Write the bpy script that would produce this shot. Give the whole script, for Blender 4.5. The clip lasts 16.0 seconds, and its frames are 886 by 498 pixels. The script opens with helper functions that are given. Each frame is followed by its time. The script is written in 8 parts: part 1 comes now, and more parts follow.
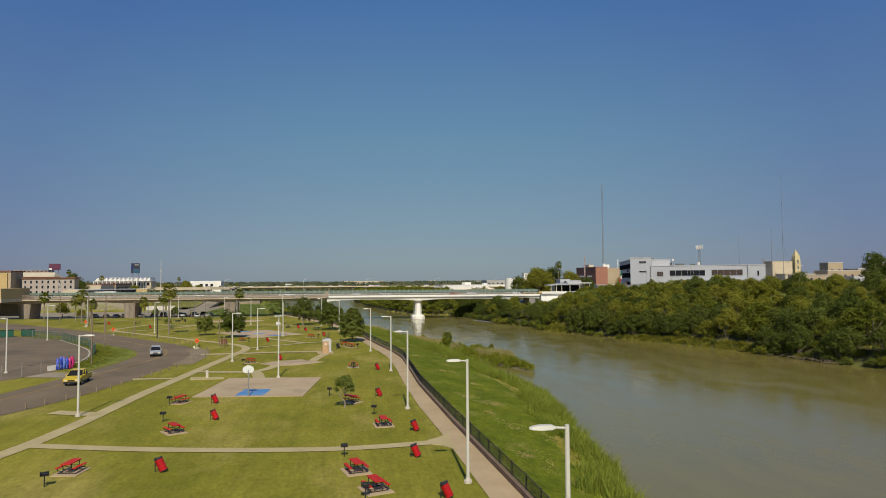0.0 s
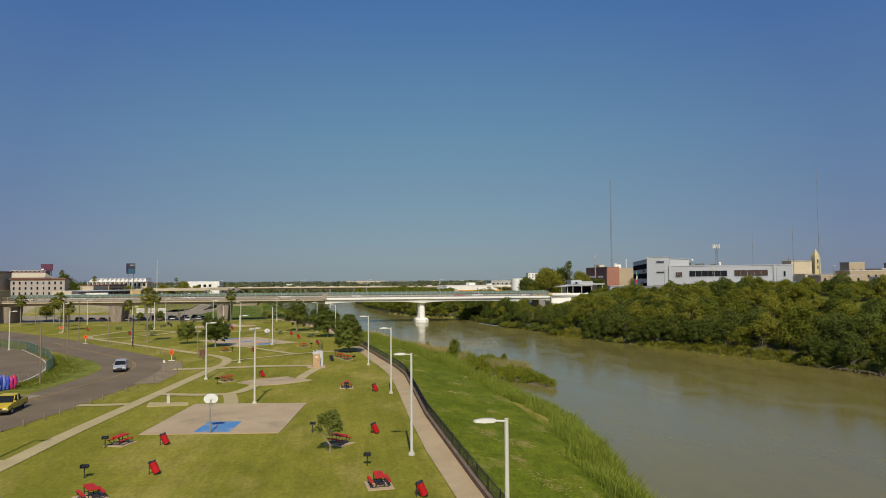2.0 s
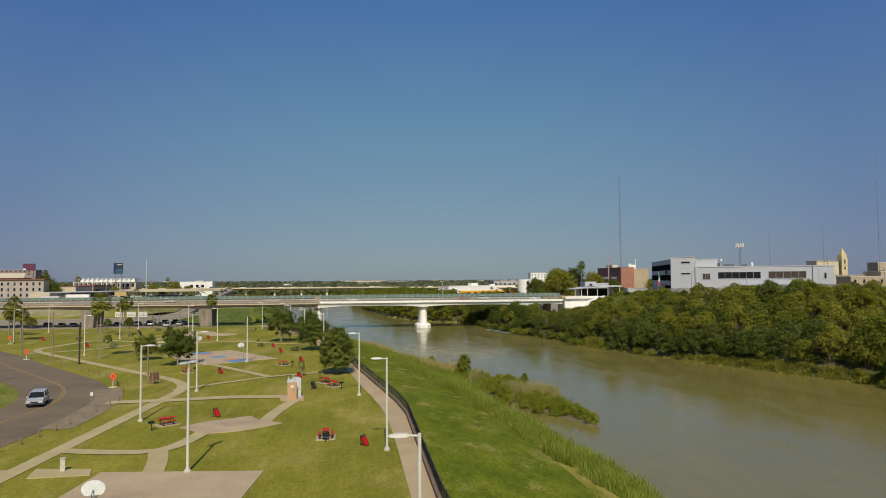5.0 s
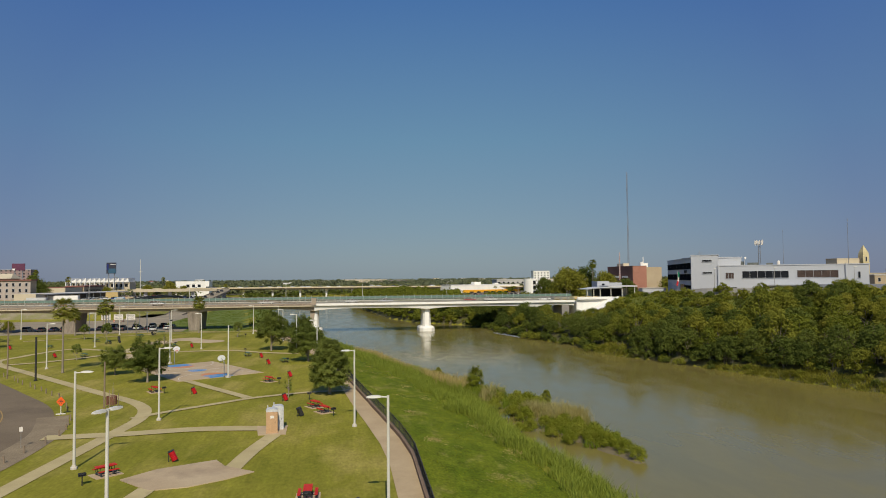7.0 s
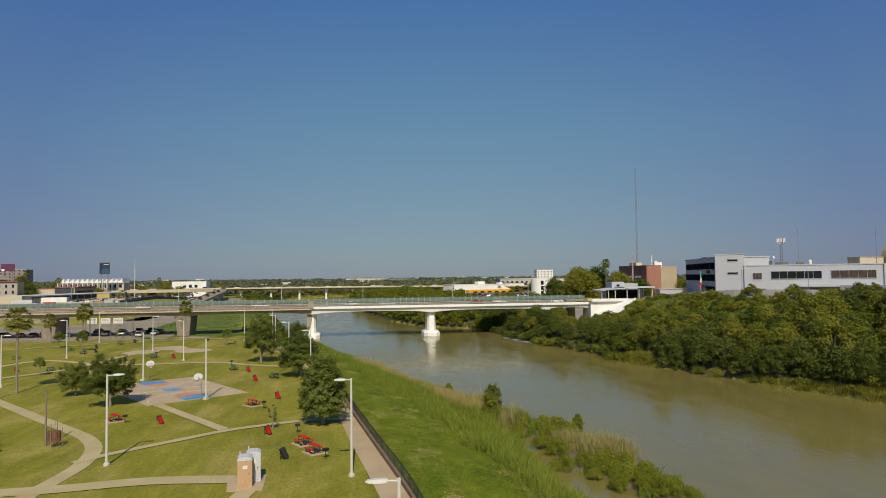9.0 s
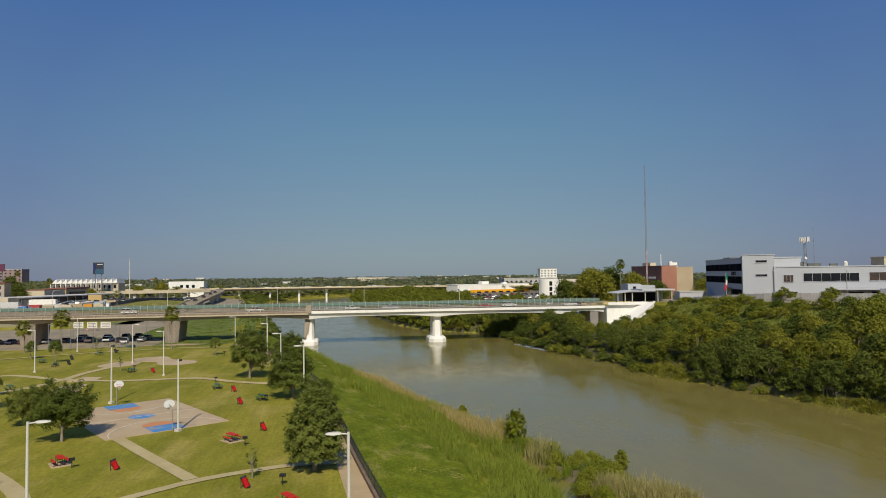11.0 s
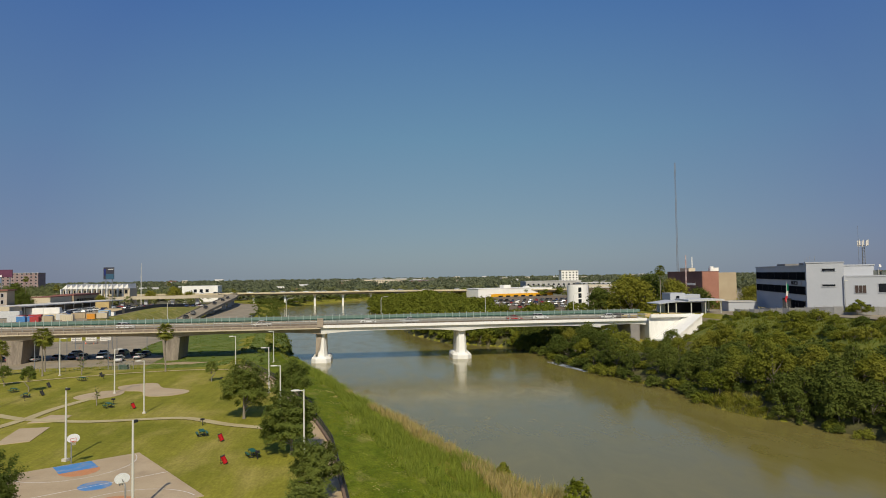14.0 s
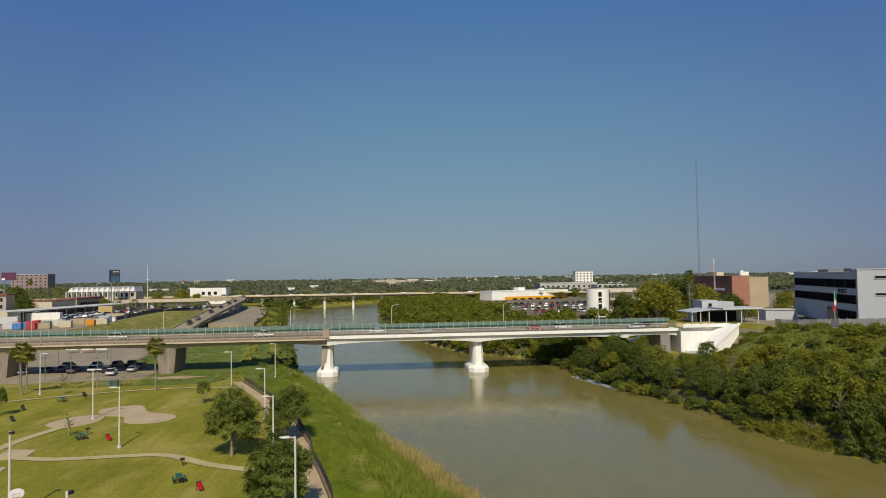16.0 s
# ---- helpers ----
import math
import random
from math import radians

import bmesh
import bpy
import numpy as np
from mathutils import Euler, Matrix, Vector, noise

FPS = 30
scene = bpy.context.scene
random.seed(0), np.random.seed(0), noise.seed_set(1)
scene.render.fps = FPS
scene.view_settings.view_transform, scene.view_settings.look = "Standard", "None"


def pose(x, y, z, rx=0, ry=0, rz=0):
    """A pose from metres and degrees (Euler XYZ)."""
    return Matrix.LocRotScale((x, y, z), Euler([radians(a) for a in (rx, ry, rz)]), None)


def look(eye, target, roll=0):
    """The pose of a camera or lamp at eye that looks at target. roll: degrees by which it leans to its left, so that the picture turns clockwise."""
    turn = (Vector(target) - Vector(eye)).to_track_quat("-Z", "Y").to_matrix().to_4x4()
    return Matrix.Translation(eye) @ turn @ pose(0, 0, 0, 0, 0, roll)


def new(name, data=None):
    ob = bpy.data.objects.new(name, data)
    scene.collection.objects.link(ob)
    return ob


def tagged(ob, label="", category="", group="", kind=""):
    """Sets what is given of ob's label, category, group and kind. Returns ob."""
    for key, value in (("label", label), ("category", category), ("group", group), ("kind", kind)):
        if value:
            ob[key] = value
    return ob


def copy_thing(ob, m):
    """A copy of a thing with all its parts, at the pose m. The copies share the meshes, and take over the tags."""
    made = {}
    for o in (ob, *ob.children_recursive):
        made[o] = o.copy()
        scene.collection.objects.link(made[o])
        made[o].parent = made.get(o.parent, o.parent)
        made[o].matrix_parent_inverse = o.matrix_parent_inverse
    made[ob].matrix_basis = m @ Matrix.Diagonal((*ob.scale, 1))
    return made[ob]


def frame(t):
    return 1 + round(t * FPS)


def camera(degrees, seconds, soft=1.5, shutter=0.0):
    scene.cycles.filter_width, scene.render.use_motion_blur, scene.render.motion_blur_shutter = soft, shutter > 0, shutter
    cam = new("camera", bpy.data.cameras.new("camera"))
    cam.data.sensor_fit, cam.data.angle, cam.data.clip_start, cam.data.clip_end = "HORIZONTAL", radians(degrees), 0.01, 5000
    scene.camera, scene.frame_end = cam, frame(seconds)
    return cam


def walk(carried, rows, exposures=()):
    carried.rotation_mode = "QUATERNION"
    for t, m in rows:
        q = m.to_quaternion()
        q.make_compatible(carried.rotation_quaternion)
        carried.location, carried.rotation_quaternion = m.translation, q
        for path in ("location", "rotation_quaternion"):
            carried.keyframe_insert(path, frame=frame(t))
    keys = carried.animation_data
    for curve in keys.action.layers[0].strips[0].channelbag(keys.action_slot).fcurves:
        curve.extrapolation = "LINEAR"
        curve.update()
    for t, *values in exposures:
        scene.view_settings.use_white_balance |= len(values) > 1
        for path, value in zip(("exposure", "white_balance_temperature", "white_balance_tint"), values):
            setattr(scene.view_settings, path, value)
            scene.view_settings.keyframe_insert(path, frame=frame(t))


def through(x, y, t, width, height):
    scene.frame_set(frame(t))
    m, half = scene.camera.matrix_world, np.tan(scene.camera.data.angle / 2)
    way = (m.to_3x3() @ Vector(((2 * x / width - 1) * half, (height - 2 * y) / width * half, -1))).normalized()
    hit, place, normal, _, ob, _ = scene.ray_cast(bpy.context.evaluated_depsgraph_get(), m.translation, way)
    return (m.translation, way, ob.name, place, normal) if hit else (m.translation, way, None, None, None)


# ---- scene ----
cam = camera(67.1, 16.0, soft=0.95)
EXPOSURE = 0.0
PATH = [
    (0, 0.251, -16.145, 13.201, 2.667, 0.337, -8.774),
    (0.5, 0.633, -12.144, 13.346, 2.660, 0.358, -8.705),
    (1, 1.015, -8.146, 13.493, 2.653, 0.375, -8.641),
    (1.5, 1.392, -4.154, 13.641, 2.647, 0.384, -8.589),
    (2, 1.764, -0.172, 13.791, 2.642, 0.380, -8.555),
    (2.5, 2.130, 3.798, 13.944, 2.637, 0.362, -8.542),
    (3, 2.486, 7.752, 14.101, 2.633, 0.337, -8.547),
    (3.5, 2.832, 11.688, 14.263, 2.626, 0.314, -8.560),
    (4, 3.165, 15.601, 14.430, 2.616, 0.304, -8.574),
    (6.5, 4.581, 34.855, 15.352, 2.468, 0.469, -8.541),
    (7, 4.800, 38.661, 15.552, 2.414, 0.512, -8.506),
    (7.5, 4.994, 42.458, 15.757, 2.363, 0.550, -8.469),
    (8, 5.161, 46.249, 15.966, 2.325, 0.584, -8.436),
    (8.5, 5.299, 50.033, 16.181, 2.307, 0.614, -8.419),
    (9, 5.416, 53.795, 16.409, 2.296, 0.641, -8.427),
    (11.5, 5.931, 71.589, 17.994, 2.138, 0.731, -8.246),
    (12, 6.062, 74.872, 18.434, 2.157, 0.750, -7.910),
    (12.5, 6.203, 78.110, 18.901, 2.161, 0.795, -7.612),
    (13, 6.352, 81.340, 19.383, 2.163, 0.838, -7.346),
    (13.5, 6.507, 84.600, 19.869, 2.182, 0.849, -7.085),
    (14, 6.666, 87.919, 20.349, 2.210, 0.839, -6.825),
    (14.5, 6.826, 91.292, 20.822, 2.233, 0.825, -6.570),
    (15, 6.989, 94.706, 21.290, 2.238, 0.823, -6.325),
    (15.5, 7.152, 98.147, 21.755, 2.229, 0.831, -6.086),
    (16, 7.316, 101.601, 22.218, 2.213, 0.844, -5.851),
]
walk(cam, [(t, pose(x, y, z, 90 + pitch, lean, yaw)) for t, x, y, z, pitch, lean, yaw in PATH], exposures=[(0, EXPOSURE)])

# ---- sky and sun: high afternoon sun from behind the walk ----
SUN_TURN, SUN_HIGH = 182.5, 43.0   # degrees from +y towards +x, and above the horizon
world = bpy.data.worlds.new("sky")
scene.world = world
world.use_nodes = True
wn, wl = world.node_tree.nodes, world.node_tree.links
sky = wn.new("ShaderNodeTexSky")
sky.sky_type = "NISHITA"
sky.sun_disc = False
sky.sun_elevation, sky.sun_rotation = radians(SUN_HIGH), radians(SUN_TURN)
sky.altitude, sky.air_density, sky.dust_density, sky.ozone_density = 100, 1.0, 0.7, 4.0
scaled = wn.new("ShaderNodeMix")
scaled.data_type, scaled.blend_type = "RGBA", "MULTIPLY"
scaled.inputs["Factor"].default_value = 1.0
scaled.inputs["B"].default_value = (0.062, 0.062, 0.062, 1)
wl.new(sky.outputs["Color"], scaled.inputs["A"])
# summer haze: pale grey-blue at the horizon, deep blue overhead
way_up, split = wn.new("ShaderNodeTexCoord"), wn.new("ShaderNodeSeparateXYZ")
wl.new(way_up.outputs["Generated"], split.inputs[0])
ramp_ = wn.new("ShaderNodeValToRGB")
ramp_.color_ramp.elements[0].position, ramp_.color_ramp.elements[0].color = 0.0, (0.190, 0.243, 0.335, 1)
ramp_.color_ramp.elements[1].position, ramp_.color_ramp.elements[1].color = 1.0, (0.03, 0.085, 0.27, 1)
for at, col in ((0.06, (0.164, 0.238, 0.362, 1)), (0.20, (0.114, 0.232, 0.395, 1)), (0.40, (0.058, 0.164, 0.41, 1))):
    e = ramp_.color_ramp.elements.new(at)
    e.color = col
wl.new(split.outputs["Z"], ramp_.inputs["Fac"])
both = wn.new("ShaderNodeMix")
both.data_type = "RGBA"
both.inputs["Factor"].default_value = 0.8
# the haze is brighter on the sun's side of the sky
toward = wn.new("ShaderNodeVectorMath")
toward.operation = "DOT_PRODUCT"
toward.inputs[1].default_value = (math.sin(radians(SUN_TURN)), math.cos(radians(SUN_TURN)), 0.35)
glow = wn.new("ShaderNodeMapRange")
glow.inputs["From Min"].default_value, glow.inputs["From Max"].default_value = 0.0, 1.0
glow.inputs["To Min"].default_value, glow.inputs["To Max"].default_value = 0.0, 1.0
warm = wn.new("ShaderNodeValToRGB")
warm.color_ramp.elements[0].color, warm.color_ramp.elements[1].color = (1, 1, 1, 1), (3.9, 2.7, 1.7, 1)
wl.new(way_up.outputs["Generated"], toward.inputs[0]), wl.new(toward.outputs["Value"], glow.inputs["Value"])
hazy = wn.new("ShaderNodeMix")
hazy.data_type, hazy.blend_type = "RGBA", "MULTIPLY"
hazy.inputs["Factor"].default_value = 1.0
wl.new(ramp_.outputs["Color"], hazy.inputs["A"]), wl.new(glow.outputs[0], warm.inputs["Fac"]), wl.new(warm.outputs["Color"], hazy.inputs["B"])
wl.new(scaled.outputs["Result"], both.inputs["A"]), wl.new(hazy.outputs["Result"], both.inputs["B"])
# lens vignetting put into the sky: warmest low over the river, dimmer sideways
facing, spread = wn.new("ShaderNodeVectorMath"), wn.new("ShaderNodeMapRange")
facing.operation = "DOT_PRODUCT"
facing.inputs[1].default_value = (0.139, 0.990, 0.0)
spread.inputs["From Min"].default_value, spread.inputs["From Max"].default_value = 0.84, 1.0
vignette, lit = wn.new("ShaderNodeValToRGB"), wn.new("ShaderNodeMix")
vignette.color_ramp.elements[0].color, vignette.color_ramp.elements[1].color = (0.91, 0.875, 0.95, 1), (1.17, 1.18, 1.03, 1)
lit.data_type, lit.blend_type = "RGBA", "MULTIPLY"
lit.inputs["Factor"].default_value = 1.0
wl.new(way_up.outputs["Generated"], facing.inputs[0]), wl.new(facing.outputs["Value"], spread.inputs["Value"]), wl.new(spread.outputs[0], vignette.inputs["Fac"])
wl.new(both.outputs["Result"], lit.inputs["A"]), wl.new(vignette.outputs["Color"], lit.inputs["B"])
wn["Background"].inputs["Strength"].default_value = 1.0
wl.new(lit.outputs["Result"], wn["Background"].inputs["Color"])
sun = new("sun", bpy.data.lights.new("sun", "SUN"))
sun.data.energy, sun.data.angle, sun.data.color = 4.1, radians(0.53), (1.0, 0.91, 0.73)
_d = Vector((math.sin(radians(SUN_TURN)) * math.cos(radians(SUN_HIGH)), math.cos(radians(SUN_TURN)) * math.cos(radians(SUN_HIGH)), math.sin(radians(SUN_HIGH))))
sun.matrix_world = look(_d * 300, (0, 0, 0))

# ---- materials ----
def nodes_of(name):
    m = bpy.data.materials.new(name)
    m.use_nodes = True
    return m, m.node_tree.nodes, m.node_tree.links


def surf(name, a, b, scale=1.0, fine=12.0, rough=0.8, metal=0.0, bump=0.2, c=None, c_at=0.62, c_scale=0.15, vary=0.0, stretch=(1, 1, 1), spec=0.3, grain=0.2, mid=0.0, mid_scale=0.5, streak=0.0):
    """Two tones mixed by coarse noise, a fine grain, an optional third tone in patches, and relief; in world metres."""
    m, n, l = nodes_of(name)
    p = n["Principled BSDF"]
    g = n.new("ShaderNodeNewGeometry")
    mp = n.new("ShaderNodeMapping")
    mp.inputs["Scale"].default_value = stretch
    l.new(g.outputs["Position"], mp.inputs["Vector"])
    co = n.new("ShaderNodeTexNoise")
    co.inputs["Scale"].default_value, co.inputs["Detail"].default_value, co.inputs["Roughness"].default_value = scale, 5, 0.62
    fi = n.new("ShaderNodeTexNoise")
    fi.inputs["Scale"].default_value, fi.inputs["Detail"].default_value = fine, 3
    l.new(mp.outputs[0], co.inputs["Vector"]), l.new(mp.outputs[0], fi.inputs["Vector"])
    r = n.new("ShaderNodeMapRange")
    r.inputs["From Min"].default_value, r.inputs["From Max"].default_value = 0.36, 0.66
    l.new(co.outputs["Fac"], r.inputs["Value"])
    mix = n.new("ShaderNodeMix")
    mix.data_type = "RGBA"
    mix.inputs["A"].default_value, mix.inputs["B"].default_value = (*a, 1), (*b, 1)
    l.new(r.outputs[0], mix.inputs["Factor"])
    out = mix.outputs["Result"]
    if c:
        pa = n.new("ShaderNodeTexNoise")
        pa.inputs["Scale"].default_value, pa.inputs["Detail"].default_value, pa.inputs["Roughness"].default_value = c_scale, 6, 0.6
        l.new(mp.outputs[0], pa.inputs["Vector"])
        q = n.new("ShaderNodeMapRange")
        q.inputs["From Min"].default_value, q.inputs["From Max"].default_value = c_at - 0.06, c_at + 0.1
        l.new(pa.outputs["Fac"], q.inputs["Value"])
        m2 = n.new("ShaderNodeMix")
        m2.data_type = "RGBA"
        m2.inputs["B"].default_value = (*c, 1)
        l.new(out, m2.inputs["A"]), l.new(q.outputs[0], m2.inputs["Factor"])
        out = m2.outputs["Result"]
    hs = n.new("ShaderNodeHueSaturation")
    gr = n.new("ShaderNodeMapRange")
    gr.inputs["From Min"].default_value, gr.inputs["From Max"].default_value = 0.25, 0.75
    gr.inputs["To Min"].default_value, gr.inputs["To Max"].default_value = 1 - grain * 1.1, 1 + grain
    l.new(fi.outputs["Fac"], gr.inputs["Value"])
    val = gr.outputs[0]
    if mid:
        mo, mr, mm = n.new("ShaderNodeTexNoise"), n.new("ShaderNodeMapRange"), n.new("ShaderNodeMath")
        mo.inputs["Scale"].default_value, mo.inputs["Detail"].default_value, mo.inputs["Roughness"].default_value = mid_scale, 6, 0.7
        mr.inputs["From Min"].default_value, mr.inputs["From Max"].default_value = 0.3, 0.7
        mr.inputs["To Min"].default_value, mr.inputs["To Max"].default_value = 1 - mid, 1 + mid
        mm.operation = "MULTIPLY"
        l.new(mp.outputs[0], mo.inputs["Vector"]), l.new(mo.outputs["Fac"], mr.inputs["Value"])
        l.new(val, mm.inputs[0]), l.new(mr.outputs[0], mm.inputs[1])
        val = mm.outputs[0]
    if streak:
        sp_, sn, sr, sm_ = n.new("ShaderNodeMapping"), n.new("ShaderNodeTexNoise"), n.new("ShaderNodeMapRange"), n.new("ShaderNodeMath")
        sp_.inputs["Scale"].default_value = (1.3, 0.05, 1)
        sp_.inputs["Rotation"].default_value = (0, 0, radians(6))
        sn.inputs["Scale"].default_value, sn.inputs["Detail"].default_value, sn.inputs["Roughness"].default_value = 0.8, 5, 0.7
        sr.inputs["From Min"].default_value, sr.inputs["From Max"].default_value = 0.35, 0.65
        sr.inputs["To Min"].default_value, sr.inputs["To Max"].default_value = 1 - streak, 1 + streak
        sm_.operation = "MULTIPLY"
        l.new(g.outputs["Position"], sp_.inputs["Vector"]), l.new(sp_.outputs[0], sn.inputs["Vector"]), l.new(sn.outputs["Fac"], sr.inputs["Value"])
        l.new(val, sm_.inputs[0]), l.new(sr.outputs[0], sm_.inputs[1])
        val = sm_.outputs[0]
    if vary:
        for src in (n.new("ShaderNodeObjectInfo").outputs["Random"], g.outputs["Random Per Island"]):
            vr = n.new("ShaderNodeMapRange")
            vr.inputs["To Min"].default_value, vr.inputs["To Max"].default_value = 1 - vary, 1 + vary
            l.new(src, vr.inputs["Value"])
            mu = n.new("ShaderNodeMath")
            mu.operation = "MULTIPLY"
            l.new(val, mu.inputs[0]), l.new(vr.outputs[0], mu.inputs[1])
            val = mu.outputs[0]
    l.new(out, hs.inputs["Color"]), l.new(val, hs.inputs["Value"])
    l.new(hs.outputs[0], p.inputs["Base Color"])
    p.inputs["Roughness"].default_value, p.inputs["Metallic"].default_value = rough, metal
    p.inputs["Specular IOR Level"].default_value = spec
    if bump:
        bu = n.new("ShaderNodeBump")
        bu.inputs["Strength"].default_value, bu.inputs["Distance"].default_value = bump, 0.05
        l.new(fi.outputs["Fac"], bu.inputs["Height"])
        l.new(bu.outputs[0], p.inputs["Normal"])
    return m


def leafy(name, a, b, through=0.35):
    """Leaves: two greens that vary from leaf to leaf and from plant to plant, letting some light through."""
    m, n, l = nodes_of(name)
    n.remove(n["Principled BSDF"])
    g, o = n.new("ShaderNodeNewGeometry"), n.new("ShaderNodeObjectInfo")
    mix = n.new("ShaderNodeMix")
    mix.data_type = "RGBA"
    mix.inputs["A"].default_value, mix.inputs["B"].default_value = (*a, 1), (*b, 1)
    ad = n.new("ShaderNodeMath")
    ad.operation = "MULTIPLY_ADD"
    ad.inputs[1].default_value = 0.26
    sc = n.new("ShaderNodeMath")
    sc.operation = "MULTIPLY"
    sc.inputs[1].default_value = 0.74
    l.new(o.outputs["Random"], sc.inputs[0])
    l.new(g.outputs["Random Per Island"], ad.inputs[0]), l.new(sc.outputs[0], ad.inputs[2])
    l.new(ad.outputs[0], mix.inputs["Factor"])
    di, tr, gl = n.new("ShaderNodeBsdfDiffuse"), n.new("ShaderNodeBsdfTranslucent"), n.new("ShaderNodeMixShader")
    l.new(mix.outputs["Result"], di.inputs["Color"]), l.new(mix.outputs["Result"], tr.inputs["Color"])
    gl.inputs[0].default_value = through
    l.new(di.outputs[0], gl.inputs[1]), l.new(tr.outputs[0], gl.inputs[2])
    l.new(gl.outputs[0], n["Material Output"].inputs["Surface"])
    return m


TURF = surf("mown_turf", (0.168, 0.166, 0.018), (0.250, 0.224, 0.031), 0.10, 3.7, 0.95, 0, 0.25, (0.30, 0.25, 0.06), 0.56, 0.13, stretch=(1, 0.45, 1), spec=0.1, grain=0.18, mid=0.15, mid_scale=0.7, streak=0.08)
BANKTURF = surf("bank_grass", (0.088, 0.120, 0.006), (0.150, 0.170, 0.012), 0.35, 5.0, 0.95, 0, 0.8, (0.25, 0.23, 0.055), 0.61, 0.30, stretch=(1, 0.5, 1), spec=0.1, grain=0.3, mid=0.25, mid_scale=1.1)
DRYG = surf("dry_verge_grass", (0.15, 0.155, 0.022), (0.22, 0.20, 0.04), 0.3, 4, 0.95, 0, 0.8, (0.30, 0.25, 0.09), 0.56, 0.25, mid=0.2)
PATHC = surf("path_concrete", (0.40, 0.322, 0.160), (0.47, 0.385, 0.20), 0.3, 14, 0.85, 0, 0.05, (0.36, 0.29, 0.15), 0.66, 0.5, grain=0.08)
WALKC = surf("walkway_concrete", (0.40, 0.295, 0.170), (0.47, 0.355, 0.21), 0.25, 12, 0.85, 0, 0.05, (0.34, 0.25, 0.145), 0.66, 0.4, grain=0.08)
COURTC = surf("court_concrete", (0.41, 0.305, 0.185), (0.47, 0.36, 0.225), 0.2, 10, 0.8, 0, 0.03, (0.30, 0.225, 0.145), 0.62, 0.14, grain=0.08)
ASPHALT = surf("worn_asphalt", (0.152, 0.114, 0.071), (0.198, 0.150, 0.095), 0.15, 10, 0.9, 0, 0.1, (0.120, 0.090, 0.058), 0.6, 0.07)
LOTC = surf("lot_asphalt", (0.25, 0.205, 0.140), (0.33, 0.275, 0.19), 0.1, 8, 0.9, 0, 0.1, (0.18, 0.15, 0.105), 0.62, 0.06)
YELLOW = surf("yellow_road_paint", (0.40, 0.25, 0.06), (0.26, 0.18, 0.08), 1.5, 20, 0.7, 0, 0.05)
WHITEP = surf("white_court_paint", (0.70, 0.66, 0.60), (0.60, 0.55, 0.48), 1.0, 20, 0.7, 0, 0.05)
BLUEP = surf("blue_court_paint", (0.075, 0.225, 0.47), (0.11, 0.26, 0.48), 0.5, 15, 0.65, 0, 0.05, (0.30, 0.29, 0.31), 0.56, 0.5)
ORANGEP = surf("orange_court_paint", (0.56, 0.215, 0.075), (0.50, 0.25, 0.12), 0.8, 15, 0.65, 0, 0.05)
GALV = surf("pale_painted_steel", (0.58, 0.56, 0.49), (0.53, 0.51, 0.45), 0.8, 25, 0.45, 0.0, 0.0, grain=0.06)
BASEC = surf("cast_concrete", (0.55, 0.50, 0.42), (0.47, 0.43, 0.36), 1.0, 12, 0.85, 0, 0.15)
RED = surf("red_coated_steel", (0.52, 0.026, 0.012), (0.44, 0.020, 0.012), 1.5, 30, 0.6, 0, 0.03, vary=0.08)
REDB = surf("red_barrel_steel", (0.46, 0.012, 0.016), (0.39, 0.010, 0.015), 1.5, 30, 0.4, 0, 0.03, vary=0.06)
GREENT = surf("green_coated_steel", (0.014, 0.085, 0.055), (0.02, 0.105, 0.068), 1.5, 30, 0.4, 0, 0.03)
BLACK = surf("black_steel", (0.026, 0.026, 0.027), (0.040, 0.038, 0.037), 2.0, 30, 0.5, 0, 0.05)
WOOD = surf("weathered_wood", (0.19, 0.14, 0.095), (0.26, 0.20, 0.14), 1.2, 18, 0.85, 0, 0.3, stretch=(6, 6, 0.6))
BARK = surf("bark", (0.20, 0.165, 0.12), (0.29, 0.245, 0.19), 2.0, 16, 0.9, 0, 0.6, stretch=(3, 3, 0.8))
BRIDGEW = surf("white_bridge_paint", (0.80, 0.775, 0.725), (0.74, 0.715, 0.665), 0.25, 5, 0.7, 0, 0.0, (0.50, 0.46, 0.40), 0.74, 0.4, stretch=(1, 1, 0.25), grain=0.07)
BRIDGET = surf("tan_bridge_concrete", (0.37, 0.30, 0.225), (0.30, 0.245, 0.185), 0.3, 5, 0.85, 0, 0.05, (0.30, 0.26, 0.22), 0.68, 0.5, stretch=(1, 1, 0.3), grain=0.1)
RAILS = surf("grey_rail_paint", (0.27, 0.26, 0.235), (0.22, 0.215, 0.20), 0.8, 12, 0.6, 0, 0.05)
RAILB = surf("rusty_brown_rail_and_recess_shadow", (0.20, 0.155, 0.12), (0.26, 0.21, 0.165), 0.5, 9, 0.8, 0, 0.05)
# darker than the tan bridge concrete, with upright streaks
PIERC = surf("streaked_brown_concrete", (0.25, 0.205, 0.16), (0.30, 0.25, 0.195), 0.3, 5, 0.9, 0, 0.1, (0.17, 0.14, 0.11), 0.58, 0.4, stretch=(1, 1, 0.2))
BGREEN = surf("green_screen_panel", (0.115, 0.185, 0.150), (0.145, 0.215, 0.18), 0.3, 10, 0.6, 0, 0.05)
WHITEW = surf("white_plaster", (0.43, 0.44, 0.465), (0.40, 0.412, 0.44), 0.12, 3, 0.85, 0, 0.0, grain=0.03)
CREAM = surf("cream_plaster", (0.54, 0.46, 0.33), (0.48, 0.41, 0.29), 0.15, 4, 0.85, 0, 0.05, vary=0.12, grain=0.06)
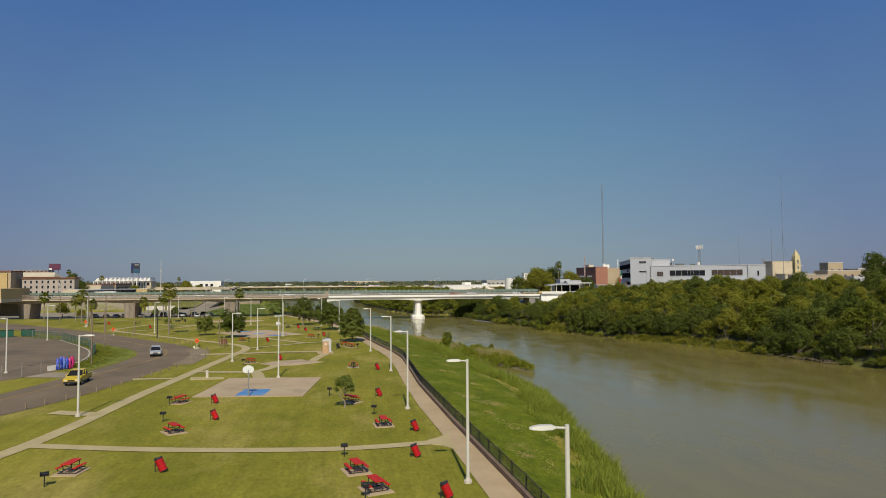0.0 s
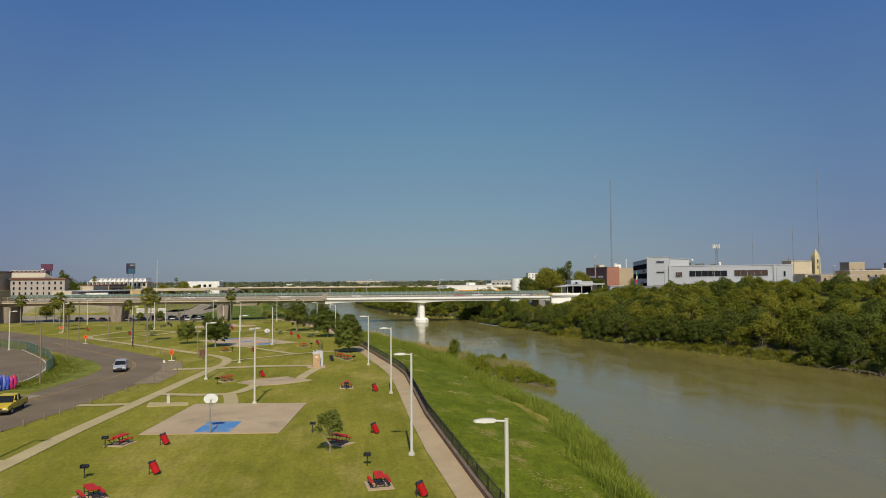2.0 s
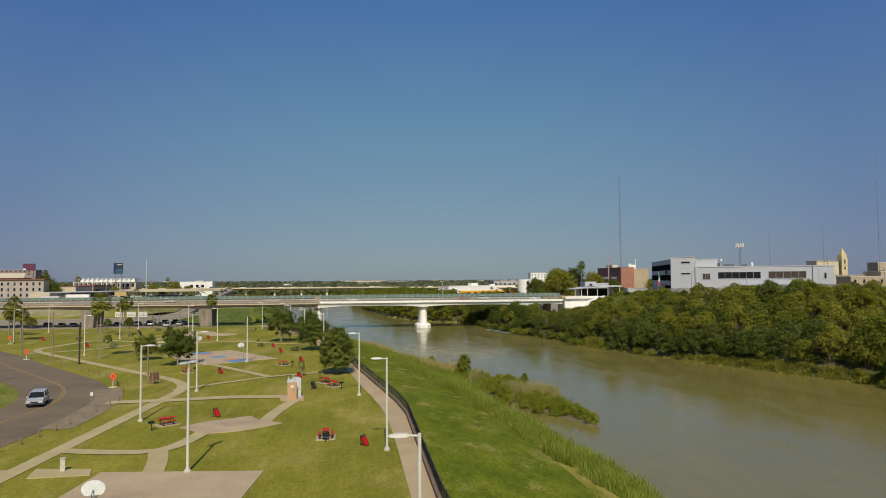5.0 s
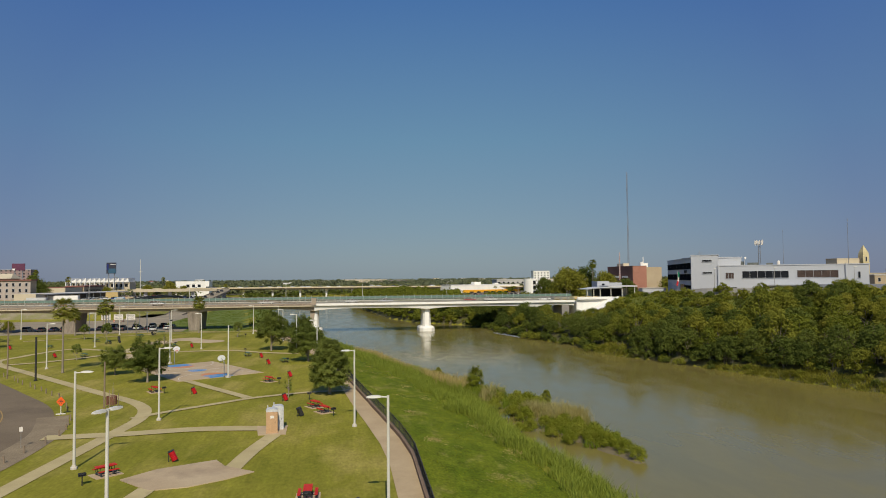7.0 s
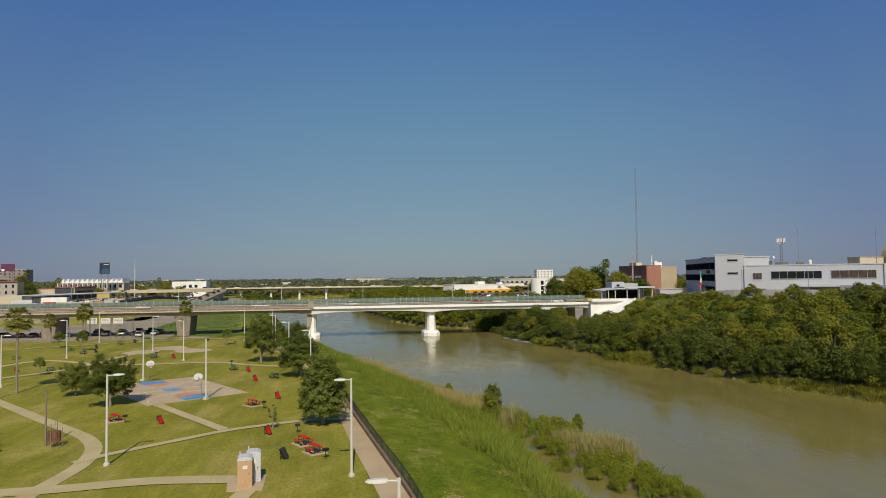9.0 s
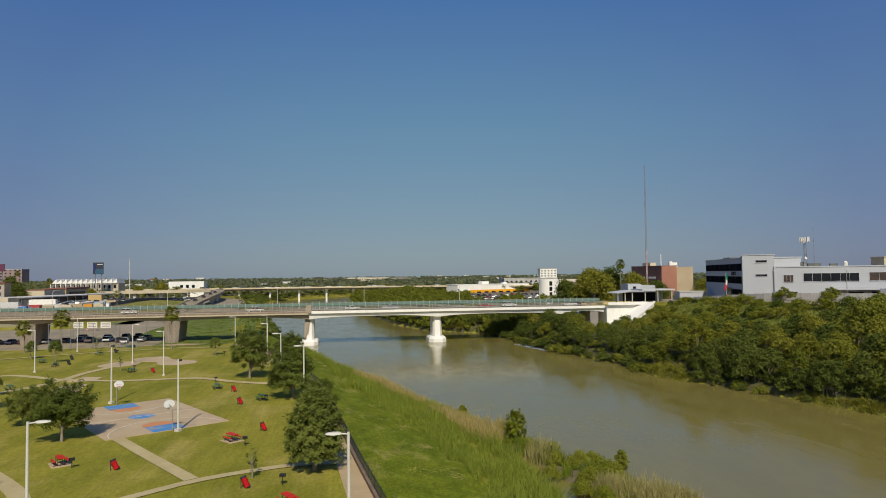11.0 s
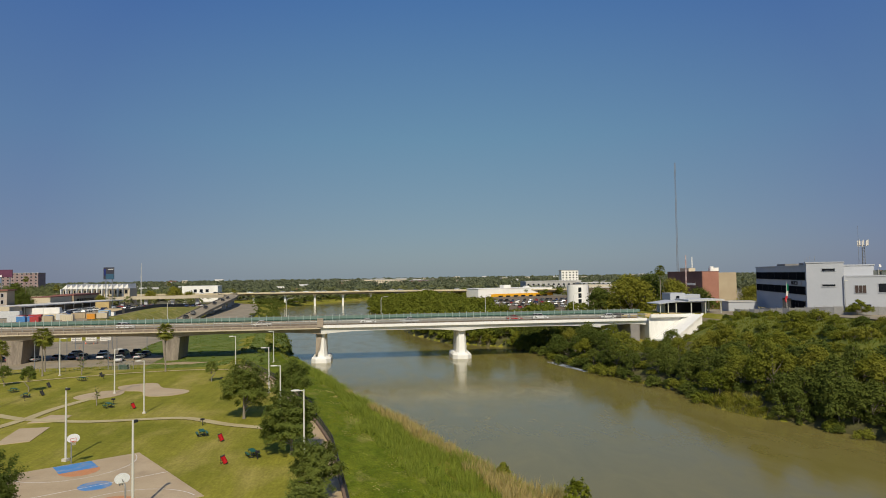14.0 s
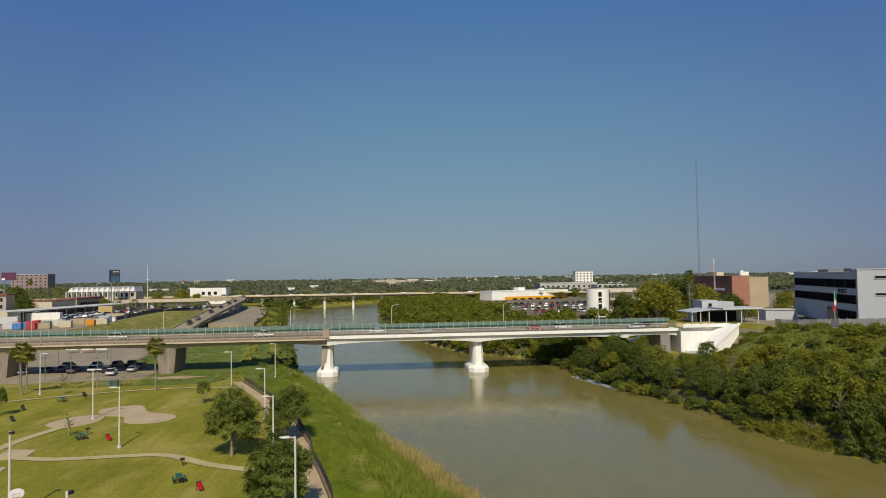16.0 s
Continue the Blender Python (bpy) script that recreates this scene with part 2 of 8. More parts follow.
TANW = surf("tan_plaster", (0.40, 0.32, 0.21), (0.36, 0.28, 0.18), 0.15, 4, 0.85, 0, 0.05, vary=0.1, grain=0.06)
YELW = surf("yellow_plaster", (0.50, 0.37, 0.17), (0.46, 0.33, 0.14), 0.15, 4, 0.85, 0, 0.05)
BRICKR = surf("red_brick_wall", (0.175, 0.092, 0.074), (0.215, 0.115, 0.092), 0.3, 6, 0.9, 0, 0.1)
ROOFR = surf("red_tile_roof", (0.25, 0.105, 0.075), (0.20, 0.085, 0.065), 0.4, 8, 0.85, 0, 0.1)
ROOFG = surf("pale_roofing", (0.50, 0.48, 0.44), (0.42, 0.40, 0.37), 0.1, 4, 0.8, 0, 0.05, vary=0.15)
GLASSD = surf("dark_window_glass", (0.012, 0.014, 0.018), (0.02, 0.022, 0.026), 0.3, 3, 0.2, 0, 0, spec=0.08)
DARKM = surf("dark_sign_face", (0.03, 0.032, 0.05), (0.04, 0.04, 0.055), 0.4, 4, 0.5, 0, 0)
ORANGES = surf("orange_sign_sheeting", (0.80, 0.13, 0.02), (0.72, 0.11, 0.02), 2, 20, 0.5, 0, 0)
TANPL = surf("tan_plastic", (0.50, 0.32, 0.18), (0.46, 0.29, 0.16), 1.2, 15, 0.5, 0, 0.05)
GREYPL = surf("grey_plastic", (0.55, 0.55, 0.54), (0.48, 0.48, 0.48), 1.2, 15, 0.5, 0, 0.05)
SCREENF = surf("fence_mesh_green", (0.05, 0.10, 0.07), (0.075, 0.115, 0.075), 1, 12, 0.7, 0, 0)
FLAGG = surf("flag_green", (0.0, 0.14, 0.07), (0.0, 0.12, 0.06), 1, 10, 0.8, 0, 0)
FLAGR = surf("flag_red", (0.45, 0.02, 0.03), (0.4, 0.02, 0.03), 1, 10, 0.8, 0, 0)
LEAF_PARK = leafy("park_leaves", (0.142, 0.180, 0.038), (0.255, 0.283, 0.066), 0.5)
LEAF_BANK = leafy("bank_leaves", (0.125, 0.150, 0.020), (0.245, 0.245, 0.038), 0.4)
LEAF_YEL = leafy("yellow_green_leaves", (0.180, 0.190, 0.023), (0.295, 0.275, 0.046), 0.45)
LEAF_DARK = leafy("deep_green_leaves", (0.082, 0.108, 0.023), (0.155, 0.178, 0.037), 0.4)
LEAF_PALM = leafy("palm_fronds", (0.14, 0.165, 0.025), (0.30, 0.29, 0.06), 0.4)
# far and town greens are greyed: distance haze mixed into the leaf colour
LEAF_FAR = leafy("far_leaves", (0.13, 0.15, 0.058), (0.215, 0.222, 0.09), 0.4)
LEAF_TOWN = leafy("hazed_town_leaves", (0.14, 0.158, 0.088), (0.21, 0.225, 0.125), 0.4)
REEDG = leafy("green_reeds", (0.16, 0.225, 0.018), (0.32, 0.355, 0.060), 0.5)
LEAF_WIL = leafy("willow_leaves", (0.215, 0.245, 0.024), (0.36, 0.36, 0.055), 0.5)
REEDT = leafy("dry_reeds", (0.47, 0.365, 0.13), (0.62, 0.49, 0.21), 0.5)
REEDS_PALE = leafy("straw_reeds", (0.32, 0.30, 0.09), (0.54, 0.46, 0.20), 0.5)


def water():
    m, n, l = nodes_of("silty_river_water")
    p = n["Principled BSDF"]
    g = n.new("ShaderNodeNewGeometry")
    mp = n.new("ShaderNodeMapping")
    mp.inputs["Scale"].default_value = (1.0, 0.4, 1)
    l.new(g.outputs["Position"], mp.inputs["Vector"])
    big, small = n.new("ShaderNodeTexNoise"), n.new("ShaderNodeTexNoise")
    big.inputs["Scale"].default_value, big.inputs["Detail"].default_value, big.inputs["Distortion"].default_value = 0.05, 6, 0.6
    small.inputs["Scale"].default_value, small.inputs["Detail"].default_value = 0.9, 5
    l.new(mp.outputs[0], big.inputs["Vector"]), l.new(mp.outputs[0], small.inputs["Vector"])
    mix = n.new("ShaderNodeMix")
    mix.data_type = "RGBA"
    mix.inputs["A"].default_value, mix.inputs["B"].default_value = (0.156, 0.130, 0.033, 1), (0.216, 0.178, 0.055, 1)
    streak = n.new("ShaderNodeTexNoise")
    streak.inputs["Scale"].default_value, streak.inputs["Detail"].default_value, streak.inputs["Roughness"].default_value, streak.inputs["Distortion"].default_value = 0.22, 7, 0.65, 0.8
    l.new(mp.outputs[0], streak.inputs["Vector"])
    blend = n.new("ShaderNodeMath")
    blend.operation = "MULTIPLY_ADD"
    blend.inputs[1].default_value = 0.5
    sm_ = n.new("ShaderNodeMapRange")
    sm_.inputs["From Min"].default_value, sm_.inputs["From Max"].default_value, sm_.inputs["To Max"].default_value = 0.3, 0.7, 0.5
    l.new(streak.outputs["Fac"], sm_.inputs["Value"])
    l.new(big.outputs["Fac"], blend.inputs[0]), l.new(sm_.outputs[0], blend.inputs[2])
    l.new(blend.outputs[0], mix.inputs["Factor"])
    l.new(mix.outputs["Result"], p.inputs["Base Color"])
    rr = n.new("ShaderNodeMapRange")
    rr.inputs["From Min"].default_value, rr.inputs["From Max"].default_value = 0.4, 0.65
    rr.inputs["To Min"].default_value, rr.inputs["To Max"].default_value = 0.10, 0.22
    l.new(streak.outputs["Fac"], rr.inputs["Value"]), l.new(rr.outputs[0], p.inputs["Roughness"])
    p.inputs["IOR"].default_value = 1.42
    b = n.new("ShaderNodeBump")
    b.inputs["Strength"].default_value, b.inputs["Distance"].default_value = 0.2, 0.06
    l.new(small.outputs["Fac"], b.inputs["Height"]), l.new(b.outputs[0], p.inputs["Normal"])
    return m


WATER = water()

GLASSK = surf("tinted_black_glass", (0.010, 0.011, 0.013), (0.014, 0.015, 0.018), 0.3, 3, 0.6, 0, 0, spec=0.0)

# ---- mesh helpers ----
class Mesh:
    """Collects verts and faces of one part."""
    def __init__(self):
        self.v, self.f = [], []

    def add(self, vs, fs):
        k = len(self.v)
        self.v += [tuple(p) for p in vs]
        self.f += [tuple(i + k for i in q) for q in fs]
        return self

    def box(self, c, s, rz=0.0, m=None):
        hx, hy, hz = s[0] / 2, s[1] / 2, s[2] / 2
        ca, sa = math.cos(radians(rz)), math.sin(radians(rz))
        vs = []
        for x, y, z in ((-1, -1, -1), (1, -1, -1), (1, 1, -1), (-1, 1, -1), (-1, -1, 1), (1, -1, 1), (1, 1, 1), (-1, 1, 1)):
            p = (x * hx, y * hy, z * hz)
            q = Vector((c[0] + p[0] * ca - p[1] * sa, c[1] + p[0] * sa + p[1] * ca, c[2] + p[2]))
            vs.append(m @ q if m else q)
        return self.add(vs, [(0, 3, 2, 1), (4, 5, 6, 7), (0, 1, 5, 4), (1, 2, 6, 5), (2, 3, 7, 6), (3, 0, 4, 7)])

    def tube(self, pts, radii, n=8, caps=True):
        pts = [Vector(p) for p in pts]
        rings = []
        for i, p in enumerate(pts):
            d = (pts[min(i + 1, len(pts) - 1)] - pts[max(i - 1, 0)]).normalized()
            u = d.cross(Vector((0.31, 0.95, 0.05))).normalized() if abs(d.z) > 0.4 else d.cross(Vector((0, 0, 1))).normalized()
            w = d.cross(u)
            rings.append([p + (u * math.cos(2 * math.pi * k / n) + w * math.sin(2 * math.pi * k / n)) * radii[i] for k in range(n)])
        vs = [q for r in rings for q in r]
        fs = [(i * n + k, i * n + (k + 1) % n, (i + 1) * n + (k + 1) % n, (i + 1) * n + k) for i in range(len(pts) - 1) for k in range(n)]
        if caps:
            fs += [tuple(range(n - 1, -1, -1)), tuple((len(pts) - 1) * n + k for k in range(n))]
        return self.add(vs, fs)

    def prism(self, poly, z0, z1):
        n = len(poly)
        area = sum(poly[i][0] * poly[(i + 1) % n][1] - poly[(i + 1) % n][0] * poly[i][1] for i in range(n))
        if area < 0:
            poly = poly[::-1]
        vs = [(x, y, z0) for x, y in poly] + [(x, y, z1) for x, y in poly]
        return self.add(vs, [tuple(range(n - 1, -1, -1)), tuple(range(n, 2 * n))] + [(i, (i + 1) % n, n + (i + 1) % n, n + i) for i in range(n)])

    def profile_x(self, poly, x0, x1):
        """A (y, z) outline swept along x."""
        n = len(poly)
        vs = [(x0, y, z) for y, z in poly] + [(x1, y, z) for y, z in poly]
        return self.add(vs, [tuple(range(n)), tuple(range(2 * n - 1, n - 1, -1))] + [(i, n + i, n + (i + 1) % n, (i + 1) % n) for i in range(n)])

    def data(self, name, material, smooth=False):
        me = bpy.data.meshes.new(name)
        me.from_pydata(self.v, [], self.f)
        me.materials.append(material)
        if smooth:
            me.polygons.foreach_set("use_smooth", [True] * len(me.polygons))
        me.update()
        return me


def part(name, mesh, material, parent=None, label="", smooth=False):
    ob = new(name, mesh.data(name, material, smooth) if isinstance(mesh, Mesh) else mesh)
    if parent:
        ob.parent = parent
    if label:
        ob["label"] = label
    return ob


def thing(name, m, label, category, group="", kind=""):
    ob = new(name)
    ob.matrix_basis = m
    ob.empty_display_size = 0.2
    return tagged(ob, label, category, group, kind)


def setting(name, mesh, material, label, category, smooth=False):
    return tagged(part(name, mesh, material, None, "", smooth), label, category, "", "structure")


def lerp(tab, y):
    return float(np.interp(y, [p[0] for p in tab], [p[1] for p in tab]))


# ---- the lie of the land: the river's banks and the walkway as x over y ----
BANK_L = [(-400, -60), (-60, 14), (0, 18), (30, 22), (60, 27), (75, 29.5), (84, 30), (92, 28.6), (105, 26.8), (115, 26.0), (130, 25.4), (145, 25.0), (157, 24.6), (163, 23.6), (176, 19.5), (190, 14.5), (205, 9.5), (220, 5), (235, 1.5), (255, -4), (278, -11), (300, -15), (326, -18), (487, -42), (591, -55.4), (640, -55.5), (672, -43), (718, -21), (770, 9), (820, 48), (900, 130), (1100, 360), (1300, 600), (2200, 1600), (4600, 4200)]
BANK_R = [(-400, 60), (-60, 118), (0, 112), (95, 101), (110, 98), (130, 94), (150, 86), (165, 81.5), (178, 78), (187, 75), (193, 70.8), (200, 68.6), (206, 69.2), (213, 70.2), (222, 69), (230, 67), (247, 62), (262, 60), (279, 60), (305, 56), (325, 36), (360, 26), (509, 12), (600, 12), (660, 24), (720, 46), (770, 75), (820, 116), (900, 200), (1100, 430), (1300, 670), (2200, 1680), (4600, 4300)]
FENCE = [(-400, 30), (-60, 12.2), (0, 11.8), (24, 11.6), (45, 10.9), (68, 10.4), (87, 10.8), (97, 11), (104, 10.5), (110, 9.8), (117, 8.9), (133, 6.9), (144, 5.7), (160, 4.0), (170, 2.9), (179, 1.1), (186, -0.5), (192, -1.2), (205, -4.4), (228, -12.2), (251, -21.6), (270, -26), (326, -34), (591, -72), (640, -73), (672, -62), (718, -42), (770, -12), (900, 108), (1300, 575), (4600, 4150)]
REEDS = [(-400, 20), (0, 14.6), (26, 17.8), (42, 20.0), (56, 22.0), (68, 22.6), (80, 22.4), (92, 21.7), (108, 20.7), (130, 17.8), (160, 11.5), (191, 5.3), (218, 0.2), (235, -4.5), (255, -10), (278, -16), (326, -26), (591, -64), (640, -65), (672, -53), (718, -32), (770, -2), (900, 118), (1300, 588), (4600, 4175)]
WALK_L = [(-60, 9.5), (24, 9.2), (42, 8.9), (54, 8.45), (68, 8.4), (84, 8.6), (95, 8.6), (102, 8.2), (112, 7.1), (120, 6.1), (130, 5.1), (140, 4.0), (160, 1.7), (175, -0.6), (185, -2.9), (192, -4.0), (226, -13.8), (249, -23.2)]
WATER_Z = -4.0


def land(x, y):
    xl, xr, xf, xg = lerp(BANK_L, y), lerp(BANK_R, y), lerp(FENCE, y), lerp(REEDS, y)
    base = 0.0
    if x < xf:
        s = min(max((y - 246) / 16, 0), 1)
        w = min(max((-22 - x) / 10, 0), 1)
        base = -2.1 * s * s * (3 - 2 * s) * max(w, min(max((y - 260) / 20, 0), 1))
        if y > 400:
            base += 1.5 * min((y - 400) / 200, 1)
        if y > 350 and x < -94:
            a, b = min((y - 350) / 14, 1), min((-94 - x) / 11, 1)
            base += (3.6 - base) * a * a * (3 - 2 * a) * b * b * (3 - 2 * b) * min(max((610 - y) / 110, 0), 1)
        return base
    s = min(max((y - 246) / 16, 0), 1)
    top = -1.6 * s
    if x < xg:
        return top + (-1.1 - top) * (x - xf) / max(xg - xf, 0.1)
    if x < xl:
        return -1.1 + (-3.2) * ((x - xg) / max(xl - xg, 0.1)) ** 1.3
    if x < xr:
        m = min(x - xl, xr - x)
        return -4.3 - min(m * 0.25, 2.0)
    d = x - xr
    near = 1 if y < 300 else max(0.0, 1 - (y - 300) / 30)
    top_h = 9.4 - 2.0 * min(max((y - 236) / 28, 0), 1)
    hi = top_h * near + 1.2 * (1 - near)
    if d < 7:
        return -4.3 + 4.0 * (d / 7) ** 0.8
    mix_ = min(max((y - 243) / 20, 0), 1)
    x0, wide = (xr + 7) * (1 - mix_) + 100 * mix_, 30 * (1 - mix_) + 9 * mix_
    if y > 281.5:
        x0, wide = 92, 2 + max(0.0, y - 296) * 0.8
    e = min(max((x - x0) / wide, 0), 1)
    return -0.3 + (hi + 0.3) * e * e * (3 - 2 * e)


def ribbon(line_a, line_b, ys, lift=0.03, cols=1, fn=land):
    me = Mesh()
    vs = []
    for y in ys:
        a, b = lerp(line_a, y), lerp(line_b, y)
        for k in range(cols + 1):
            x = a + (b - a) * k / cols
            vs.append((x, y, fn(x, y) + lift))
    fs = [(r * (cols + 1) + k, r * (cols + 1) + k + 1, (r + 1) * (cols + 1) + k + 1, (r + 1) * (cols + 1) + k) for r in range(len(ys) - 1) for k in range(cols)]
    return me.add(vs, fs)


def way(pts, width, z=0.04, taper=None):
    """A flat path of even width along a smooth centre line."""
    fine = []
    p = [Vector((*q, 0)) for q in pts]
    for i in range(len(p) - 1):
        a, b, c, d = p[max(i - 1, 0)], p[i], p[i + 1], p[min(i + 2, len(p) - 1)]
        n = max(2, int((c - b).length / 1.5))
        for k in range(n):
            t = k / n
            fine.append(0.5 * (2 * b + (c - a) * t + (2 * a - 5 * b + 4 * c - d) * t * t + (3 * b - a - 3 * c + d) * t ** 3))
    fine.append(p[-1])
    me, vs = Mesh(), []
    for i, q in enumerate(fine):
        d = (fine[min(i + 1, len(fine) - 1)] - fine[max(i - 1, 0)]).normalized()
        nrm = Vector((-d.y, d.x, 0)) * (width / 2)
        for s in (1, -1):
            r = q + nrm * s
            vs.append((r.x, r.y, land(r.x, r.y) + z))
    return me.add(vs, [(2 * i + 1, 2 * i + 3, 2 * i + 2, 2 * i) for i in range(len(fine) - 1)])


# one sheet of ground out to the horizon
gx = np.concatenate([np.linspace(-4500, -400, 14)[:-1], np.linspace(-400, -130, 28)[:-1], np.linspace(-130, -30, 41)[:-1], np.linspace(-30, 130, 107)[:-1], np.linspace(130, 400, 28)[:-1], np.linspace(400, 4500, 14)])
gy = np.concatenate([np.linspace(-700, -60, 9)[:-1], np.linspace(-60, 330, 157)[:-1], np.linspace(330, 800, 61)[:-1], np.linspace(800, 1400, 21)[:-1], np.linspace(1400, 4700, 14)])
gm = Mesh()
gm.v = [(float(x), float(y), land(float(x), float(y))) for y in gy for x in gx]
nx = len(gx)
gm.f = [(j * nx + i, j * nx + i + 1, (j + 1) * nx + i + 1, (j + 1) * nx + i) for j in range(len(gy) - 1) for i in range(nx - 1)]
setting("ground", gm, TURF, "mown yellow-green park lawn running out to the town", "ground", True)

# the river, one sheet between the banks
ry = [float(y) for y in gy if -400 <= y <= 1500]
setting("water", ribbon([(a, b - 8) for a, b in BANK_L], [(a, b + 6) for a, b in BANK_R], ry, 0, 1, lambda x, y: WATER_Z), WATER, "broad slow brown river reflecting the sky", "river")
setting("riverbank_grass", ribbon(FENCE, [(a, b + 5.0) for a, b in REEDS], [y for y in ry if -60 <= y <= 300], 0.04, 6), BANKTURF, "rich green grass slope below the railing", "grass", True)
# dark strip under the bank trees: their shade is put into the ground colour
setting("bank_litter", ribbon([(a, b - 0.5) for a, b in BANK_R], [(a, b + 20) for a, b in BANK_R], [y for y in ry if 40 <= y <= 690], 0.05, 8), surf("dark_shade_ground", (0.06, 0.055, 0.022), (0.10, 0.095, 0.032), 0.6, 6, 0.95, 0, 0.8, (0.12, 0.13, 0.03), 0.58, 0.3), "dark brown ground under the bank scrub, shade put into its colour", "bank", True)
setting("bank_slope_grass", ribbon([(a, b + 20.2) for a, b in BANK_R], [(a, b + 46) for a, b in BANK_R], [y for y in ry if 120 <= y <= 279], 0.06, 12), surf("rough_slope_grass", (0.10, 0.115, 0.014), (0.165, 0.165, 0.024), 0.3, 4, 0.95, 0, 0.8, (0.085, 0.115, 0.016), 0.58, 0.25), "yellow-green rough grass on the upper bank slope", "grass", True)
LUSH = surf("lush_bank_grass", (0.082, 0.122, 0.014), (0.145, 0.172, 0.024), 0.25, 4, 0.95, 0, 0.8, (0.20, 0.20, 0.06), 0.62, 0.2)
setting("underbridge_grass", ribbon([(250, -48), (272, -49), (292, -50), (302, -63), (335, -66), (445, -66)], [(a, b + 0.8) for a, b in BANK_L], [y for y in ry if 256 <= y <= 440], 0.05, 14), LUSH, "lush green grass bank under the bridge", "grass", True)

# ---- walkway, paths, courts, road and car parks ----
wy = [float(v) for v in np.arange(-60, 249.1, 1.5)]
KERB = [(a, b - 0.36) for a, b in FENCE]
setting("walkway", ribbon(WALK_L, KERB, wy, 0.05, 2), WALKC, "pinkish concrete riverside walkway", "walkway")
wall = Mesh()
for i in range(len(wy) - 1):
    y0, y1 = wy[i], wy[i + 1]
    a, b = lerp(FENCE, y0) - 0.22, lerp(FENCE, y1) - 0.22
    if y1 < 249:
        vs = [(a - 0.14, y0, -0.5), (a + 0.14, y0, -0.5), (b + 0.14, y1, -0.5), (b - 0.14, y1, -0.5)]
        wall.add(vs + [(x, y, 0.42) for x, y, z in vs], [(0, 3, 2, 1), (4, 5, 6, 7), (0, 1, 5, 4), (1, 2, 6, 5), (2, 3, 7, 6), (3, 0, 4, 7)])
setting("low_wall", wall, surf("brown_wall_face", (0.17, 0.115, 0.08), (0.22, 0.15, 0.105), 0.6, 10, 0.85, 0, 0.2), "low dark brown retaining kerb along the walkway", "wall")

for name, pts, w in [
    ("path_1", [(-49, -30), (-37.5, -2), (-32, 14), (-29, 26), (-25.4, 40), (-23.9, 50), (-22.8, 66), (-21.2, 82), (-19.6, 98), (-18.4, 110), (-17.8, 119), (-20.5, 127.5), (-30.5, 140), (-45.5, 158.4), (-60, 177), (-60.5, 187), (-56, 201), (-45, 194.8), (-42.3, 193)], 1.55),
    ("path_2", [(-24.6, 43.0), (-13, 39.6), (0, 37.6), (9.3, 38.6)], 1.35),
    ("path_3", [(-22.0, 80.2), (-27.5, 80.4)], 1.3),
    ("path_4", [(-23.6, 55.6), (-28.5, 57.6)], 1.8),
    ("path_5", [(-20.4, 86.6), (-15.5, 85.2), (-12, 85.2), (-10.4, 88.0), (-9.6, 91.8)], 1.5),
    ("path_6", [(-10.6, 78.2), (-11.2, 82), (-12.0, 85.2)], 1.6),
    ("path_7", [(-4.3, 95.3), (-3.4, 101.5), (-2.0, 107.8)], 1.5),
    ("path_8", [(-24.5, 110.4), (-17, 110.7), (-10, 111.6), (-2.6, 110.6)], 2.1),
    ("path_9", [(-18.6, 118.5), (-16.5, 121), (-11, 125.8), (-6.5, 129.4), (0.2, 132.2), (5.2, 132.4)], 1.1),
    ("path_10", [(-18.75, 146.2), (-13.35, 138.1), (-7.5, 129.5)], 1.3),
    ("path_11", [(-42.3, 193.2), (-33, 190.0), (-24, 190.2), (-18.7, 189.6), (-12, 184.2), (-4.5, 180.2)], 1.5),
    ("path_12", [(-42.6, 193.2), (-42, 201), (-39.6, 210)], 1.6),
    ("path_13", [(-43.0, 192.6), (-45.5, 184), (-52, 176), (-60, 172)], 1.6),
    ("path_14", [(-76, 224), (-62.3, 232.1), (-53.9, 236.4), (-42.8, 241), (-32.6, 242.7), (-22.2, 241.8), (-18.6, 241.2)], 1.0),
]:
    setting(name, way(pts, w, 0.042 + 0.0032 * int(name[5:])), PATHC, "pale concrete footpath across the lawn", "path")
def rounded(poly, n=5):
    """A closed outline drawn as a smooth curve through its corners."""
    out, k = [], len(poly)
    for i in range(k):
        a, b, c, d = (Vector(poly[(i + j) % k]) for j in (-1, 0, 1, 2))
        for q in range(n):
            t = q / n
            p = 0.5 * (2 * b + (c - a) * t + (2 * a - 5 * b + 4 * c - d) * t * t + (3 * b - a - 3 * c + d) * t ** 3)
            out.append((p.x, p.y))
    return out


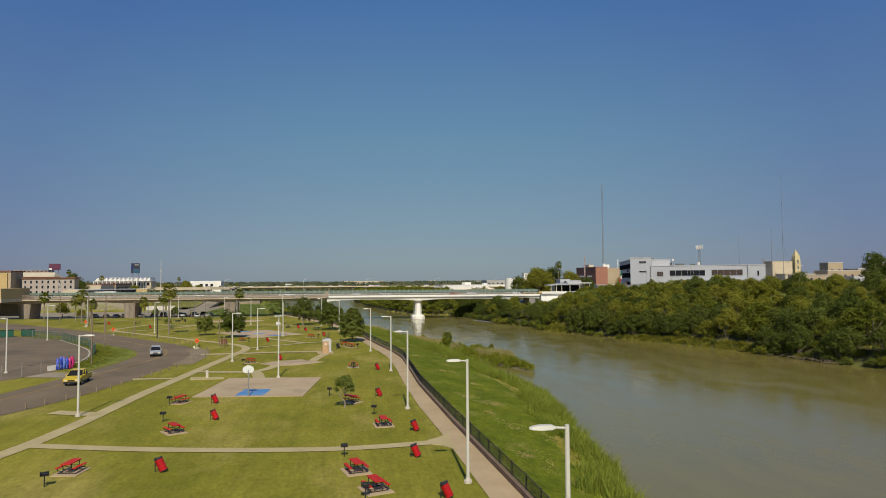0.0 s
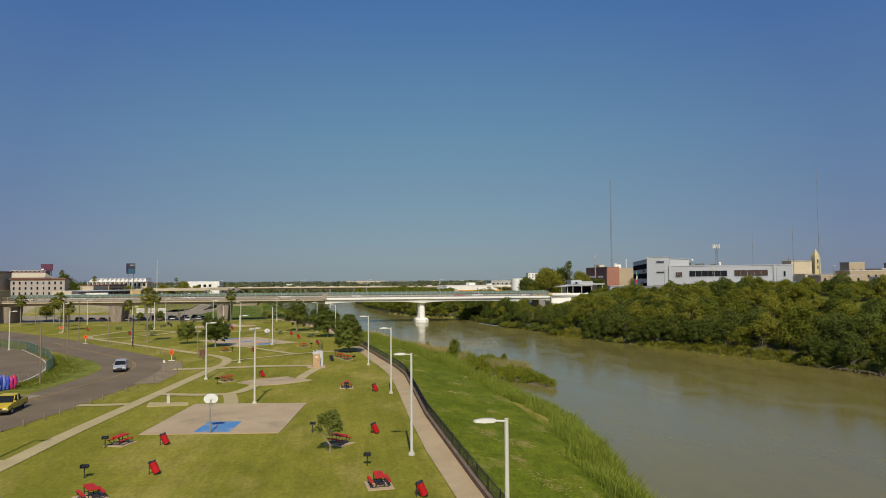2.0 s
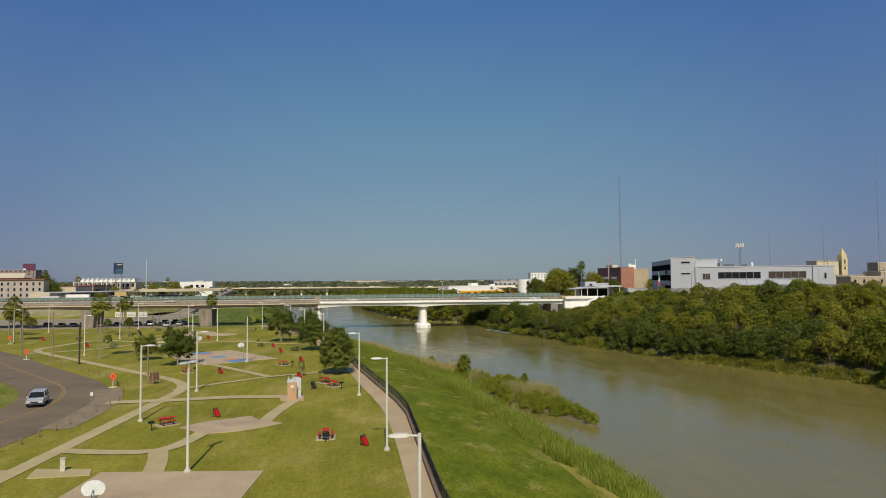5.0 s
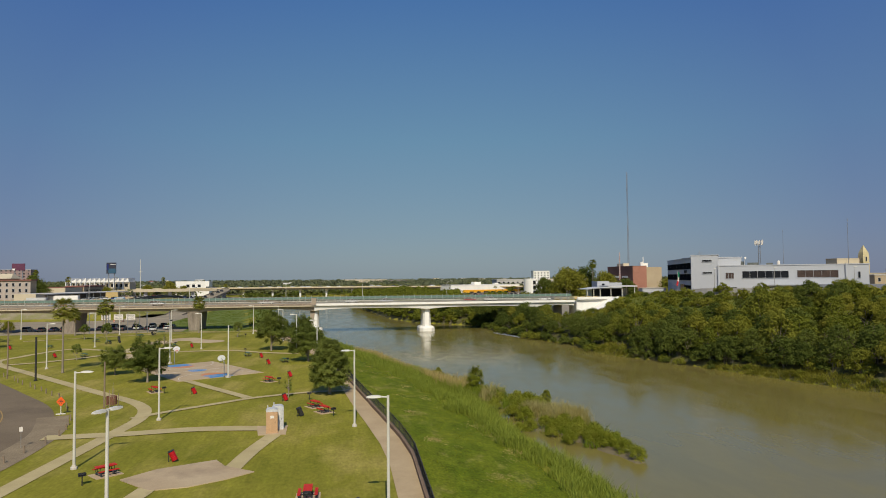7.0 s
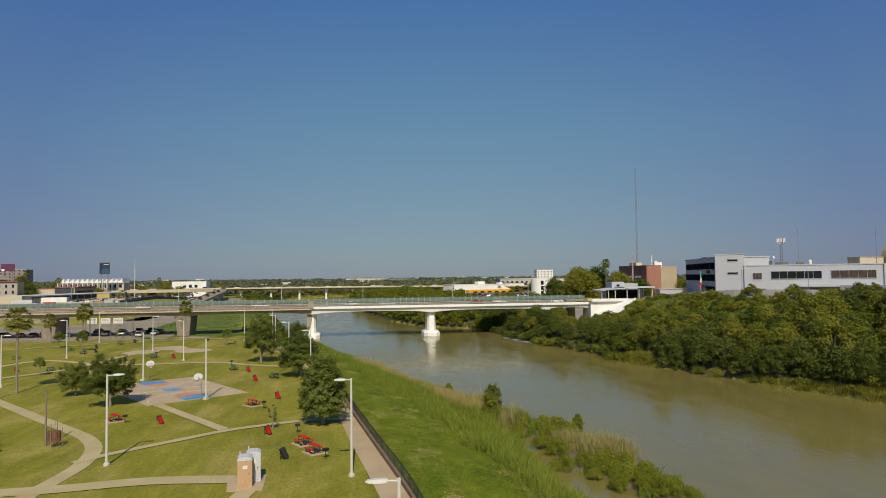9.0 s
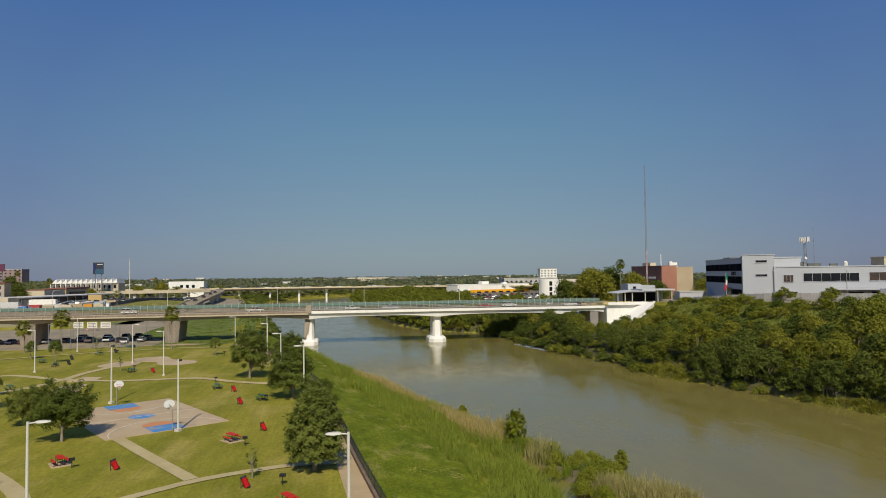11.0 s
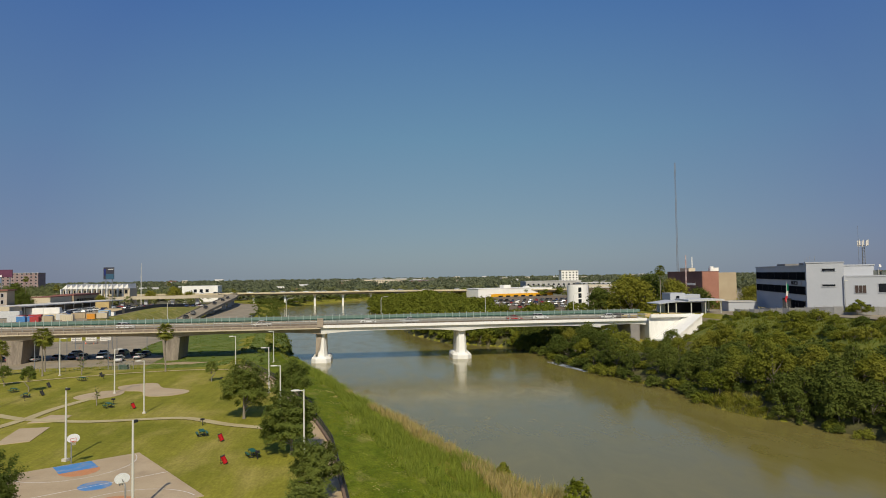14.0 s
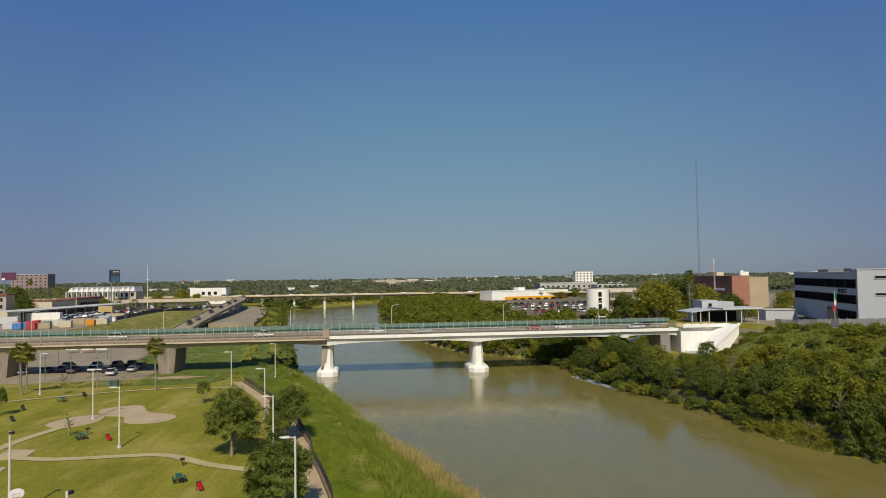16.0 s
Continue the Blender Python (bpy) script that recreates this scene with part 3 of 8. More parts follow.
for name, poly in [
    ("pad_1", [(-12.4, 94.4), (-10.3, 96.9), (-6.0, 99.0), (-5.0, 97.0), (-2.3, 94.8), (-4.2, 93.1), (-6.7, 91.6), (-9.4, 91.2)]),
    ("pad_2", [(-43.4, 211.5), (-41.3, 216.5), (-37.3, 217.3), (-36.0, 213.5), (-37.0, 210.4), (-40.2, 208.4)]),
    ("pad_3", [(-39.5, 222), (-36, 225), (-33.2, 224.4), (-30.6, 219.0), (-25.6, 215.6), (-24.6, 212.4), (-27, 209.8), (-31.2, 210.4), (-33.4, 215.4), (-37, 217.0)]),
    ("pad_4", [(-41.2, 190.6), (-40.3, 196.0), (-37.0, 195.2), (-36.6, 190.8)]),
    ("pad_5", [(-40.5, 187.0), (-36.6, 187.2), (-35.4, 179.0), (-39.0, 177.4)]),
    ("pad_6", [(-20.0, 80.8), (-15.6, 80.0), (-15.2, 78.4), (-19.6, 78.2)]),
    ("pad_7", [(-4.2, 111.9), (-1.0, 111.6), (-0.9, 107.6), (-3.6, 107.7)]),
]:
    if name in ("pad_2", "pad_3"):
        poly = rounded(poly)
    setting(name, Mesh().prism(poly, -0.1, 0.07), COURTC if name != "pad_6" else PATHC, "pale concrete slab set in the lawn", "slab")


def paint(name, poly, z, material, parent):
    return part(name, Mesh().prism(poly, z - 0.01, z), material, parent)


def arc_band(c, r, w, a0, a1, n=40):
    me, vs = Mesh(), []
    for i in range(n + 1):
        a = radians(a0 + (a1 - a0) * i / n)
        for q in (r - w / 2, r + w / 2):
            vs.append((c[0] + q * math.cos(a), c[1] + q * math.sin(a), c[2]))
    return me.add(vs, [(2 * i, 2 * i + 1, 2 * i + 3, 2 * i + 2) for i in range(n)])


# half court with one blue key
c1 = setting("basketball_court_small", Mesh().prism([(-16.4, 64.2), (-3.9, 62.6), (-2.2, 77.3), (-14.6, 79.0)], -0.1, 0.06), COURTC, "bare tan concrete half court with a blue painted key", "court")
paint("painted_key", [(-11.7, 64.2), (-8.4, 63.8), (-8.0, 68.3), (-11.2, 68.7)], 0.065, BLUEP, c1)
# full court: local x across, y along
FULL = Matrix.Translation((-19.8, 158.3, 0)) @ Matrix.Rotation(radians(33), 4, "Z")
c2 = new("basketball_court_large", Mesh().prism([(-7.0, -10.4), (7.0, -10.4), (7.0, 10.4), (-7.0, 10.4)], -0.1, 0.06).data("court", COURTC))
c2.matrix_basis = FULL
tagged(c2, "worn tan full basketball court with blue and orange keys", "court", "", "structure")
for s in (-1, 1):
    part("painted_key", Mesh().prism([(-1.9, s * 10.3), (1.9, s * 10.3), (1.9, s * 7.0), (-1.9, s * 7.0)], 0.05, 0.066), BLUEP, c2, "blue painted key")
    fan = [(2.0 * math.cos(radians(a)), s * 6.98 - s * 2.3 * math.sin(radians(a))) for a in range(0, 181, 12)]
    part("painted_half_circle", Mesh().prism(fan, 0.05, 0.069), ORANGEP, c2, "orange painted half circle")
    a0 = 0 if s < 0 else 180
    part("three_point_line", arc_band((0, s * 10.0, 0.067), 6.4, 0.09, a0 + 3, a0 + 177), WHITEP, c2)
part("centre_circle", Mesh().prism([(1.55 * math.cos(radians(a)), 1.55 * math.sin(radians(a))) for a in range(0, 360, 12)], 0.05, 0.066), BLUEP, c2, "blue painted centre circle")
part("halfway_line", Mesh().prism([(-7.0, -0.05), (7.0, -0.05), (7.0, 0.05), (-7.0, 0.05)], 0.05, 0.067), WHITEP, c2)

# the road: outer and inner edge round the bend
ROAD = [(-112, -70), (-82, -22), (-60, 14), (-46, 40), (-36.5, 62), (-33.2, 76), (-31.4, 90), (-30.2, 103), (-31.0, 114), (-35.0, 124.5), (-43.0, 136.0), (-52.5, 149), (-63, 164), (-78, 182), (-100, 206), (-150, 256)]
setting("road", way(ROAD, 10.4, 0.03), ASPHALT, "worn grey-brown asphalt road round a bend", "road")
setting("road_shoulder", way([(-24.6, 96), (-24.4, 104), (-25.2, 113), (-28, 121.5)], 3.2, 0.034), surf("dusty_gravel", (0.21, 0.16, 0.10), (0.27, 0.21, 0.13), 0.4, 8, 0.95, 0, 0.3), "dusty gravel shoulder beside the road", "road")
for d in (-0.16, 0.16):
    setting("road_line", way([(x + d, y) for x, y in [(-38.3, 62), (-35.4, 76), (-33.2, 92), (-31.0, 105), (-31.6, 115), (-35.2, 125), (-43.4, 136.6), (-52.8, 149.4), (-63, 164)]], 0.13, 0.042), YELLOW, "worn yellow double road line", "road marking")
setting("parking_lot", Mesh().prism([(-43.6, 84), (-41.4, 92), (-41.6, 104), (-44.5, 116), (-50.5, 129), (-62, 148), (-75, 160), (-90, 170), (-150, 130), (-120, 60), (-60, 55)], -0.1, 0.05), ASPHALT, "empty cracked asphalt car park", "parking lot")
setting("road_verge", ribbon([(92.5, -41.2), (104, -41.3), (116, -44.2), (129, -50.2), (140, -57.0)], [(92.5, -36.9), (103, -35.6), (114, -36.4), (121, -39.0), (129, -44.4), (140, -52.6)], [92.5 + 2.0 * k for k in range(24)], 0.03, 4), surf("verge_grass", (0.13, 0.155, 0.018), (0.205, 0.21, 0.032), 0.3, 4, 0.95, 0, 0.6, (0.25, 0.225, 0.07), 0.62, 0.25, mid=0.12), "yellowing grass verge between the road and the car park", "verge", True)
setting("path_flare", Mesh().prism([(7.4, 37.75), (8.4, 37.2), (9.35, 35.6), (9.35, 41.2), (8.4, 39.9), (7.4, 39.1)], -0.05, 0.058), PATHC, "flared path end at the walkway", "path")
setting("lot_drive", way([(-35, 86), (-44, 88)], 5.0, 0.036), LOTC, "worn asphalt drive into the car park", "road")
low = -2.1
setting("lower_parking_lot", Mesh().prism([(-49, 272), (-50, 292), (-63, 302), (-66, 335), (-66, 412), (-93, 412), (-93, 350), (-240, 350), (-240, 280), (-150, 266)], low - 0.2, low + 0.1), LOTC, "tan asphalt car park running under the bridge", "parking lot")
setting("upper_parking_lot", Mesh().prism([(-74, 440), (-52, 440), (-58, 520), (-74, 610), (-96, 640), (-96, 560)], -2.2, 0.05 ), LOTC, "tan asphalt lot beside the ramp", "parking lot")
setting("far_parking_lot", Mesh().prism([(84, 420), (64, 620), (190, 640), (210, 430)], 0.4, 1.35), ASPHALT, "crowded grey car park beyond the bridge", "parking lot")
setting("west_yard", ribbon([(360, -320), (640, -320)], [(360, -106), (420, -107), (483, -115), (560, -110), (640, -100)], [float(v) for v in range(366, 640, 8)], 0.08, 24), LOTC, "dusty asphalt yard beyond the bridge", "yard", True)
setting("yard_slope", ribbon([(340, -320), (370, -320)], [(340, -98), (370, -108)], [float(v) for v in range(347, 369, 2)], 0.07, 20), surf("gravel_slope", (0.24, 0.20, 0.135), (0.31, 0.26, 0.18), 0.3, 5, 0.95, 0, 0.3, (0.20, 0.19, 0.07), 0.54, 0.12), "stony slope below the dusty yard", "slope", True)
setting("ramp_verge", ribbon([(366, -105.5), (420, -106.5), (483, -114.5), (560, -109.5)], [(366, -83.5), (430, -83.5), (520, -87), (560, -91)], [float(v) for v in range(368, 560, 6)], 0.1, 8), DRYG, "dry yellowing grass verge beside the ramp", "verge", True)
yard = Mesh()
yx, yy = np.linspace(96, 420, 60), np.linspace(205, 660, 92)
keep = lambda x, y: x > lerp(BANK_R, y) + (39 if y < 300 else 60) and x > 100
yard.v = [(float(x), float(y), land(float(x), float(y)) + 0.06) for y in yy for x in yx]
yard.f = [(j * 60 + i, j * 60 + i + 1, (j + 1) * 60 + i + 1, (j + 1) * 60 + i) for j in range(91) for i in range(59) if keep(float(yx[i]), float(yy[j]))]
setting("street", yard, LOTC, "dusty paved yard round the border buildings", "street")

# dry town ground, its tones greyed to take in distance haze
TOWNG = surf("hazed_dry_ground", (0.12, 0.118, 0.07), (0.18, 0.165, 0.105), 0.02, 0.3, 0.95, 0, 0, (0.30, 0.27, 0.21), 0.6, 0.012)
far_y = [660.0 + 40 * k for k in range(14)] + [1240.0 + 230 * k for k in range(15)]
setting("town_ground", ribbon([(600, -700), (4600, -4400)], [(a, b - 14) for a, b in BANK_L], far_y, 0.12, 8), TOWNG, "dusty town ground, haze greyed into its tone, between the far trees", "ground")
setting("town_ground", ribbon([(a, b + 14) for a, b in BANK_R], [(600, 700), (4600, 4400)], far_y, 0.12, 8), TOWNG, "dusty town ground, haze greyed into its tone, beyond the river", "ground")

# black railing: posts, pickets in runs, rails
rail = thing("railing", Matrix(), "black steel picket railing along the river walkway", "railing")
top, low_r = Mesh(), Mesh()
pts = [(lerp(FENCE, y) - 0.1, y) for y in wy if -30 <= y <= 248]
top.tube([(x, y, 1.32) for x, y in pts], [0.035] * len(pts), 5)
low_r.tube([(x, y, 0.52) for x, y in pts], [0.03] * len(pts), 5)
part("top_rail", top, BLACK, rail)
part("bottom_rail", low_r, BLACK, rail)
pk = Mesh()
for i in range(len(pts) - 1):
    (x0, y0), (x1, y1) = pts[i], pts[i + 1]
    for k in range(11):
        t = (k + 0.5) / 11
        pk.box((x0 + (x1 - x0) * t, y0 + (y1 - y0) * t, 0.92), (0.016, 0.016, 0.8))
tagged(part("picket_run", pk, BLACK, rail), kind="stuff")
post_me = Mesh().box((0, 0, 0.72), (0.07, 0.07, 1.4)).data("post", BLACK)
for i in range(0, len(pts), 2):
    o = part("post", post_me, BLACK, rail)
    o.location = (*pts[i], 0)

# ---- park furniture ----
def picnic_table(m, top, seats, label, group):
    t = thing("picnic_table", m, label, "picnic table", group)
    part("tabletop", Mesh().box((0, 0, 0.74), (0.72, 1.8, 0.05)).box((0, 0, 0.70), (0.66, 1.74, 0.03)), top, t)
    for s in (-1, 1):
        part("bench", Mesh().box((s * 0.68, 0, 0.44), (0.26, 1.75, 0.05)), seats, t)
    for s in (-1, 1):
        y = s * 0.62
        leg = Mesh()
        leg.tube([(-0.32, y, 0.70), (-0.30, y, 0.10), (-0.42, y, 0.03)], [0.035] * 3, 6).tube([(0.32, y, 0.70), (0.30, y, 0.10), (0.42, y, 0.03)], [0.035] * 3, 6)
        leg.tube([(-0.80, y, 0.41), (-0.72, y, 0.22), (-0.30, y, 0.16)], [0.035] * 3, 6).tube([(0.80, y, 0.41), (0.72, y, 0.22), (0.30, y, 0.16)], [0.035] * 3, 6)
        leg.box((0, y, 0.33), (0.66, 0.05, 0.05)).box((0, y, 0.67), (0.68, 0.05, 0.05)).box((0, y, 0.035), (1.5, 0.06, 0.05))
        part("leg_frame", leg, BLACK, t, "black tubular steel leg frame")
    return t


PADMESH = Mesh().box((0, 0, 0.0), (1.75, 2.1, 0.1)).data("slab", COURTC)
def table_at(x, y, rz, green=False):
    global TABLES
    k = "green" if green else "red"
    z = land(x, y) + 0.05
    m = pose(x, y, z, 0, 0, rz)
    if k in TABLES:
        ob = copy_thing(TABLES[k], m)
    else:
        ob = picnic_table(m, GREENT if green else RED, GREENT if green else RED, "green steel picnic table standing in the grass" if green else "bright red steel picnic table on a concrete slab", "picnic tables")
        TABLES[k] = ob
    ob.scale = (0.88, 0.88, 0.93)
    if green:
        return
    pad = new("picnic_slab", PADMESH)
    pad.matrix_basis = pose(x, y, z - 0.05, 0, 0, rz)
    tagged(pad, "small concrete slab under a picnic table", "slab", "", "structure")


TABLES = {}
for x, y, r in [(-18.2, 34.4, -8), (-14.1, 46.0, 32), (-16.9, 60.9, -20), (1.4, 31.1, 14), (2.5, 26.8, 18), (4.2, 45.6, 6), (1.5, 57.8, 50), (2.3, 87.6, 0), (1.4, 121.6, 30), (2.6, 118.2, 28), (-14.0, 96.2, -50), (-21.0, 136.8, 30), (-6.3, 143.2, 38)]:
    table_at(x, y, r)
for x, y, r in [(-14.2, 178.2, 20), (-6.0, 166.8, 25), (-33.7, 200.6, 40), (-49.8, 231.5, 60), (-57.0, 219.5, 50), (-52.0, 213.2, 20), (-62.0, 205.0, 80), (-47.0, 184.0, 40)]:
    table_at(x, y, r, True)


def trash_barrel(m, body, label, group):
    t = thing("trash_barrel", m, label, "trash can", group)
    tilt = Matrix.Translation((0.16, 0, 0.13)) @ Matrix.Rotation(radians(-25), 4, "Y")
    part("post", Mesh().tube([(-0.40, 0, -0.1), (-0.40, 0, 0.98)], [0.035, 0.035], 8).box((-0.36, 0, 0.93), (0.16, 0.30, 0.05)).box((-0.25, 0, 0.45), (0.3, 0.06, 0.06)), BLACK, t, "black steel post")
    b = Mesh()
    for k in range(5):
        b.tube([tilt @ Vector((0, 0, 0.17 * k)), tilt @ Vector((0, 0, 0.17 * k + 0.155)), tilt @ Vector((0, 0, 0.17 * k + 0.17))], [0.275, 0.275, 0.288], 18)
    part("barrel", b, body, t)
    part("rim", Mesh().tube([tilt @ Vector((0, 0, 0.85)), tilt @ Vector((0, 0, 0.92))], [0.295, 0.30], 18), BLACK, t, "black lid ring")
    part("base_plate", Mesh().tube([tilt @ Vector((0, 0, -0.05)), tilt @ Vector((0, 0, 0.01))], [0.27, 0.29], 14), BLACK, t, "black base cap")
    return t


first = {}
for x, y, r, dark in [(-12.0, 33.4, 0, 0), (-13.1, 60.0, 20, 0), (-11.55, 51.0, 10, 0), (5.9, 34.2, -10, 0), (6.7, 24.5, -20, 0), (6.8, 42.8, -15, 0), (4.7, 61.0, 0, 0), (5.8, 83.9, 10, 0), (-9.6, 99.3, 25, 0), (-15.2, 134.0, 40, 0), (-2.5, 126.4, 15, 0), (-3.5, 147.4, 0, 0), (-8.6, 164.2, 10, 0), (-11.1, 174.8, -20, 0), (-29.4, 199.0, 15, 0), (-52.8, 184.5, 30, 0), (-70.0, 204.0, 0, 0),
                      (0.0, 116.4, 30, 1), (-49.9, 214.7, 20, 1), (-52.9, 224.0, -10, 1), (-47.8, 236.0, 0, 1)]:
    z = land(x, y)
    if dark in first:
        copy_thing(first[dark], pose(x, y, z, 0, 0, r * 0.4)).scale = (0.93, 0.93, 0.96)
    else:
        first[dark] = trash_barrel(pose(x, y, z, 0, 0, r), BLACK if dark else REDB, "black tilted trash barrel on a post in the grass" if dark else "red tilted trash barrel with a black rim on a post", "trash barrels")


def grill(m):
    t = thing("park_grill", m, "black steel charcoal grill on a single post", "grill", "park grills")
    part("post", Mesh().tube([(0, 0, -0.1), (0, 0, 0.82)], [0.05, 0.05], 8), BLACK, t)
    part("firebox", Mesh().box((0, 0, 0.84), (0.62, 0.45, 0.03)).box((-0.30, 0, 0.95), (0.03, 0.45, 0.24)).box((0.30, 0, 0.95), (0.03, 0.45, 0.24)).box((0, 0.21, 0.95), (0.62, 0.03, 0.24)), BLACK, t)
    g = Mesh()
    for k in range(9):
        g.box((-0.24 + k * 0.06, 0, 1.02), (0.02, 0.42, 0.02))
    part("grate", g.box((0, -0.2, 1.02), (0.6, 0.03, 0.03)), BLACK, t)
    part("handle", Mesh().tube([(-0.1, -0.22, 1.02), (-0.1, -0.36, 1.04), (0.1, -0.36, 1.04), (0.1, -0.22, 1.02)], [0.015] * 4, 5), BLACK, t)
    return t


g0 = None
for x, y, r in [(-18.6, 31.1, 20), (-16.2, 50.8, 0), (-17.8, 59.8, 10), (0.6, 35.3, 0), (1.8, 25.3, 0), (3.6, 50.6, -10), (-0.9, 62.4, 5), (-14.8, 93.5, 30), (2.3, 86.0, 0), (3.7, 115.8, 40), (0.5, 126.6, 0), (-19.4, 135.3, 20), (-4.6, 140.8, 10), (-5.3, 165.6, 0), (-15.6, 184.6, 15), (-34.0, 203.5, 0), (-46.4, 233.1, 0), (-50.5, 209.8, 20), (-21.0, 224.0, 10)]:
    m = pose(x, y, land(x, y), 0, 0, r)
    g0 = copy_thing(g0, m) if g0 else grill(m)
    g0.scale = (0.82, 0.82, 0.88)


def street_lamp(m, height=8.0, heads=(180,), label="pale painted steel street lamp with one cobra head", arm=0.55):
    t = thing("street_lamp", m, label, "street lamp", "park lamps")
    part("base", Mesh().tube([(0, 0, -0.1), (0, 0, 0.16), (0, 0, 0.2)], [0.27, 0.27, 0.24], 14).tube([(0, 0, 0.2), (0, 0, 0.34)], [0.19, 0.15], 10), BASEC, t, "round concrete base")
    part("pole", Mesh().tube([(0, 0, 0.3), (0, 0, height)], [0.115, 0.085], 10), GALV, t)
    for a in heads:
        d = Vector((math.cos(radians(a)), math.sin(radians(a)), 0))
        part("arm", Mesh().tube([(0, 0, height - 0.12), d * arm + Vector((0, 0, height - 0.08))], [0.05, 0.045], 8), GALV, t)
        n = Vector((-d.y, d.x, 0))
        vs, fs = [], []
        for u, w, h in ((0, 0.09, 0.06), (0.12, 0.16, 0.10), (0.5, 0.19, 0.11), (0.85, 0.13, 0.07), (0.95, 0.05, 0.03)):
            c = d * (arm - 0.1 + u) + Vector((0, 0, height - 0.08))
            vs += [c + n * w - Vector((0, 0, h * 0.5)), c + n * w * 0.7 + Vector((0, 0, h)), c - n * w * 0.7 + Vector((0, 0, h)), c - n * w - Vector((0, 0, h * 0.5))]
        for i in range(4):
            for k in range(4):
                fs.append((4 * i + k, 4 * i + (k + 1) % 4, 4 * i + 4 + (k + 1) % 4, 4 * i + 4 + k))
        fs += [(3, 2, 1, 0), (16, 17, 18, 19)]
        part("lamp_head", Mesh().add(vs, fs), GALV, t, "rounded cobra lamp head")
    return t


l0 = None
for x, y in [(8.3, 7.1), (8.53, 27.3), (7.17, 53.0), (7.64, 82.0), (5.96, 110.0), (0.1, 163.0), (-5.0, 184.4), (-10.0, 209.5), (-20.4, 235.0)]:
    l0 = copy_thing(l0, pose(x, y, land(x, y))) if l0 else street_lamp(pose(x, y, land(x, y)))
l1 = None
for x, y, r in [(-25.2, 55.0, 0), (-17.2, 98.4, 5), (-15.4, 117.2, 10), (-26.5, 194.8, 170), (-46.9, 166.2, 0), (-52.2, 204.8, 180), (-57.9, 240.4, 0), (-47.8, 90.5, 150), (-65.5, 148.6, 20), (-37.5, 214.0, 0), (-80, 232, 0), (-75, 200, 10), (-16.0, 262.0, 180)]:
    m = pose(x, y, land(x, y), 0, 0, r)
    l1 = copy_thing(l1, m) if l1 else street_lamp(m, 8.0, (0,))
street_lamp(pose(-8.0, 78.0, land(-8.0, 78.0), 0, 0, 62), 8.5, (0, 180), "pale steel park lamp with two opposed heads", 0.2)
for x, y, r in [(-13.2, 149.0, 60), (-26.8, 168.6, -20)]:
    t = thing("court_floodlight", pose(x, y, 0, 0, 0, r), "pale steel court light pole with a dark floodlight", "street lamp", "court lights")
    part("base", Mesh().box((0, 0, 0.1), (0.6, 0.6, 0.4)), BASEC, t)
    part("pole", Mesh().tube([(0, 0, 0.3), (0, 0, 8.2)], [0.13, 0.09], 10), GALV, t)
    part("floodlight", Mesh().box((0.22, 0, 8.05), (0.4, 0.3, 0.22)).box((0.05, 0, 8.0), (0.2, 0.06, 0.06)), BLACK, t, "dark floodlight head")


def hoop(m):
    t = thing("basketball_hoop", m, "basketball hoop with a white fan backboard on a steel pole", "basketball hoop", "basketball hoops")
    part("pole", Mesh().tube([(0, 0, 0), (0, 0, 2.7), (0, 0.25, 3.05), (0, 1.05, 3.25)], [0.075, 0.075, 0.07, 0.06], 10), RAILS, t)
    fan = [(-0.42, 2.92), (0.42, 2.92), (0.58, 3.05)] + [(0.68 * math.cos(radians(a)), 3.35 + 0.55 * math.sin(radians(a))) for a in range(-10, 191, 20)] + [(-0.58, 3.05)]
    vs = [(x, 1.08, z) for x, z in fan] + [(x, 1.14, z) for x, z in fan]
    n = len(fan)
    part("backboard", Mesh().add(vs, [tuple(range(n)), tuple(range(2 * n - 1, n - 1, -1))] + [(i, n + i, n + (i + 1) % n, (i + 1) % n) for i in range(n)]), surf("white_backboard", (0.74, 0.74, 0.72), (0.68, 0.68, 0.66), 2, 20, 0.5, 0, 0), t)
    part("target_frame", Mesh().box((0, 1.150, 3.36), (0.6, 0.01, 0.04)).box((0, 1.150, 3.02), (0.6, 0.01, 0.04)).box((-0.29, 1.150, 3.19), (0.04, 0.01, 0.36)).box((0.29, 1.150, 3.19), (0.04, 0.01, 0.36)), RED, t)
    ring = [(0.23 * math.cos(radians(a)), 1.45 + 0.23 * math.sin(radians(a)), 2.98) for a in range(0, 361, 20)]
    part("rim", Mesh().tube(ring, [0.015] * len(ring), 5, False).box((0, 1.19, 2.98), (0.12, 0.1, 0.05)), surf("orange_rim", (0.6, 0.12, 0.03), (0.55, 0.1, 0.03), 2, 20, 0.5, 0, 0), t)
    net = Mesh()
    for a in range(0, 360, 30):
        for s in (-14, 14):
            b = a + s
            net.tube([(0.22 * math.cos(radians(a)), 1.45 + 0.22 * math.sin(radians(a)), 2.97), (0.14 * math.cos(radians(b)), 1.45 + 0.14 * math.sin(radians(b)), 2.58)], [0.008, 0.008], 4)
    part("net", net, GALV, t, "white cord net")
    return t


hp = hoop(pose(-10.1, 63.6, 0, 0, 0, 8))
for ob in (hp, copy_thing(hp, FULL @ pose(0, -10.9, 0)), copy_thing(hp, FULL @ pose(0, 10.9, 0, 0, 0, 180))):
    ob.scale = (0.94, 0.94, 0.88)

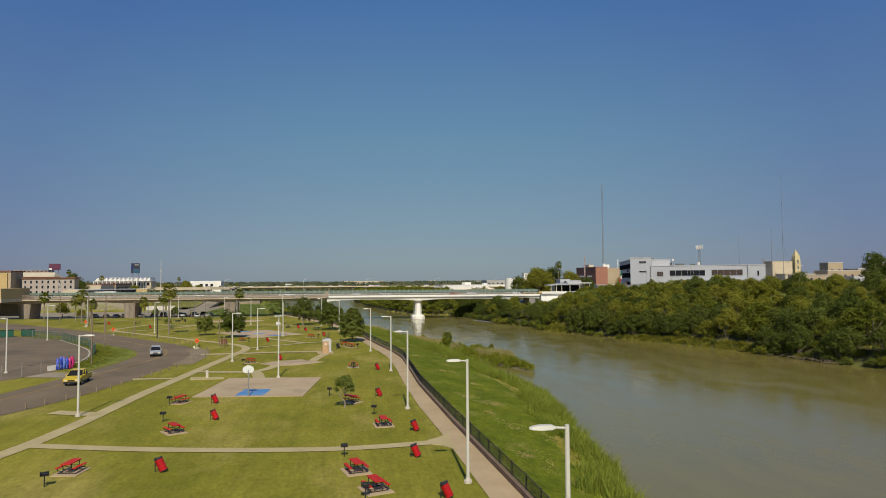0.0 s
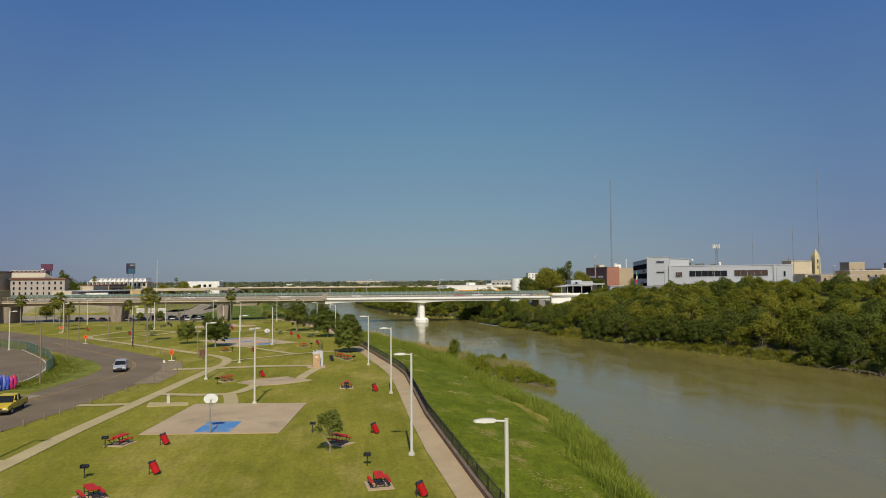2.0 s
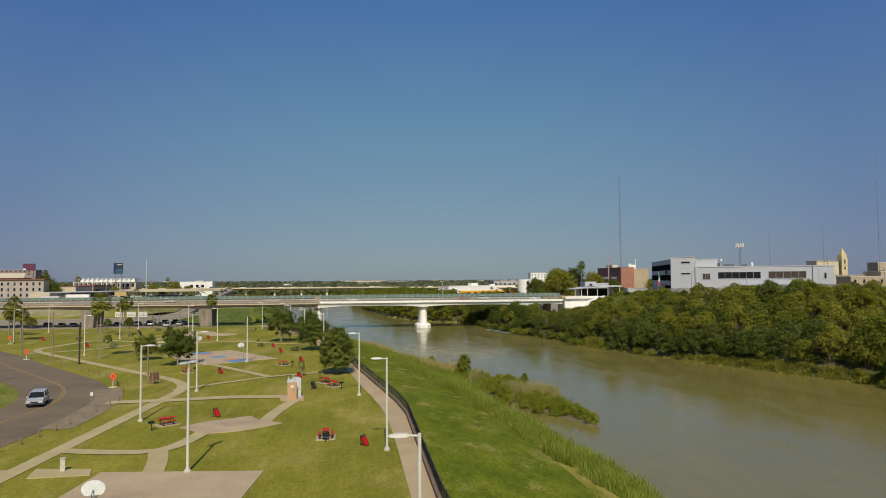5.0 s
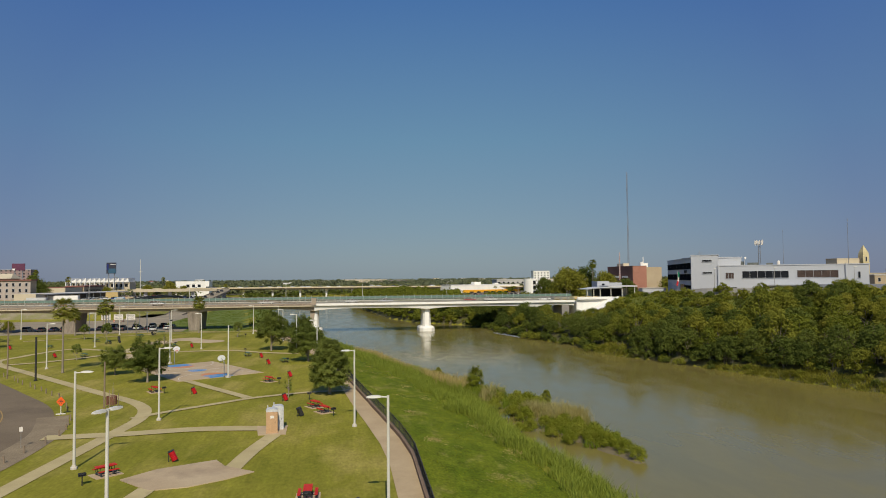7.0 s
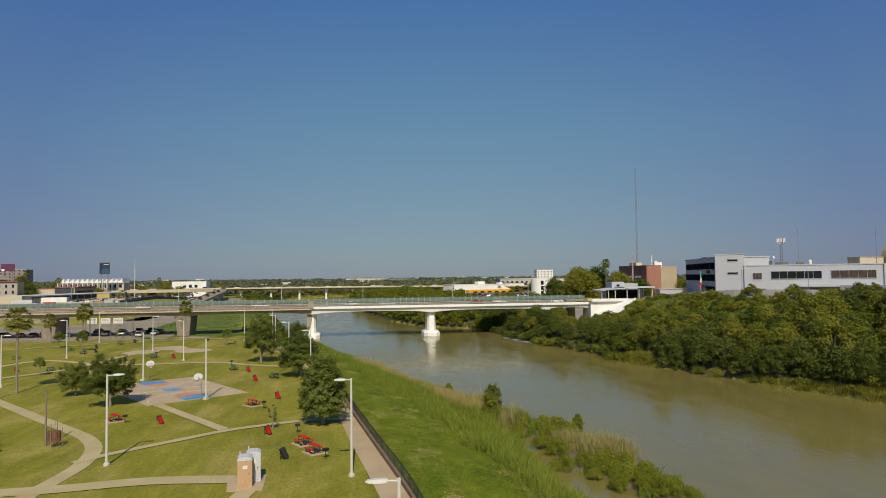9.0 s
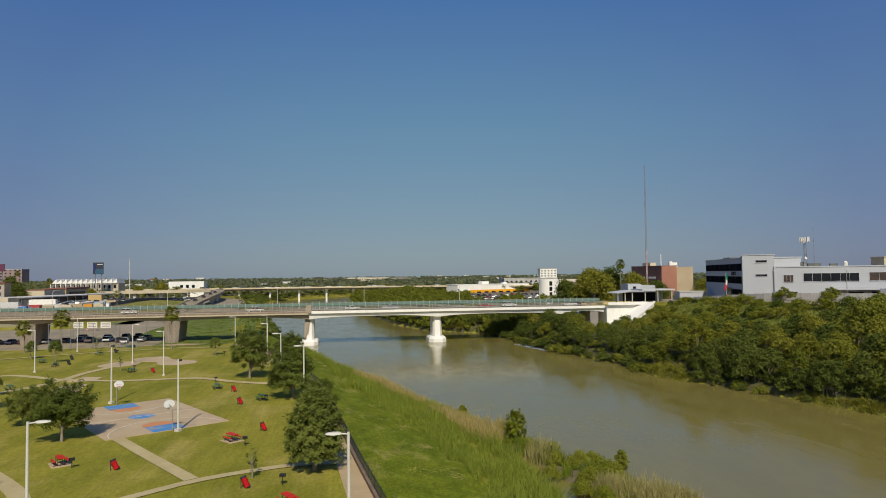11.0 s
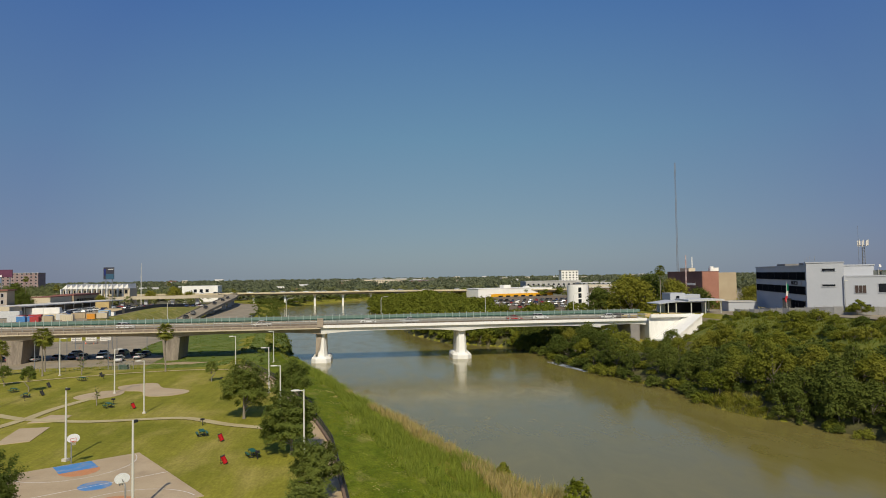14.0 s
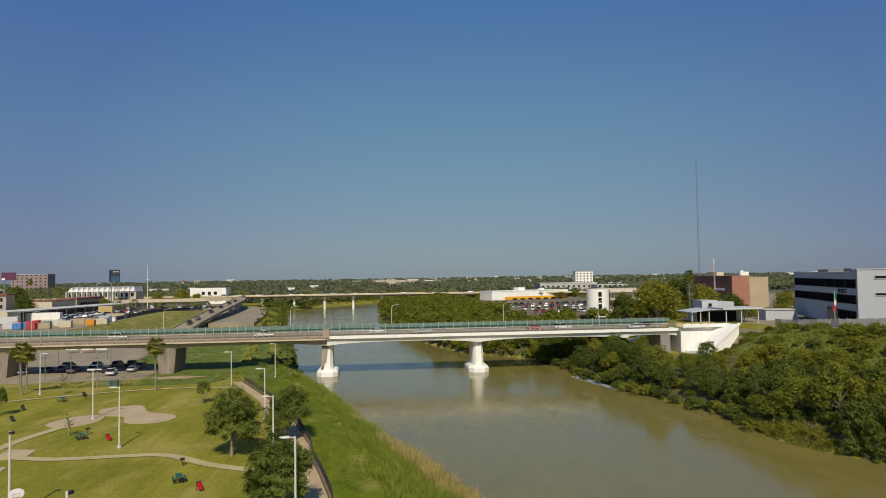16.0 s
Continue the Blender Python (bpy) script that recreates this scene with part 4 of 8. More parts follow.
# portable toilets, drinking fountain, sign, cage, utility poles
def toilet(m, wallm, label):
    t = thing("portable_toilet", m, label, "portable toilet", "portable toilets")
    part("cabin", Mesh().box((0, 0, 1.12), (1.1, 1.15, 2.05)).box((0, 0, 0.05), (1.2, 1.22, 0.12)), wallm, t)
    part("door", Mesh().box((0, -0.585, 1.12), (0.8, 0.03, 1.9)), wallm, t)
    part("door_sign", Mesh().box((0.02, -0.61, 1.62), (0.36, 0.015, 0.26)), WHITEP, t, "white notice")
    part("handle", Mesh().box((0.32, -0.61, 1.1), (0.05, 0.03, 0.16)), BLACK, t)
    rf = [(-0.58, 2.12), (0.58, 2.12), (0.56, 2.26), (0.3, 2.40), (-0.3, 2.40), (-0.56, 2.26)]
    vs = [(x, -0.6, z) for x, z in rf] + [(x, 0.6, z) for x, z in rf]
    part("roof", Mesh().add(vs, [tuple(range(6)), tuple(range(11, 5, -1))] + [(i, 6 + i, 6 + (i + 1) % 6, (i + 1) % 6) for i in range(6)]), GREYPL, t, "white domed roof")
    for k in range(4):
        part("side_rib", Mesh().box((0.56, -0.36 + 0.24 * k, 1.12), (0.03, 0.06, 1.9)), wallm, t)
    part("vent_pipe", Mesh().tube([(-0.4, 0.45, 2.2), (-0.4, 0.45, 2.62)], [0.05, 0.05], 8), GREYPL, t)
    return t


toilet(pose(-2.35, 108.7, 0.07, 0, 0, 6), TANPL, "tan portable toilet with a pale roof on a concrete slab")
toilet(pose(-1.9, 110.3, 0.07, 0, 0, 6), GREYPL, "grey portable toilet with a white roof on a concrete slab")
f = thing("drinking_fountain", pose(-17.7, 79.9, 0.07, 0, 0, 15), "tan concrete pedestal drinking fountain on a slab", "drinking fountain")
part("pedestal", Mesh().box((0, 0, 0.45), (0.34, 0.34, 0.9)), BASEC, f)
part("bowl", Mesh().tube([(0, 0, 0.9), (0, 0, 0.97)], [0.2, 0.23], 14), GALV, f)


def road_sign(x, y, r):
    s = thing("road_work_sign", pose(x, y, 0, 0, 0, r) @ Matrix.Diagonal((0.78, 0.78, 0.92, 1)), "orange diamond road works sign on a white stand", "road sign", "orange signs")
    part("panel", Mesh().add([(0.56 * math.cos(radians(a)), d, 1.62 + 0.56 * math.sin(radians(a))) for d in (-0.02, 0.02) for a in (-98, -82, -8, 8, 82, 98, 172, 188)], [tuple(range(8)), tuple(range(15, 7, -1))] + [(i, 8 + i, 8 + (i + 1) % 8, (i + 1) % 8) for i in range(8)]), ORANGES, s)
    for k, w in enumerate((0.36, 0.6, 0.36)):
        part("lettering_bar", Mesh().box((0, -0.03, 1.8 - 0.18 * k), (w, 0.01, 0.065)), BLACK, s)
    part("post", Mesh().box((0, 0.06, 1.05), (0.09, 0.06, 2.3)), WHITEP, s)
    part("foot", Mesh().box((0, 0.06, 0.06), (1.3, 0.12, 0.12)).box((0, 0.06, 0.06), (0.12, 1.3, 0.12)), WHITEP, s)


road_sign(-27.7, 122.8, 10), road_sign(-55.3, 161.0, 15), road_sign(-74, 196, 10)
s = thing("small_road_sign", pose(-24.9, 106.7, 0, 0, 0, 10), "small white notice on a thin post beside the road", "road sign")
part("post", Mesh().tube([(0, 0, 0), (0, 0, 1.9)], [0.025, 0.025], 6), RAILS, s)
part("panel", Mesh().box((0, -0.03, 1.75), (0.3, 0.02, 0.42)), WHITEP, s)
cg = thing("tree_cage", pose(-22.9, 125.2, 0), "rusty brown mesh bush guard on stakes beside the path", "tree guard")
drum = Mesh()
for k in range(22):
    a = 2 * math.pi * k / 22
    drum.box((0.58 * math.cos(a), 0.58 * math.sin(a), 1.05), (0.035, 0.09, 1.0), math.degrees(a))
for z in (0.6, 0.95, 1.3, 1.5):
    drum.tube([(0.58 * math.cos(a * 0.5236), 0.58 * math.sin(a * 0.5236), z) for a in range(13)], [0.03] * 13, 4, False)
part("mesh_drum", drum, surf("rusty_mesh", (0.16, 0.07, 0.05), (0.22, 0.10, 0.07), 3, 30, 0.9, 0, 0.4), cg)
for a in range(0, 360, 90):
    part("stake", Mesh().box((0.75 * math.cos(radians(a)), 0.75 * math.sin(radians(a)), 0.9), (0.06, 0.06, 1.9 + 0.012 * (a % 180))), WOOD, cg)
part("twig", Mesh().tube([(0, 0, 0), (0.05, 0, 1.6), (0.15, 0.05, 3.2)], [0.04, 0.03, 0.012], 6), BARK, cg)
for x, y, h in [(-24.0, 126.0, 5.6), (-39.0, 98.8, 8.5), (-46.5, 127.7, 8.0), (-74, 198, 9), (-49.5, 158, 9), (-88, 214, 9), (-60, 170, 9.5)]:
    t = thing("utility_pole", pose(x, y, 0), "weathered wooden utility pole standing in grass", "utility pole", "utility poles")
    part("pole", Mesh().tube([(0, 0, 0), (0, 0, h)], [0.12, 0.085], 8), WOOD, t)
t = thing("utility_pole", pose(-42.5, 151.5, 0), "dark square steel pole standing in the lawn", "utility pole", "utility poles")
part("pole", Mesh().box((0, 0, 3.4), (0.22, 0.22, 6.8)).box((0, 0, 0.1), (0.4, 0.4, 0.2)), BLACK, t)

# short timber posts along the road verge
pm = Mesh().tube([(0, 0, -0.1), (0, 0, 0.62), (0, 0, 0.68)], [0.085, 0.08, 0.05], 8).data("guard_post", WOOD)
random.seed(4)
verge = [(-32, 60), (-28.4, 70), (-27.0, 78), (-25.6, 87), (-24.0, 98), (-23.3, 108), (-23.6, 114), (-26.0, 121.5), (-32.5, 134.5), (-39, 143), (-48, 155), (-60, 170)]
for i in range(len(verge) - 1):
    a, b = Vector(verge[i]), Vector(verge[i + 1])
    n = max(1, int((b - a).length / 2.6))
    for k in range(n):
        q = a + (b - a) * (k / n)
        if 120 < q.y < 124:
            continue
        o = new("verge_post", pm)
        o.matrix_basis = pose(q.x + random.uniform(-0.2, 0.2), q.y, 0, random.uniform(-5, 5), random.uniform(-5, 5), 0)
        tagged(o, "short weathered timber post beside the road", "post", "verge posts")

# pale concrete kerb round the car park
setting("kerb", way([(-42.2, 96), (-42.3, 104), (-45.2, 116), (-51, 128.6), (-62.6, 147.6)], 0.28, 0.17), BASEC, "pale concrete kerb round the car park", "kerb")

# chain link fence with green screen round the car park
lf = thing("car_park_fence", Matrix(), "chain link fence with patchy green screening round the car park", "fence")
fl = [(-60, 60), (-45.0, 83), (-41.2, 92), (-41.4, 104), (-44.2, 116), (-50, 129), (-62, 148), (-75, 160)]
for i in range(1, len(fl) - 1):
    a, b = Vector(fl[i]), Vector(fl[i + 1])
    n = max(1, int((b - a).length / 3))
    for k in range(n):
        p, q = a + (b - a) * (k / n), a + (b - a) * ((k + 1) / n)
        part("post", Mesh().tube([(p.x, p.y, 0), (p.x, p.y, 1.9)], [0.04, 0.04], 6), RAILS, lf)
        part("rail", Mesh().tube([(p.x, p.y, 1.85), (q.x, q.y, 1.85)], [0.025, 0.025], 5), RAILS, lf)
        if p.y > 108:
            wmesh = Mesh()
            for j in range(12):
                r = p + (q - p) * ((j + 0.5) / 12)
                wmesh.box((r.x, r.y, 0.95), (0.12, 0.02, 1.7), math.degrees(math.atan2(q.y - p.y, q.x - p.x)))
            part("screen_slats", wmesh, SCREENF, lf)
bn = thing("inflatable_banner", pose(-40.9, 93.6, 0, 0, 0, 52), "crumpled blue and red advertising banner by the fence", "banner")
bn.scale = (0.72, 0.72, 0.86)
vinyl = [surf("blue_vinyl", (0.03, 0.06, 0.42), (0.05, 0.09, 0.5), 2, 9, 0.4, 0, 0.2, (0.35, 0.42, 0.7), 0.6, 1.6), surf("light_blue_vinyl", (0.07, 0.14, 0.55), (0.16, 0.26, 0.6), 2, 9, 0.4, 0, 0.2, (0.5, 0.03, 0.15), 0.56, 1.8), surf("red_vinyl", (0.5, 0.03, 0.08), (0.42, 0.03, 0.2), 2, 9, 0.4, 0, 0.2, (0.10, 0.08, 0.45), 0.6, 1.6)]
for k in range(6):
    x, lean_ = -1.6 + 0.62 * k, 0.12 * math.sin(k * 2.1)
    part("banner_panel", Mesh().tube([(x, 0, 0.05), (x + lean_, 0.1, 0.5), (x - lean_, -0.06, 1.1), (x + lean_, 0.08, 1.75 + 0.2 * math.sin(k * 1.3)), (x, 0.05, 2.15 + 0.2 * math.sin(k * 1.3))], [0.30, 0.40, 0.36, 0.40, 0.16], 10), vinyl[(0, 0, 1, 0, 2, 2)[k]], bn, smooth=True)
part("white_board", Mesh().box((-2.9, 0.1, 0.5), (1.7, 0.08, 0.9)), WHITEP, bn, "white painted board")
for x, y in [(-79.4, 160.5), (-75.6, 162.8)]:
    t = thing("dumpster", pose(x, y, 0.05, 0, 0, 35), "dark green steel dumpster in the car park", "dumpster", "dumpsters")
    part("bin", Mesh().box((0, 0, 0.85), (2.6, 1.7, 1.5)), surf("dumpster_green", (0.02, 0.10, 0.07), (0.03, 0.12, 0.08), 1, 9, 0.6, 0, 0.1), t)
    part("lid", Mesh().box((0, 0, 1.66), (2.66, 1.8, 0.1)), BLACK, t)

# ---- the river bridge ----
Y0, Y1, DECK = 279.0, 291.6, 6.4
bridge = thing("road_bridge", Matrix(), "low concrete road bridge, white over the river, tan over land", "bridge")
SPANS = [(-208, -167.5), (-167.5, -127), (-127, -86.5), (-86.5, -46), (-46, -5.3), (-5.3, 35.0), (35.0, 76.5)]


def girder(a, b, depth_mid, depth_end):
    me, n, vs = Mesh(), 24, []
    for i in range(n + 1):
        u = 2 * i / n - 1
        x = a + (b - a) * i / n
        zb = DECK - depth_mid - (depth_end - depth_mid) * abs(u) ** 3.2
        vs += [(x, Y0 + 0.5, DECK - 0.35), (x, Y0 + 0.9, zb), (x, Y1 - 0.9, zb), (x, Y1 - 0.5, DECK - 0.35)]
    fs = []
    for i in range(n):
        for k in range(4):
            fs.append((4 * i + k, 4 * i + (k + 1) % 4, 4 * i + 4 + (k + 1) % 4, 4 * i + 4 + k))
    return me.add(vs, fs + [(3, 2, 1, 0), (4 * n, 4 * n + 1, 4 * n + 2, 4 * n + 3)])


for a, b in SPANS:
    mat = BRIDGEW if a > -6 else BRIDGET
    part("girder", girder(a, b, 1.55, 2.35), mat, bridge, "white haunched girder" if a > -6 else "tan haunched concrete girder")
part("deck", Mesh().box((-61, (Y0 + Y1) / 2, DECK - 0.17), (298, Y1 - Y0 - 0.1, 0.34)), ASPHALT, bridge, "grey road deck")
part("edge_beam", Mesh().profile_x([(Y0 - 0.05, DECK - 0.55), (Y0 - 0.05, DECK + 0.25), (Y0 + 0.35, DECK + 0.25), (Y0 + 0.35, DECK - 0.55)], -5.3, 90.5).profile_x([(Y1 - 0.35, DECK - 0.55), (Y1 - 0.35, DECK + 0.25), (Y1 + 0.05, DECK + 0.25), (Y1 + 0.05, DECK - 0.55)], -5.3, 90.5), BRIDGEW, bridge, "white edge beam")
part("edge_beam", Mesh().profile_x([(Y0 - 0.05, DECK - 0.45), (Y0 - 0.05, DECK + 0.3), (Y0 + 0.35, DECK + 0.3), (Y0 + 0.35, DECK - 0.45)], -208, -5.3).profile_x([(Y1 - 0.35, DECK - 0.45), (Y1 - 0.35, DECK + 0.3), (Y1 + 0.05, DECK + 0.3), (Y1 + 0.05, DECK - 0.45)], -208, -5.3), BRIDGET, bridge, "tan edge beam")
part("ledge", Mesh().profile_x([(Y0 - 0.5, DECK - 0.72), (Y0 - 0.5, DECK - 0.42), (Y0 + 0.5, DECK - 0.42), (Y0 + 0.5, DECK - 0.72)], -208, -5.3), CREAM, bridge, "pale concrete ledge")
# brown strip paints the recess shadow along the tan edge beam
part("brown_fascia", Mesh().box((-106.6, Y0 - 0.075, DECK - 0.12), (202.6, 0.03, 0.42)), RAILB, bridge, "brown strip painting the recess shadow")
bracket = Mesh().box((0, 0, 0), (0.28, 0.36, 0.5)).data("bracket", BRIDGET)
for k in range(70):
    o = part("bracket", bracket, BRIDGET, bridge)
    o.location = (-206.5 + 2.9 * k, Y0 - 0.25, DECK - 0.16)
part("joint_pillar", Mesh().box((-5.4, Y0 + 0.2, DECK + 0.9), (1.7, 1.2, 2.3)).box((-5.4, Y0 + 0.2, DECK + 2.1), (1.9, 1.4, 0.15)), BRIDGET, bridge, "tan concrete pillar at the joint")


def river_pier(x, mats):
    p = part("pier", Mesh().add([(x + sx * w, (Y0 + Y1) / 2 + sy * l, z) for z, w, l in ((-4.6, 1.6, 4.6), (4.35, 1.3, 4.1)) for sx, sy in ((-1, -0.75), (-0.55, -1), (0.55, -1), (1, -0.75), (1, 0.75), (0.55, 1), (-0.55, 1), (-1, 0.75))],
                [tuple(range(7, -1, -1)), tuple(range(8, 16))] + [(i, (i + 1) % 8, 8 + (i + 1) % 8, 8 + i) for i in range(8)]), mats, bridge, "white tapered river pier")
    fo = [(-2.75, -4.4), (-1.5, -5.9), (1.5, -5.9), (2.75, -4.4), (2.75, 4.4), (1.5, 5.9), (-1.5, 5.9), (-2.75, 4.4)]
    part("pier_footing", Mesh().add([(x + a * s, (Y0 + Y1) / 2 + b * s, z) for z, s in ((-6, 1.0), (-2.9, 1.0), (-2.3, 0.86)) for a, b in fo],
         [tuple(range(16, 24))] + [(r * 8 + i, r * 8 + (i + 1) % 8, r * 8 + 8 + (i + 1) % 8, r * 8 + 8 + i) for r in range(2) for i in range(8)]), mats, p, "flared pier footing")


river_pier(35.0, BRIDGEW)
river_pier(-5.3, BRIDGEW)
part("pier_cladding", Mesh().add([(-6.9, 280.6, -2.3), (-5.6, 280.35, 0.2), (-5.0, 280.9, 4.35), (-6.65, 281.15, 4.35), (-6.94, 290, -2.3), (-6.68, 289.5, 4.35)], [(0, 1, 2, 3), (4, 0, 3, 5)]), BRIDGET, bridge, "older tan pier face")
for x in (-46, -86.5, -127, -167.5):
    part("land_pier", Mesh().add([(x + a * w, (Y0 + Y1) / 2 + b, z) for z, w in ((-3, 1.75), (4.3, 2.4)) for a, b in ((-1, -5.0), (-0.5, -5.6), (0.5, -5.6), (1, -5.0), (1, 5.0), (0.5, 5.6), (-0.5, 5.6), (-1, 5.0))],
         [tuple(range(8, 16))] + [(i, (i + 1) % 8, 8 + (i + 1) % 8, 8 + i) for i in range(8)]), PIERC, bridge, "streaked brown concrete wall pier")
part("land_pier", Mesh().box((87.2, 285.3, 1.0), (2.8, 10.5, 8.4)), surf("grey_pier_concrete", (0.26, 0.24, 0.22), (0.22, 0.2, 0.19), 0.4, 5, 0.85, 0, 0.1), bridge, "grey end pier")
part("girder", girder(76.5, 90.5, 1.5, 1.9), BRIDGEW, bridge, "white haunched girder")

# abutment and wing wall on the far bank
ab = thing("bridge_abutment", Matrix(), "white-painted concrete abutment with a stepped wing wall", "abutment")
part("front_wall", Mesh().box((91.6, 285.3, 1.6), (1.2, 13.4, 9.2)), BRIDGEW, ab)
part("recess_wall", Mesh().box((97.6, 278.9, 2.2), (12.8, 0.4, 9.4)), BRIDGEW, ab)
part("side_wall", Mesh().box((97.9, 277.7, 7.25), (13.6, 0.4, 0.95)).box((97.9, 278.4, 6.9), (13.6, 1.0, 0.24)), BRIDGEW, ab, "white parapet over the recess")


def slab(corners, thick):
    """A sloping slab through four corners, thick downwards."""
    return Mesh().add([(x, y, z - thick) for x, y, z in corners] + list(corners), [(3, 2, 1, 0), (4, 5, 6, 7), (0, 1, 5, 4), (1, 2, 6, 5), (2, 3, 7, 6), (3, 0, 4, 7)])


part("wing_wall", slab([(92.3, 278.6, 0.3), (95.2, 271.6, 0.9), (105.6, 274.6, 7.7), (103.4, 278.6, 7.5)], 6.0), BRIDGEW, ab, "white sloping wing wall")
part("coping", slab([(92.2, 278.6, 0.55), (92.5, 278.1, 0.60), (103.7, 278.1, 7.80), (103.4, 278.6, 7.75)], 0.5), BRIDGEW, ab)
part("coping", slab([(95.1, 271.9, 1.2), (95.4, 271.3, 1.2), (105.9, 274.3, 8.0), (105.6, 274.9, 8.0)], 0.5), BRIDGEW, ab)
part("back_slope", Mesh().add([(78, 292.5, -1.0), (90.8, 292.5, -1.0), (90.8, 292.5, 6.0), (78, 295.5, -1.0), (90.8, 295.5, -1.0), (90.8, 295.5, 6.0)], [(0, 1, 2), (5, 4, 3), (0, 2, 5, 3), (0, 3, 4, 1), (1, 4, 5, 2)]), BRIDGEW, ab)

# near railing, and the tall green screen on the far footway
rl = thing("bridge_railing", Matrix(), "grey steel post and rail parapet along the bridge edge", "railing")
for z in (7.15, 7.6, 8.02):
    part("rail", Mesh().box((43, Y0 + 0.15, z), (95, 0.12, 0.17)), RAILS, rl)
    part("rail", Mesh().box((-107, Y0 + 0.15, z), (201, 0.12, 0.2)), RAILB, rl, "brown rusty rail")
rp = Mesh().box((0, 0, 0.75), (0.18, 0.2, 1.5)).data("post", RAILS)
x = -206.0
while x < 90:
    if abs(x + 5.4) > 1.2:
        o = part("post", rp, RAILS, rl)
        o.location = (x, Y0 + 0.15, DECK + 0.25)
    x += 2.6
sc = thing("footway_screen", Matrix(), "green panelled screen fence along the far bridge footway", "fence")
part("lower_rail", Mesh().box((-58, Y1 - 2.2, 7.62), (300, 0.16, 0.40)), surf("dark_green_steel", (0.02, 0.06, 0.05), (0.025, 0.07, 0.055), 1, 9, 0.5, 0, 0), sc, "dark green rail")
part("walk_edge", Mesh().box((-58, Y1 - 2.3, 6.62), (300, 0.3, 0.4)), RAILS, sc)
for z in (7.1,):
    part("middle_rail", Mesh().box((-58, Y1 - 2.4, z), (300, 0.1, 0.16)), GALV, sc)
pan = Mesh().box((0, 0, 0), (2.04, 0.04, 0.82)).data("screen_panel", BGREEN)
pst = Mesh().box((0, 0, 0), (0.12, 0.12, 2.7)).data("screen_post", surf("pale_green_post", (0.34, 0.42, 0.38), (0.3, 0.38, 0.34), 1, 9, 0.5, 0, 0))
x = -206.0
while x < 92:
    o = part("screen_panel", pan, BGREEN, sc)
    o.location = (x + 1.05, Y1 - 2.1, 8.25)
    o = part("screen_post", pst, BGREEN, sc)
    o.location = (x, Y1 - 2.25, 7.75)
    x += 2.12
part("top_rail", Mesh().box((-58, Y1 - 2.1, 8.72), (300, 0.10, 0.09)), RAILS, sc)
for x in (-190, -152, -118, -84, -50, -16, 12, 44, 72):
    t = thing("bridge_lamp", pose(x, Y1 - 0.4, DECK), "thin pale lamp post on the bridge", "street lamp", "bridge lamps")
    part("pole", Mesh().tube([(0, 0, 0), (0, 0, 6.6), (0.3, 0, 7.4), (1.4, 0, 7.7)], [0.09, 0.07, 0.06, 0.05], 7), GALV, t)
    part("lamp_head", Mesh().box((1.75, 0, 7.7), (0.8, 0.26, 0.12)), GALV, t)

# ---- the second bridge, far up the river, and its ramps ----
VIADUCT = surf("viaduct_concrete", (0.56, 0.47, 0.31), (0.50, 0.42, 0.28), 0.1, 4, 0.85, 0, 0)
far_bridge = thing("viaduct", Matrix(), "far pale concrete road viaduct on single piers", "bridge")


def deck_strip(pts, width, thick, parapet, mat, parent, label):
    me, vs = Mesh(), []
    p = [Vector(q) for q in pts]
    for i, q in enumerate(p):
        d = (p[min(i + 1, len(p) - 1)] - p[max(i - 1, 0)])
        n = Vector((-d.y, d.x, 0)).normalized() * (width / 2)
        for s, z in ((1, parapet), (1, -thick), (-1, -thick), (-1, parapet), (-0.94, parapet), (-0.94, 0), (0.94, 0), (0.94, parapet)):
            r = q + n * s
            vs.append((r.x, r.y, q.z + z))
    fs = [(8 * i + k, 8 * i + (k + 1) % 8, 8 * i + 8 + (k + 1) % 8, 8 * i + 8 + k) for i in range(len(p) - 1) for k in range(8)]
    part("deck", me.add(vs, fs), mat, parent, label)


deck_strip([(190, 652, 6.0), (118, 652, 6.8), (20, 650, 7.4), (-110, 650, 7.4), (-170, 655, 7.4), (-240, 672, 7.0), (-330, 700, 6.5)], 13, 0.35, 0.65, VIADUCT, far_bridge, "pale concrete deck")
# girder takes the darker tan, so its shade is also in the colour
deck_strip([(190, 652, 5.64), (118, 652, 6.44), (20, 650, 7.04), (-110, 650, 7.04), (-170, 655, 7.04), (-240, 672, 6.64), (-330, 700, 6.14)], 8.5, 1.3, 0.0, BRIDGET, far_bridge, "shaded box girder")
for x in (100, 79, 57, 35, 13, -10, -33, -57, -82, -106):
    me = Mesh().box((x, 650, 0.5), (1.5, 3.0, 11)).add([(x - 1.2, 645.5, 5.9), (x + 1.2, 645.5, 5.9), (x + 1.2, 654.5, 5.9), (x - 1.2, 654.5, 5.9), (x - 1.0, 648, 4.4), (x + 1.0, 648, 4.4), (x + 1.0, 652, 4.4), (x - 1.0, 652, 4.4)], [(0, 1, 2, 3), (7, 6, 5, 4), (0, 4, 5, 1), (1, 5, 6, 2), (2, 6, 7, 3), (3, 7, 4, 0)])
    part("pier", me, BRIDGEW, far_bridge)
ramp = thing("ramp_viaduct", Matrix(), "curving elevated concrete ramp over the car park", "bridge")
deck_strip([(-106, 648, 7.2), (-92, 612, 7.0), (-86, 570, 6.4), (-82, 520, 5.4), (-79, 465, 3.6), (-78.5, 430, 1.3), (-78, 405, -0.6), (-78, 385, -2.1)], 9, 0.8, 0.5, LOTC, ramp, "grey concrete ramp deck")
